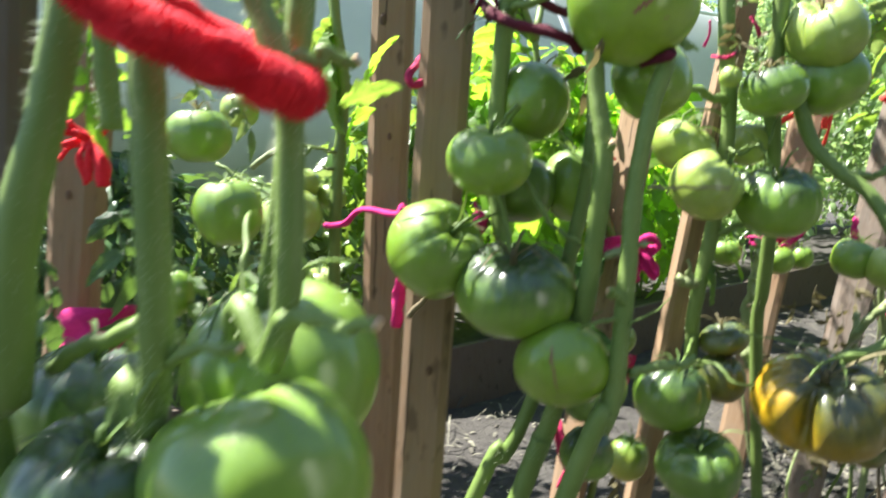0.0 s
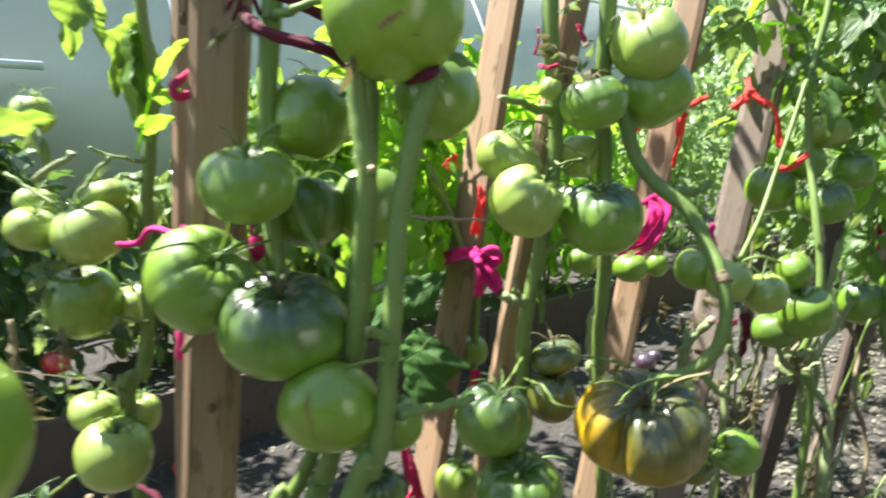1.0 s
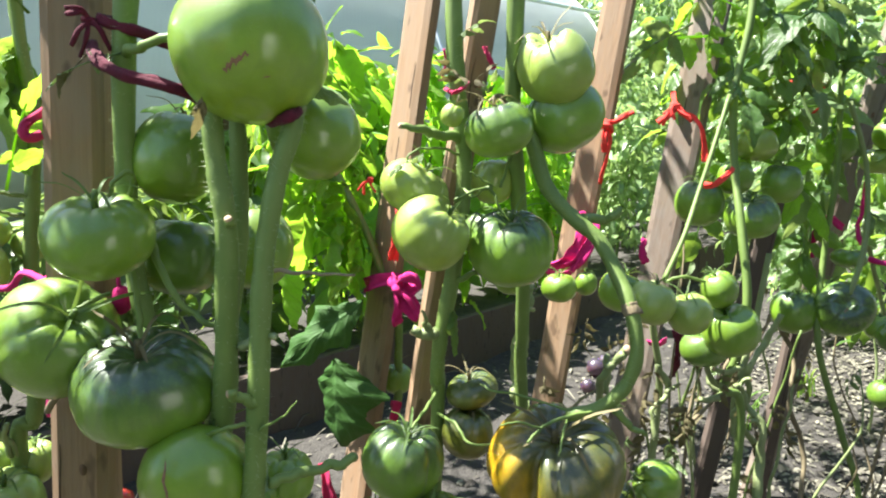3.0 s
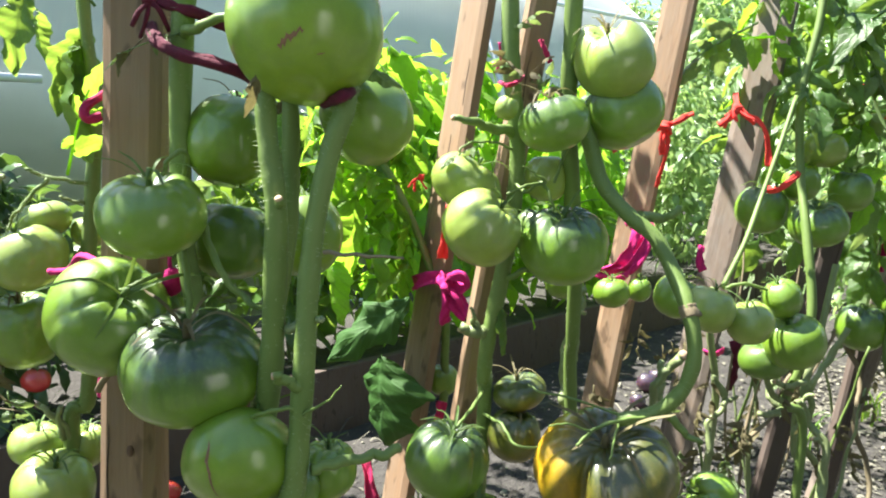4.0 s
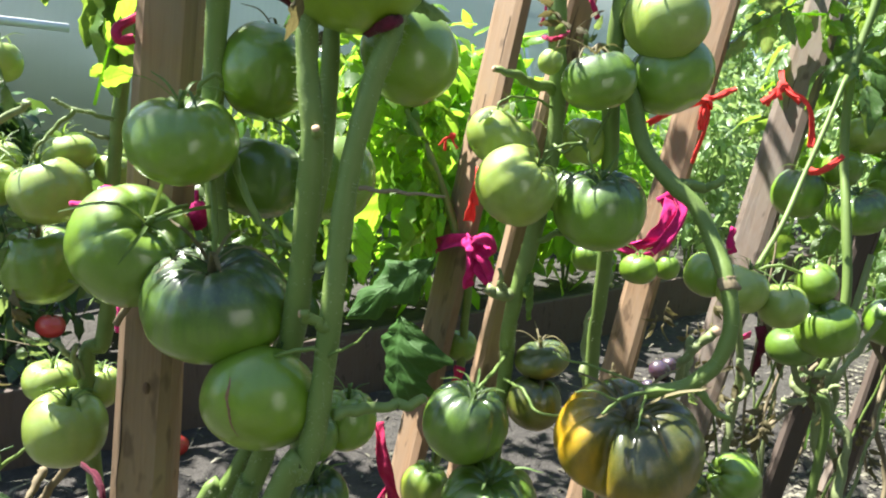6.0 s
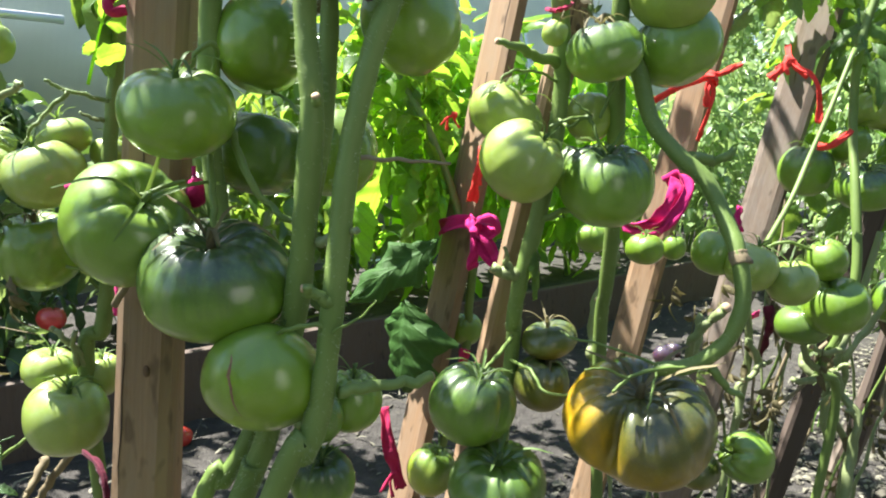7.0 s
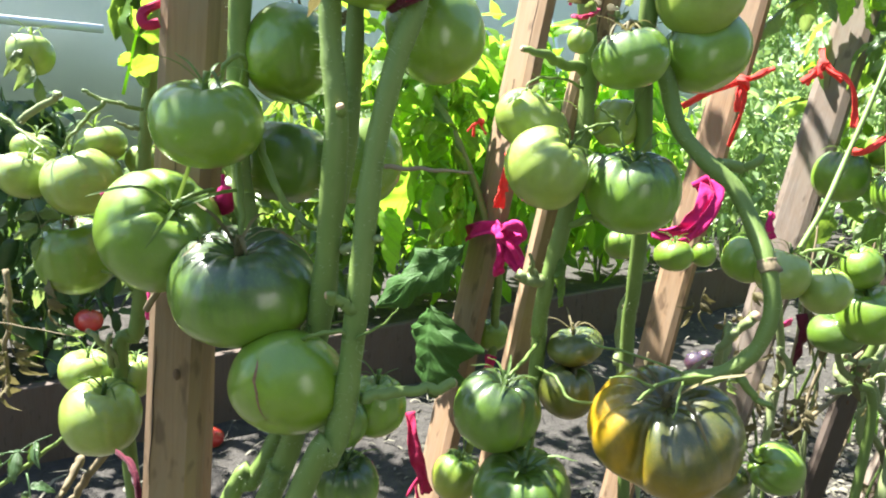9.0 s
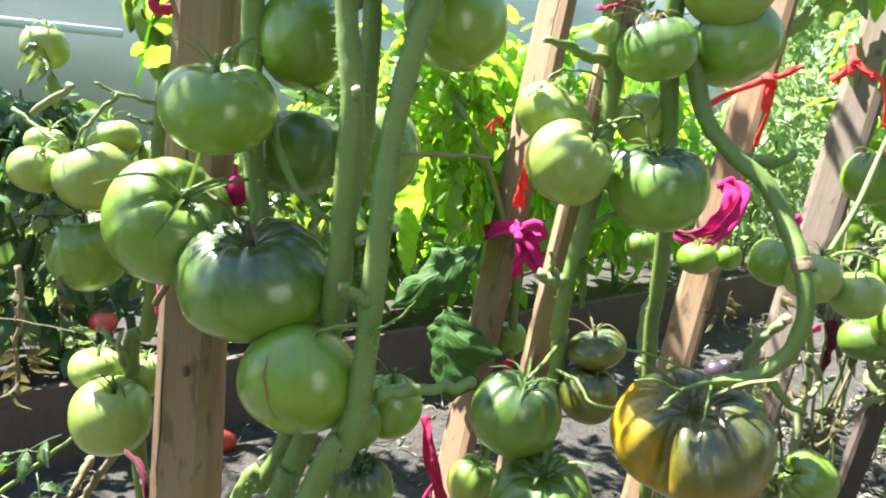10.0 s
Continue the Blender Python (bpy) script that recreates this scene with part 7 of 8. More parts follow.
# dried leaves hanging low
leaf(cluster_plant, (0.597, 1.086, 0.336), (-0.39, 0.26, -1), 0.051, LEAF_DULL, -18, 1, 1.2, 1)
leaf(middle_plant, (0.464, 0.990, 0.380), (-0.49, 0.27, -1), 0.051, LEAF_DRY, 19, 2, 1.2, 4)
leaf(middle_plant, (0.580, 0.958, 0.497), (0.39, 0.22, -1), 0.052, LEAF_DRY, -20, 1, 1.2, 1)
leaf(cluster_plant, (0.803, 1.077, 0.367), (0.03, 0.06, -1), 0.071, LEAF_DRY, -17, 2, 1.2, 1)
leaf(cluster_plant, (0.678, 1.064, 0.517), (-0.3, -0.28, -1), 0.048, LEAF_DRY, -2, 2, 1.2, 2)
leaf(cluster_plant, (0.540, 1.008, 0.386), (0.6, 0.18, -1), 0.066, LEAF_DULL, 31, 1, 1.2, 5)
leaf(cluster_plant, (0.513, 0.965, 0.368), (-0.06, 0.07, -1), 0.057, LEAF_DRY, 43, 1, 1.2, 3)
leaf(cluster_plant, (0.599, 0.988, 0.420), (-0.42, -0.23, -1), 0.064, LEAF_DRY, -60, 1, 1.2, 2)
leaf(middle_plant, (0.726, 1.009, 0.532), (-0.45, -0.38, -1), 0.054, LEAF_DRY, 16, 1, 1.2, 5)
leaf(middle_plant, (0.753, 1.062, 0.454), (0.35, -0.31, -1), 0.075, LEAF_DRY, -28, 1, 1.2, 1)
leaf(cluster_plant, (0.463, 1.092, 0.440), (-0.26, -0.27, -1), 0.070, LEAF_DRY, 55, 1, 1.2, 0)
leaf(cluster_plant, (0.622, 1.110, 0.338), (0.27, -0.37, -1), 0.059, LEAF_DRY, -26, 2, 1.2, 4)
leaf(middle_plant, (0.640, 0.968, 0.571), (-0.15, -0.1, -1), 0.042, LEAF_DULL, -28, 1, 1.2, 2)
leaf(cluster_plant, (0.486, 0.945, 0.572), (-0.34, 0.21, -1), 0.046, LEAF_DRY, -8, 2, 1.2, 1)
leaf(cluster_plant, (0.532, 0.972, 0.467), (-0.18, -0.33, -1), 0.041, LEAF_DULL, 44, 2, 1.2, 4)
leaf(middle_plant, (0.682, 1.072, 0.395), (0.29, -0.1, -1), 0.064, LEAF_DRY, -17, 1, 1.2, 2)
leaf(cluster_plant, (0.512, 0.983, 0.456), (0.11, -0.48, -1), 0.053, LEAF_DRY, 37, 1, 1.2, 2)
leaf(middle_plant, (0.669, 0.937, 0.493), (-0.26, -0.46, -1), 0.046, LEAF_DRY, 23, 2, 1.2, 1)
leaf(cluster_plant, (0.563, 0.933, 0.470), (-0.58, -0.06, -1), 0.052, LEAF_DRY, 24, 2, 1.2, 5)
leaf(cluster_plant, (0.580, 1.062, 0.468), (0.11, 0.17, -1), 0.053, LEAF_DRY, -37, 1, 1.2, 1)
leaf(middle_plant, (0.537, 0.977, 0.538), (0.03, -0.18, -1), 0.045, LEAF_DRY, 30, 1, 1.2, 0)
leaf(cluster_plant, (0.437, 0.983, 0.475), (0.18, 0.16, -1), 0.049, LEAF_DRY, -44, 1, 1.2, 2)
leaf(cluster_plant, (0.502, 1.043, 0.534), (0.27, -0.03, -1), 0.043, LEAF_DRY, 26, 2, 1.2, 5)
leaf(middle_plant, (0.541, 1.029, 0.519), (0.11, -0.22, -1), 0.068, LEAF_DRY, 27, 1, 1.2, 2)
leaf(middle_plant, (0.494, 1.045, 0.337), (-0.27, -0.35, -1), 0.059, LEAF_DRY, 52, 2, 1.2, 0)
leaf(cluster_plant, (0.723, 1.008, 0.472), (0.29, -0.01, -1), 0.051, LEAF_DRY, 58, 2, 1.2, 2)
leaf(cluster_plant, (0.724, 1.102, 0.510), (-0.54, -0.46, -1), 0.049, LEAF_DRY, 7, 2, 1.2, 4)
leaf(cluster_plant, (0.708, 1.087, 0.554), (0.43, -0.34, -1), 0.061, LEAF_DRY, -22, 2, 1.2, 1)
leaf(cluster_plant, (0.690, 0.992, 0.485), (0.37, 0.01, -1), 0.052, LEAF_DULL, -30, 1, 1.2, 4)
leaf(cluster_plant, (0.511, 1.106, 0.343), (-0.28, 0.12, -1), 0.050, LEAF_DRY, 5, 2, 1.2, 0)
leaf(middle_plant, (0.640, 0.978, 0.418), (-0.55, -0.43, -1), 0.042, LEAF_DRY, 35, 2, 1.2, 0)
leaf(cluster_plant, (0.628, 1.109, 0.327), (0.21, 0.07, -1), 0.040, LEAF_DRY, 30, 2, 1.2, 3)
leaf(cluster_plant, (0.562, 0.982, 0.573), (-0.58, -0.28, -1), 0.055, LEAF_DRY, 59, 1, 1.2, 5)
leaf(cluster_plant, (0.651, 1.062, 0.339), (0.44, 0.2, -1), 0.055, LEAF_DULL, -51, 2, 1.2, 4)

# added leaf clusters, higher than the camera looks, placed to shade what lies below
def leafy_top(owner, foot, head, spread, count, size, seed):
    """An added sun blocker: a stem going on upwards, with leaves on short shoots round its head."""
    r = random.Random(seed)
    foot, head = np.array(foot, float), np.array(head, float)
    stem(owner, "main_stem", [foot, (foot + head) / 2 + (0.01, -0.01, 0), head], 0.006, 0.003, STEM)
    for _ in range(count):
        base = head - (0, 0, r.uniform(0.0, 0.10))
        a = r.random() * 6.28
        end = base + (math.cos(a) * spread[0] * r.random(), math.sin(a) * spread[1] * r.random(), r.uniform(0.01, 0.06))
        stem(owner, "side_shoot", [base, end], 0.0025, 0.0018, STEM, steps=3)
        leaf(owner, end, (math.cos(a), math.sin(a), r.uniform(-0.4, 0.2)), size * r.uniform(0.75, 1.25), r.choice((LEAF, LEAF_DARK)), r.uniform(-35, 35), 3, 0.6, r.randrange(6))


leafy_top(near_plant, (-0.158, 0.360, 0.854), (-0.510, 0.380, 1.220), (0.08, 0.09), 20, 0.11, 7)
leafy_top(near_plant, (-0.158, 0.360, 0.854), (-0.425, 0.372, 1.220), (0.03, 0.04), 9, 0.07, 10)
# single unseen leaf, added to keep sun off part of the near tomato
leaflet(near_plant, (-0.222, 0.282, 0.885), (1, 0, 0.02), 0.044, LEAF, 0, 0.5, 0.1, 41, 0.1)
leafy_top(main_plant, (0.063, 0.580, 0.936), (-0.222, 0.613, 1.220), (0.015, 0.015), 7, 0.038, 19)
leafy_top(rear_plant, (-0.142, 0.850, 0.984), (-1.380, 1.750, 1.400), (0.22, 0.16), 22, 0.2, 20)
leafy_top(near_plant, (-0.158, 0.360, 0.854), (-0.580, 0.675, 1.200), (0.08, 0.05), 12, 0.10, 17)
leafy_top(main_plant, (0.063, 0.580, 0.936), (0.000, 0.590, 1.220), (0.06, 0.06), 4, 0.09, 1)
leafy_top(main_plant, (0.063, 0.580, 0.936), (-0.185, 0.655, 1.220), (0.045, 0.05), 8, 0.085, 9)
leafy_top(cluster_plant, (0.770, 1.080, 1.090), (0.570, 1.240, 1.400), (0.22, 0.16), 2, 0.12, 2)
leafy_top(end_plant, (1.085, 1.300, 1.099), (0.930, 1.500, 1.450), (0.26, 0.20), 4, 0.14, 3)
leafy_top(leafy_plant, (0.114, 1.040, 0.919), (0.200, 1.400, 1.400), (0.20, 0.10), 22, 0.14, 11)
leafy_top(end_plant, (1.085, 1.300, 1.099), (0.480, 2.050, 1.520), (0.34, 0.26), 22, 0.2, 18)
leafy_top(leafy_plant, (0.114, 1.040, 0.919), (-0.040, 0.965, 1.240), (0.05, 0.03), 7, 0.07, 12)
leafy_top(leafy_plant, (0.114, 1.040, 0.919), (-0.150, 0.990, 1.240), (0.05, 0.02), 6, 0.07, 13)
leafy_top(middle_plant, (0.330, 0.820, 0.980), (0.045, 0.860, 1.240), (0.035, 0.04), 3, 0.08, 14)
leafy_top(rear_plant, (-0.142, 0.850, 0.984), (-0.125, 0.870, 1.240), (0.04, 0.04), 6, 0.09, 15)
leafy_top(leafy_plant, (0.114, 1.040, 0.919), (0.000, 1.700, 1.420), (0.28, 0.18), 24, 0.19, 4)
leafy_top(leafy_plant, (0.114, 1.040, 0.919), (-0.330, 1.740, 1.420), (0.28, 0.18), 26, 0.19, 5)
leafy_top(rear_plant, (-0.142, 0.850, 0.984), (-0.660, 1.660, 1.420), (0.28, 0.20), 26, 0.19, 6)
leafy_top(rear_plant, (-0.142, 0.850, 0.984), (-0.980, 1.740, 1.400), (0.26, 0.20), 22, 0.19, 8)


# ---- ties ----

wool_tie = tie("thick fuzzy red wool yarn tied round near stems")
cord(wool_tie, "strand", [(-0.113, 0.250, 0.826), (-0.103, 0.250, 0.814), (-0.086, 0.247, 0.803), (-0.070, 0.247, 0.796), (-0.053, 0.250, 0.788), (-0.040, 0.254, 0.782), (-0.037, 0.270, 0.781), (-0.041, 0.290, 0.786), (-0.052, 0.310, 0.794)], 0.0086, RED, 0.8, 5000, thin=1)
cord(wool_tie, "strand", [(-0.050, 0.310, 0.791), (-0.073, 0.315, 0.804), (-0.097, 0.315, 0.819), (-0.114, 0.310, 0.831)], 0.0063, RED, 0.7, 1500, thin=1)

maroon_tie = tie("dark maroon wool cord tying stems to a stake")
cord(maroon_tie, "strand", [(-0.008, 0.690, 0.904), (-0.016, 0.670, 0.859), (-0.022, 0.630, 0.838), (-0.028, 0.605, 0.825), (-0.025, 0.600, 0.816), (-0.017, 0.605, 0.818)], 0.0033, CRIMSON, 0.9, 0, thin=1)
cord(maroon_tie, "strand", [(0.034, 0.575, 0.876), (0.044, 0.558, 0.863), (0.063, 0.548, 0.853), (0.085, 0.545, 0.847), (0.100, 0.548, 0.842), (0.109, 0.560, 0.835)], 0.0042, MAROON, 0.9, 0, thin=1)
cord(maroon_tie, "strand", [(0.040, 0.575, 0.891), (0.058, 0.570, 0.885), (0.073, 0.575, 0.880), (0.086, 0.580, 0.874), (0.103, 0.590, 0.869)], 0.0039, MAROON, 0.9, 0, thin=1)
cord(maroon_tie, "strand", [(0.152, 0.540, 0.822), (0.165, 0.520, 0.824), (0.170, 0.525, 0.827), (0.171, 0.545, 0.831)], 0.0036, MAROON, 0.9, 0, thin=1)
tuft(maroon_tie, (0.036, 0.570, 0.890), MAROON, 0.0155, 3, 5)

bobble_tie = tie("bright magenta cord end hanging beside a stake")
cord(bobble_tie, "strand", [(0.027, 0.600, 0.716), (0.028, 0.597, 0.710), (0.030, 0.595, 0.706)], 0.0014, PINK, 1, 0, thin=1)
bead(bobble_tie, "bobble", (0.0305, 0.594, 0.699), 0.0075, PINK)

wire_tie = tie("magenta cord looped from a stake to a stem")
cord(wire_tie, "strand", [(-0.134, 0.730, 0.684), (-0.111, 0.720, 0.687), (-0.089, 0.700, 0.703), (-0.050, 0.660, 0.701), (-0.041, 0.645, 0.710)], 0.0029, PINK, 1, 0, thin=1)
cord(wire_tie, "strand", [(-0.041, 0.645, 0.710), (-0.040, 0.640, 0.671), (-0.046, 0.640, 0.628), (-0.050, 0.640, 0.595)], 0.0043, PINK, 0.5, 0, thin=1)

bow_tie = tie("magenta cloth bow tied round a leaning stake")
ribbon(bow_tie, "loop", [(0.234, 0.920, 0.634), (0.244, 0.903, 0.646), (0.256, 0.897, 0.646), (0.262, 0.899, 0.634), (0.254, 0.904, 0.628), (0.238, 0.915, 0.630)], 0.018, PINK, (0.5, 0.5, 0.6))
ribbon(bow_tie, "loop", [(0.236, 0.920, 0.630), (0.249, 0.902, 0.622), (0.260, 0.897, 0.604), (0.260, 0.899, 0.596), (0.250, 0.902, 0.602), (0.240, 0.912, 0.618)], 0.019, PINK, (0.8, 0.4, 0.3))
ribbon(bow_tie, "tail", [(0.236, 0.918, 0.630), (0.238, 0.906, 0.612), (0.234, 0.903, 0.594), (0.236, 0.905, 0.586)], 0.017, PINK, (1.0, 0.2, 0.0))
ribbon(bow_tie, "knot", [(0.227, 0.921, 0.640), (0.235, 0.906, 0.636), (0.243, 0.911, 0.628), (0.243, 0.922, 0.624)], 0.020, PINK)
ribbon(bow_tie, "band", [(0.258, 0.990, 0.628), (0.238, 0.944, 0.633), (0.221, 0.938, 0.636), (0.200, 0.960, 0.626), (0.195, 0.985, 0.618)], 0.022, PINK)

strip_tie = tie("red cloth strip knotted round a leaning stake")
ribbon(strip_tie, "strip", [(0.242, 0.952, 0.722), (0.240, 0.938, 0.704), (0.236, 0.932, 0.688), (0.233, 0.932, 0.672), (0.231, 0.935, 0.660)], 0.015, CLOTH_RED, (1.0, 0.3, 0.0), crumple=0.32)
ribbon(strip_tie, "strip", [(0.246, 0.958, 0.716), (0.238, 0.934, 0.700), (0.239, 0.930, 0.680)], 0.008, CLOTH_RED, (1.0, 0.0, 0.2))
tuft(strip_tie, (0.207, 0.950, 0.760), CLOTH_RED, 0.0141, 8, 3)

low_tie = tie("crimson wool wound low round a leaning stake")
cord(low_tie, "strand", [(0.231, 0.900, 0.489), (0.226, 0.900, 0.467), (0.219, 0.910, 0.442)], 0.0049, CRIMSON, 0.7, 0, thin=1)
ribbon(low_tie, "strip", [(0.133, 0.930, 0.400), (0.138, 0.918, 0.375), (0.143, 0.915, 0.350), (0.150, 0.918, 0.325), (0.157, 0.928, 0.293)], 0.018, CRIMSON, (1.0, 0.3, 0.1), crumple=0.5)
tuft(low_tie, (0.150, 0.920, 0.318), CRIMSON, 0.0200, 9, 3)

big_pink_tie = tie("folded magenta cloth strip tied behind green fruit")
ribbon(big_pink_tie, "fold", [(0.452, 1.100, 0.616), (0.470, 1.080, 0.616), (0.490, 1.070, 0.626), (0.506, 1.070, 0.645), (0.517, 1.075, 0.668), (0.522, 1.090, 0.684)], 0.026, PINK, (0.75, 0.2, -0.6), crumple=0.3)
ribbon(big_pink_tie, "fold", [(0.478, 1.078, 0.616), (0.501, 1.066, 0.622), (0.522, 1.066, 0.646), (0.535, 1.075, 0.674), (0.528, 1.092, 0.690), (0.510, 1.104, 0.680)], 0.022, PINK, (0.8, 0.1, -0.5), crumple=0.32)
ribbon(big_pink_tie, "fold", [(0.455, 1.090, 0.612), (0.476, 1.070, 0.606), (0.496, 1.064, 0.610), (0.512, 1.068, 0.628)], 0.014, PINK, (0.4, 0.3, -0.9))

red_knot_tie = tie("bright red cloth knotted on a leaning stake")
ribbon(red_knot_tie, "strip", [(0.489, 1.125, 0.790), (0.508, 1.095, 0.806), (0.533, 1.083, 0.818), (0.551, 1.080, 0.824)], 0.010, CLOTH_RED, (-0.3, 0.3, 1.0))
ribbon(red_knot_tie, "tail", [(0.545, 1.079, 0.826), (0.562, 1.076, 0.828), (0.580, 1.078, 0.837), (0.592, 1.080, 0.842)], 0.010, CLOTH_RED, (-0.3, 0.2, 1.0))
ribbon(red_knot_tie, "tail", [(0.551, 1.078, 0.826), (0.555, 1.073, 0.800), (0.549, 1.073, 0.770), (0.541, 1.078, 0.738)], 0.013, CLOTH_RED, (1.0, 0.2, 0.0), end=0.7)
ribbon(red_knot_tie, "tail", [(0.552, 1.080, 0.824), (0.546, 1.072, 0.806), (0.547, 1.074, 0.784)], 0.009, CLOTH_RED, (1.0, 0.0, 0.1))
ribbon(red_knot_tie, "knot", [(0.543, 1.082, 0.828), (0.549, 1.068, 0.825), (0.556, 1.070, 0.819), (0.558, 1.080, 0.815)], 0.013, CLOTH_RED)

red_cord_tie = tie("red wool looped from a stake to a pale stem")
ribbon(red_cord_tie, "strand", [(0.661, 1.105, 0.872), (0.656, 1.082, 0.852), (0.664, 1.070, 0.838), (0.678, 1.068, 0.832), (0.686, 1.060, 0.815), (0.690, 1.058, 0.790), (0.688, 1.050, 0.768)], 0.010, CLOTH_RED, (0.5, 0.3, 0.8))
ribbon(red_cord_tie, "strand", [(0.657, 1.078, 0.846), (0.640, 1.074, 0.834), (0.628, 1.080, 0.826)], 0.011, CLOTH_RED, (0.2, 0.3, 1.0))
cord(red_cord_tie, "strand", [(0.660, 1.000, 0.739), (0.673, 0.990, 0.739), (0.696, 1.000, 0.750), (0.716, 1.020, 0.758)], 0.0038, CLOTH_RED, 0.7, 0, thin=1)
tuft(red_cord_tie, (0.655, 1.080, 0.849), CLOTH_RED, 0.0244, 12, 4)

far_red_tie = tie("red wool knot among hanging leaves")
cord(far_red_tie, "strand", [(0.857, 1.200, 0.891), (0.876, 1.190, 0.889), (0.917, 1.190, 0.886), (0.966, 1.200, 0.882)], 0.0040, CLOTH_RED, 1, 0, thin=1)
tuft(far_red_tie, (0.865, 1.180, 0.890), CLOTH_RED, 0.0198, 13, 3)
tuft(far_red_tie, (0.971, 1.200, 0.845), CLOTH_RED, 0.0201, 14, 2)

far_pink_tie = tie("magenta cloth strip tied to a weathered stake")
ribbon(far_pink_tie, "strip", [(1.078, 1.380, 0.555), (1.077, 1.370, 0.603), (1.103, 1.370, 0.638), (1.138, 1.370, 0.615)], 0.020, PINK, (0.9, 0.2, 0.3))
ribbon(far_pink_tie, "strip", [(1.165, 1.350, 0.709), (1.164, 1.350, 0.658), (1.161, 1.360, 0.617), (1.172, 1.360, 0.583)], 0.020, PINK, (1.0, 0.2, 0.0))
ribbon(far_pink_tie, "strip", [(1.165, 1.330, 0.559), (1.196, 1.320, 0.550), (1.249, 1.330, 0.543)], 0.014, PINK)

top_pink_tie = tie("magenta yarn wound round a tall green stem")
cord(top_pink_tie, "strand", [(0.289, 0.800, 0.859), (0.293, 0.772, 0.854), (0.303, 0.775, 0.857), (0.312, 0.800, 0.865)], 0.0020, CRIMSON, 1, 0, thin=1)
cord(top_pink_tie, "strand", [(0.289, 0.830, 0.874), (0.292, 0.822, 0.886), (0.290, 0.815, 0.900)], 0.0017, PINK, 1, 0, thin=0.7)
ribbon(top_pink_tie, "strip", [(0.330, 0.800, 0.900), (0.334, 0.795, 0.888), (0.339, 0.798, 0.878)], 0.008, CRIMSON, (1.0, 0.2, 0.0))
for i, (dx, dz) in enumerate(((-0.5, 0.6), (0.4, 0.8), (0.7, -0.2), (-0.3, -0.7), (0.1, 0.2))):     # dried flowers
    leaf(middle_plant, (0.308 + 0.004 * i, 0.772, 0.862 - 0.003 * i), (dx, -0.5, dz), 0.032, LEAF_DRY if i % 2 else LEAF_DULL, 40 * i, 1, 1.2, i)
tuft(top_pink_tie, (0.297, 0.768, 0.855), CRIMSON, 0.006, 31, 2)

shade_tie = tie("dull magenta cloth on a dark stake")
cord(shade_tie, "strip", [(0.637, 1.140, 0.644), (0.630, 1.130, 0.624), (0.635, 1.130, 0.606)], 0.0047, PINK, 0.5, 0, thin=1)
cord(shade_tie, "strip", [(0.591, 1.000, 0.517), (0.598, 0.980, 0.520), (0.617, 1.000, 0.520)], 0.0036, PINK, 0.6, 0, thin=1)
ribbon(shade_tie, "strip", [(0.678, 1.100, 0.505), (0.683, 1.095, 0.480), (0.679, 1.098, 0.455), (0.672, 1.100, 0.425)], 0.022, MAROON, (1.0, 0.2, 0.0), crumple=0.3)

cloth_tie = tie("broad magenta cloth wrapped round a stake")
ribbon(cloth_tie, "wrap", [(-0.352, 0.600, 0.600), (-0.345, 0.576, 0.604), (-0.322, 0.560, 0.612), (-0.300, 0.556, 0.617), (-0.282, 0.565, 0.615), (-0.277, 0.590, 0.610)], 0.044, PINK, (0.0, 0.2, 1.0), crumple=0.16)
ribbon(cloth_tie, "wrap", [(-0.350, 0.590, 0.588), (-0.330, 0.560, 0.590), (-0.302, 0.553, 0.596), (-0.280, 0.572, 0.600)], 0.024, PINK, (0.0, 0.2, 1.0), crumple=0.2)

knot_tie = tie("red wool knot frayed on a stake")
tuft(knot_tie, (-0.290, 0.570, 0.771), RED, 0.0281, 21, 8)
cord(knot_tie, "tail", [(-0.289, 0.570, 0.773), (-0.278, 0.560, 0.755), (-0.278, 0.560, 0.736)], 0.0056, RED, 1, 0, thin=1)

foot_tie = tie("maroon cord wound round the foot of a stake")
cord(foot_tie, "strand", [(-0.130, 0.720, 0.437), (-0.107, 0.700, 0.436), (-0.096, 0.690, 0.426), (-0.092, 0.685, 0.407)], 0.0032, MAROON, 0.6, 0, thin=1)


# ---- on the ground ----
rg = random.Random(5)
for x, y, d in ((-0.39, 1.585, 0.06),):
    lying = thing("fallen_tomato", "ripe red tomato lying on the soil", "tomato", (x, y, 0.0), "fallen tomatoes")
    tomato(lying, (x, y, d * 0.42 + soil_height(x, y)), d, 0.85, (0.3, 0.4, 0.6), 4, 0.02, SKIN_RED, "ripe red tomato", sepal=0)
for x, y, d in ((0.93, 2.27, 0.07), (0.99, 2.36, 0.06), (0.86, 2.14, 0.05)):
    lying = thing("fallen_tomato", "small dark purple tomato lying on the soil", "tomato", (x, y, 0.0), "fallen tomatoes")
    tomato(lying, (x, y, d * 0.42 + soil_height(x, y)), d, 0.9, (0.3, 0.4, 0.6), 4, 0.02, SKIN_PURPLE, "dark purple tomato", sepal=0)


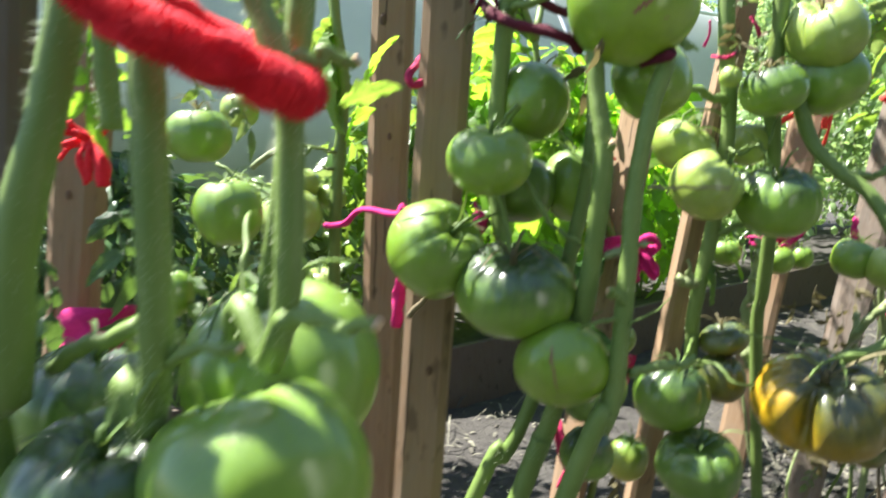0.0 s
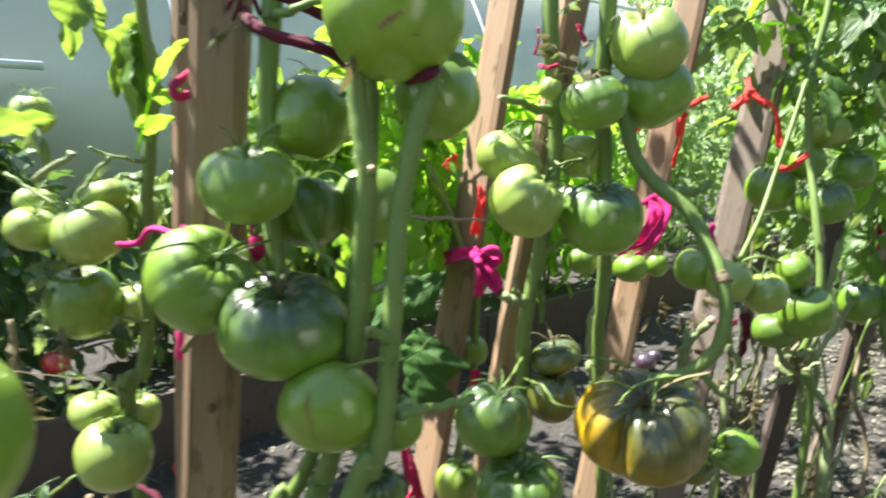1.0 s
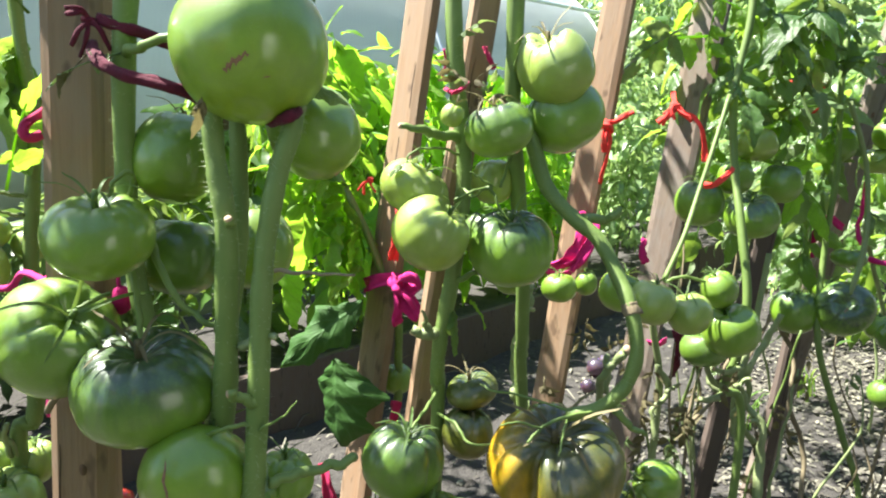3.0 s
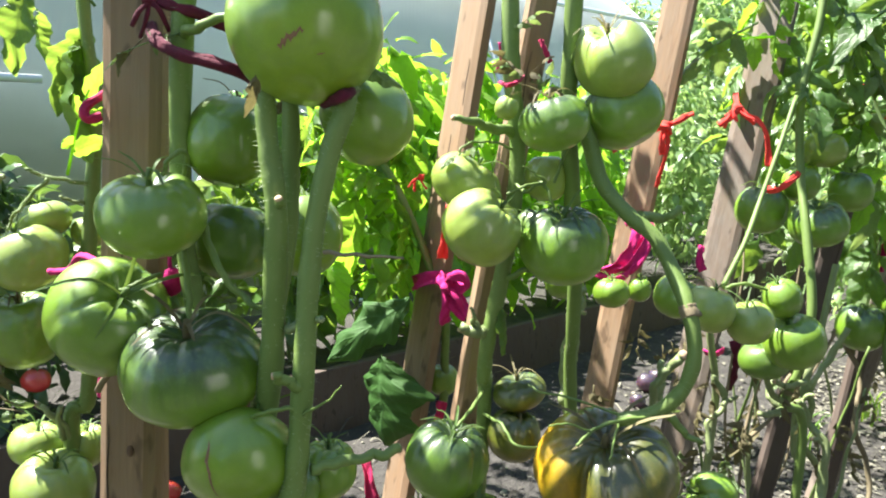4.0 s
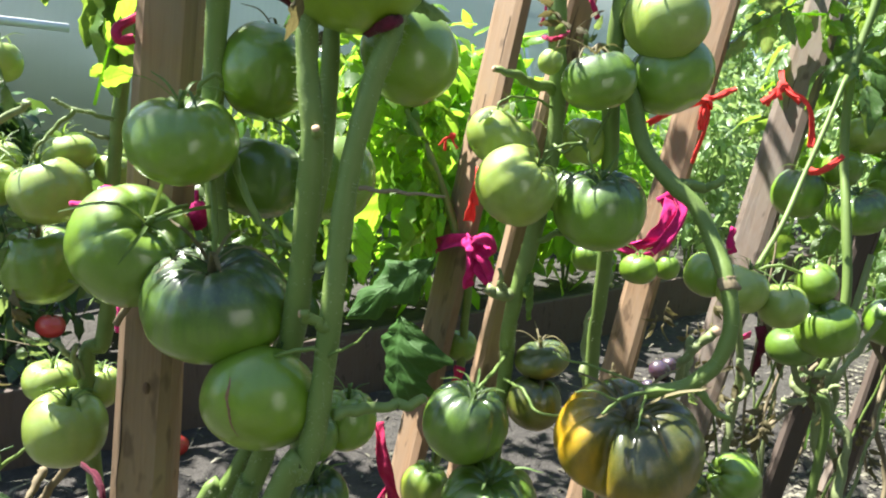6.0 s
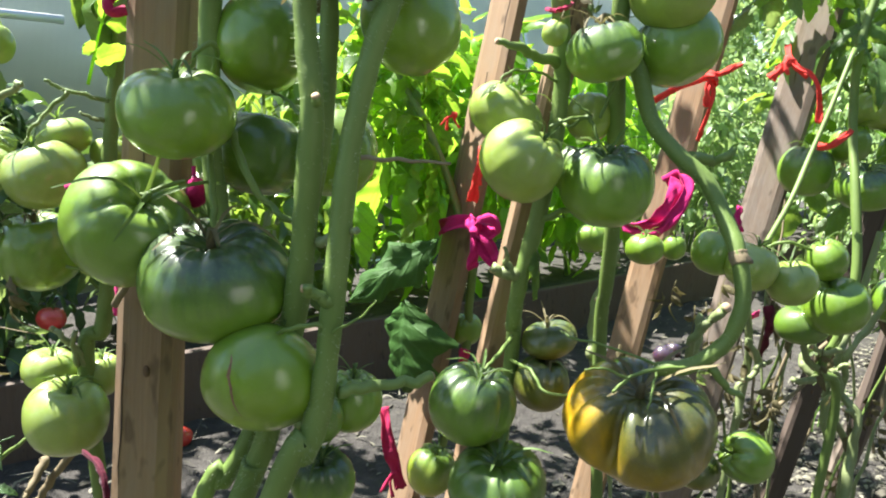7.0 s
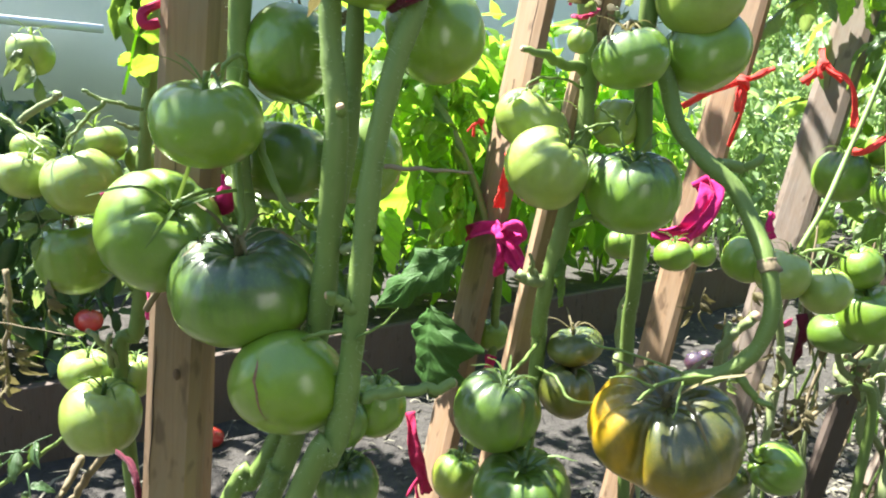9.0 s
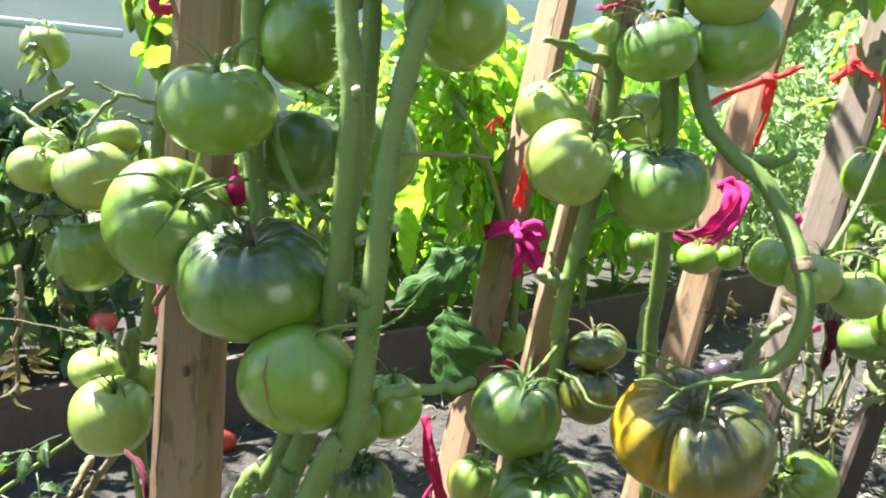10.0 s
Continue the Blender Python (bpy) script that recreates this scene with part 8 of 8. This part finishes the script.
def chips(count, u0, u1, v0, v1, long, wide, seed):
    """Loose straw and dry leaf crumbs, curled, lying on the soil."""
    r = random.Random(seed)
    vs, fs = [], []
    for _ in range(count):
        p = spot(r.uniform(u0, u1), r.uniform(v0, v1))
        if noise.noise((p.x * 4, p.y * 4, seed)) < r.uniform(-0.7, 0.3):
            continue
        a, ln, w = r.random() * 6.28, long * r.uniform(0.3, 1.2), wide * r.uniform(0.4, 1.3)
        z = soil_height(p.x, p.y) + 0.003
        d, s = Vector((math.cos(a), math.sin(a), r.uniform(-0.15, 0.3))), Vector((-math.sin(a), math.cos(a), r.uniform(-0.6, 0.6)))
        k0 = len(vs)
        c = Vector((p.x, p.y, z + ln * 0.12))
        for t in (-1, 0, 1):
            for q in (-1, 1):
                vs.append(c + d * ln * 0.5 * t + s * w * 0.5 * q * (1 if t == 0 else 0.55) + Vector((0, 0, 0.15 * ln * (1 - abs(t)))))
        fs += [(k0, k0 + 1, k0 + 3, k0 + 2), (k0 + 2, k0 + 3, k0 + 5, k0 + 4)]
    return vs, fs


thing("straw_litter", "dry straw and leaf crumbs scattered on soil", "litter", kind="stuff",
      data=mesh_of("straw_litter", *join(chips(3600, -0.8, 3.6, 0.0, 1.55, 0.024, 0.008, 1), chips(700, -0.8, 3.2, 0.2, 1.55, 0.12, 0.004, 2), chips(3000, 1.2, 1.9, -0.1, 0.85, 0.017, 0.008, 3), chips(7000, 1.9, 3.2, -0.1, 0.85, 0.019, 0.008, 5), chips(1500, 1.2, 3.2, -0.1, 0.85, 0.03, 0.016, 4)), STRAW, False))


def grass(x, y, count, height, seed, label="tuft of long green grass on the soil", lean=(0.0, 0.0)):
    """A tuft of arching blades."""
    r = random.Random(seed)
    ob = thing("grass_tuft", label, "grass", (x, y, 0.0), "grass tufts")
    pieces = []
    for _ in range(count):
        a, h = r.random() * 6.28, height * r.uniform(0.5, 1.1)
        d = Vector((math.cos(a) + lean[0], math.sin(a) + lean[1], 0)) * h * r.uniform(0.15, 0.55)
        side = Vector((-math.sin(a), math.cos(a), 0))
        b = Vector((x + r.gauss(0, 0.02), y + r.gauss(0, 0.02), 0.0))
        vs, fs = [], []
        for i in range(8):
            t = i / 7
            c = b + d * t * t + Vector((0, 0, h * (t - 0.3 * t ** 3)))
            w = 0.0042 * (1 - t) ** 0.7 + 0.0003
            vs += [c - side * w, c + Vector((0, 0, -w * 0.5)), c + side * w]
            if i:
                q = i * 3
                fs += [(q - 3, q - 2, q + 1, q), (q - 2, q - 1, q + 2, q + 1)]
        pieces.append((vs, fs))
    part("grass_blade", mesh_of("grass_blade", *join(*pieces), GRASS), ob, kind="stuff")


for i, (x, y, n, h) in enumerate(((1.42, 1.38, 16, 0.42), (1.58, 1.55, 12, 0.35), (1.2, 1.8, 10, 0.2), (-0.72, 1.62, 18, 0.34), (-0.55, 1.75, 14, 0.3), (1.5, 2.0, 12, 0.2))):
    grass(x, y, n, h, 300 + i)
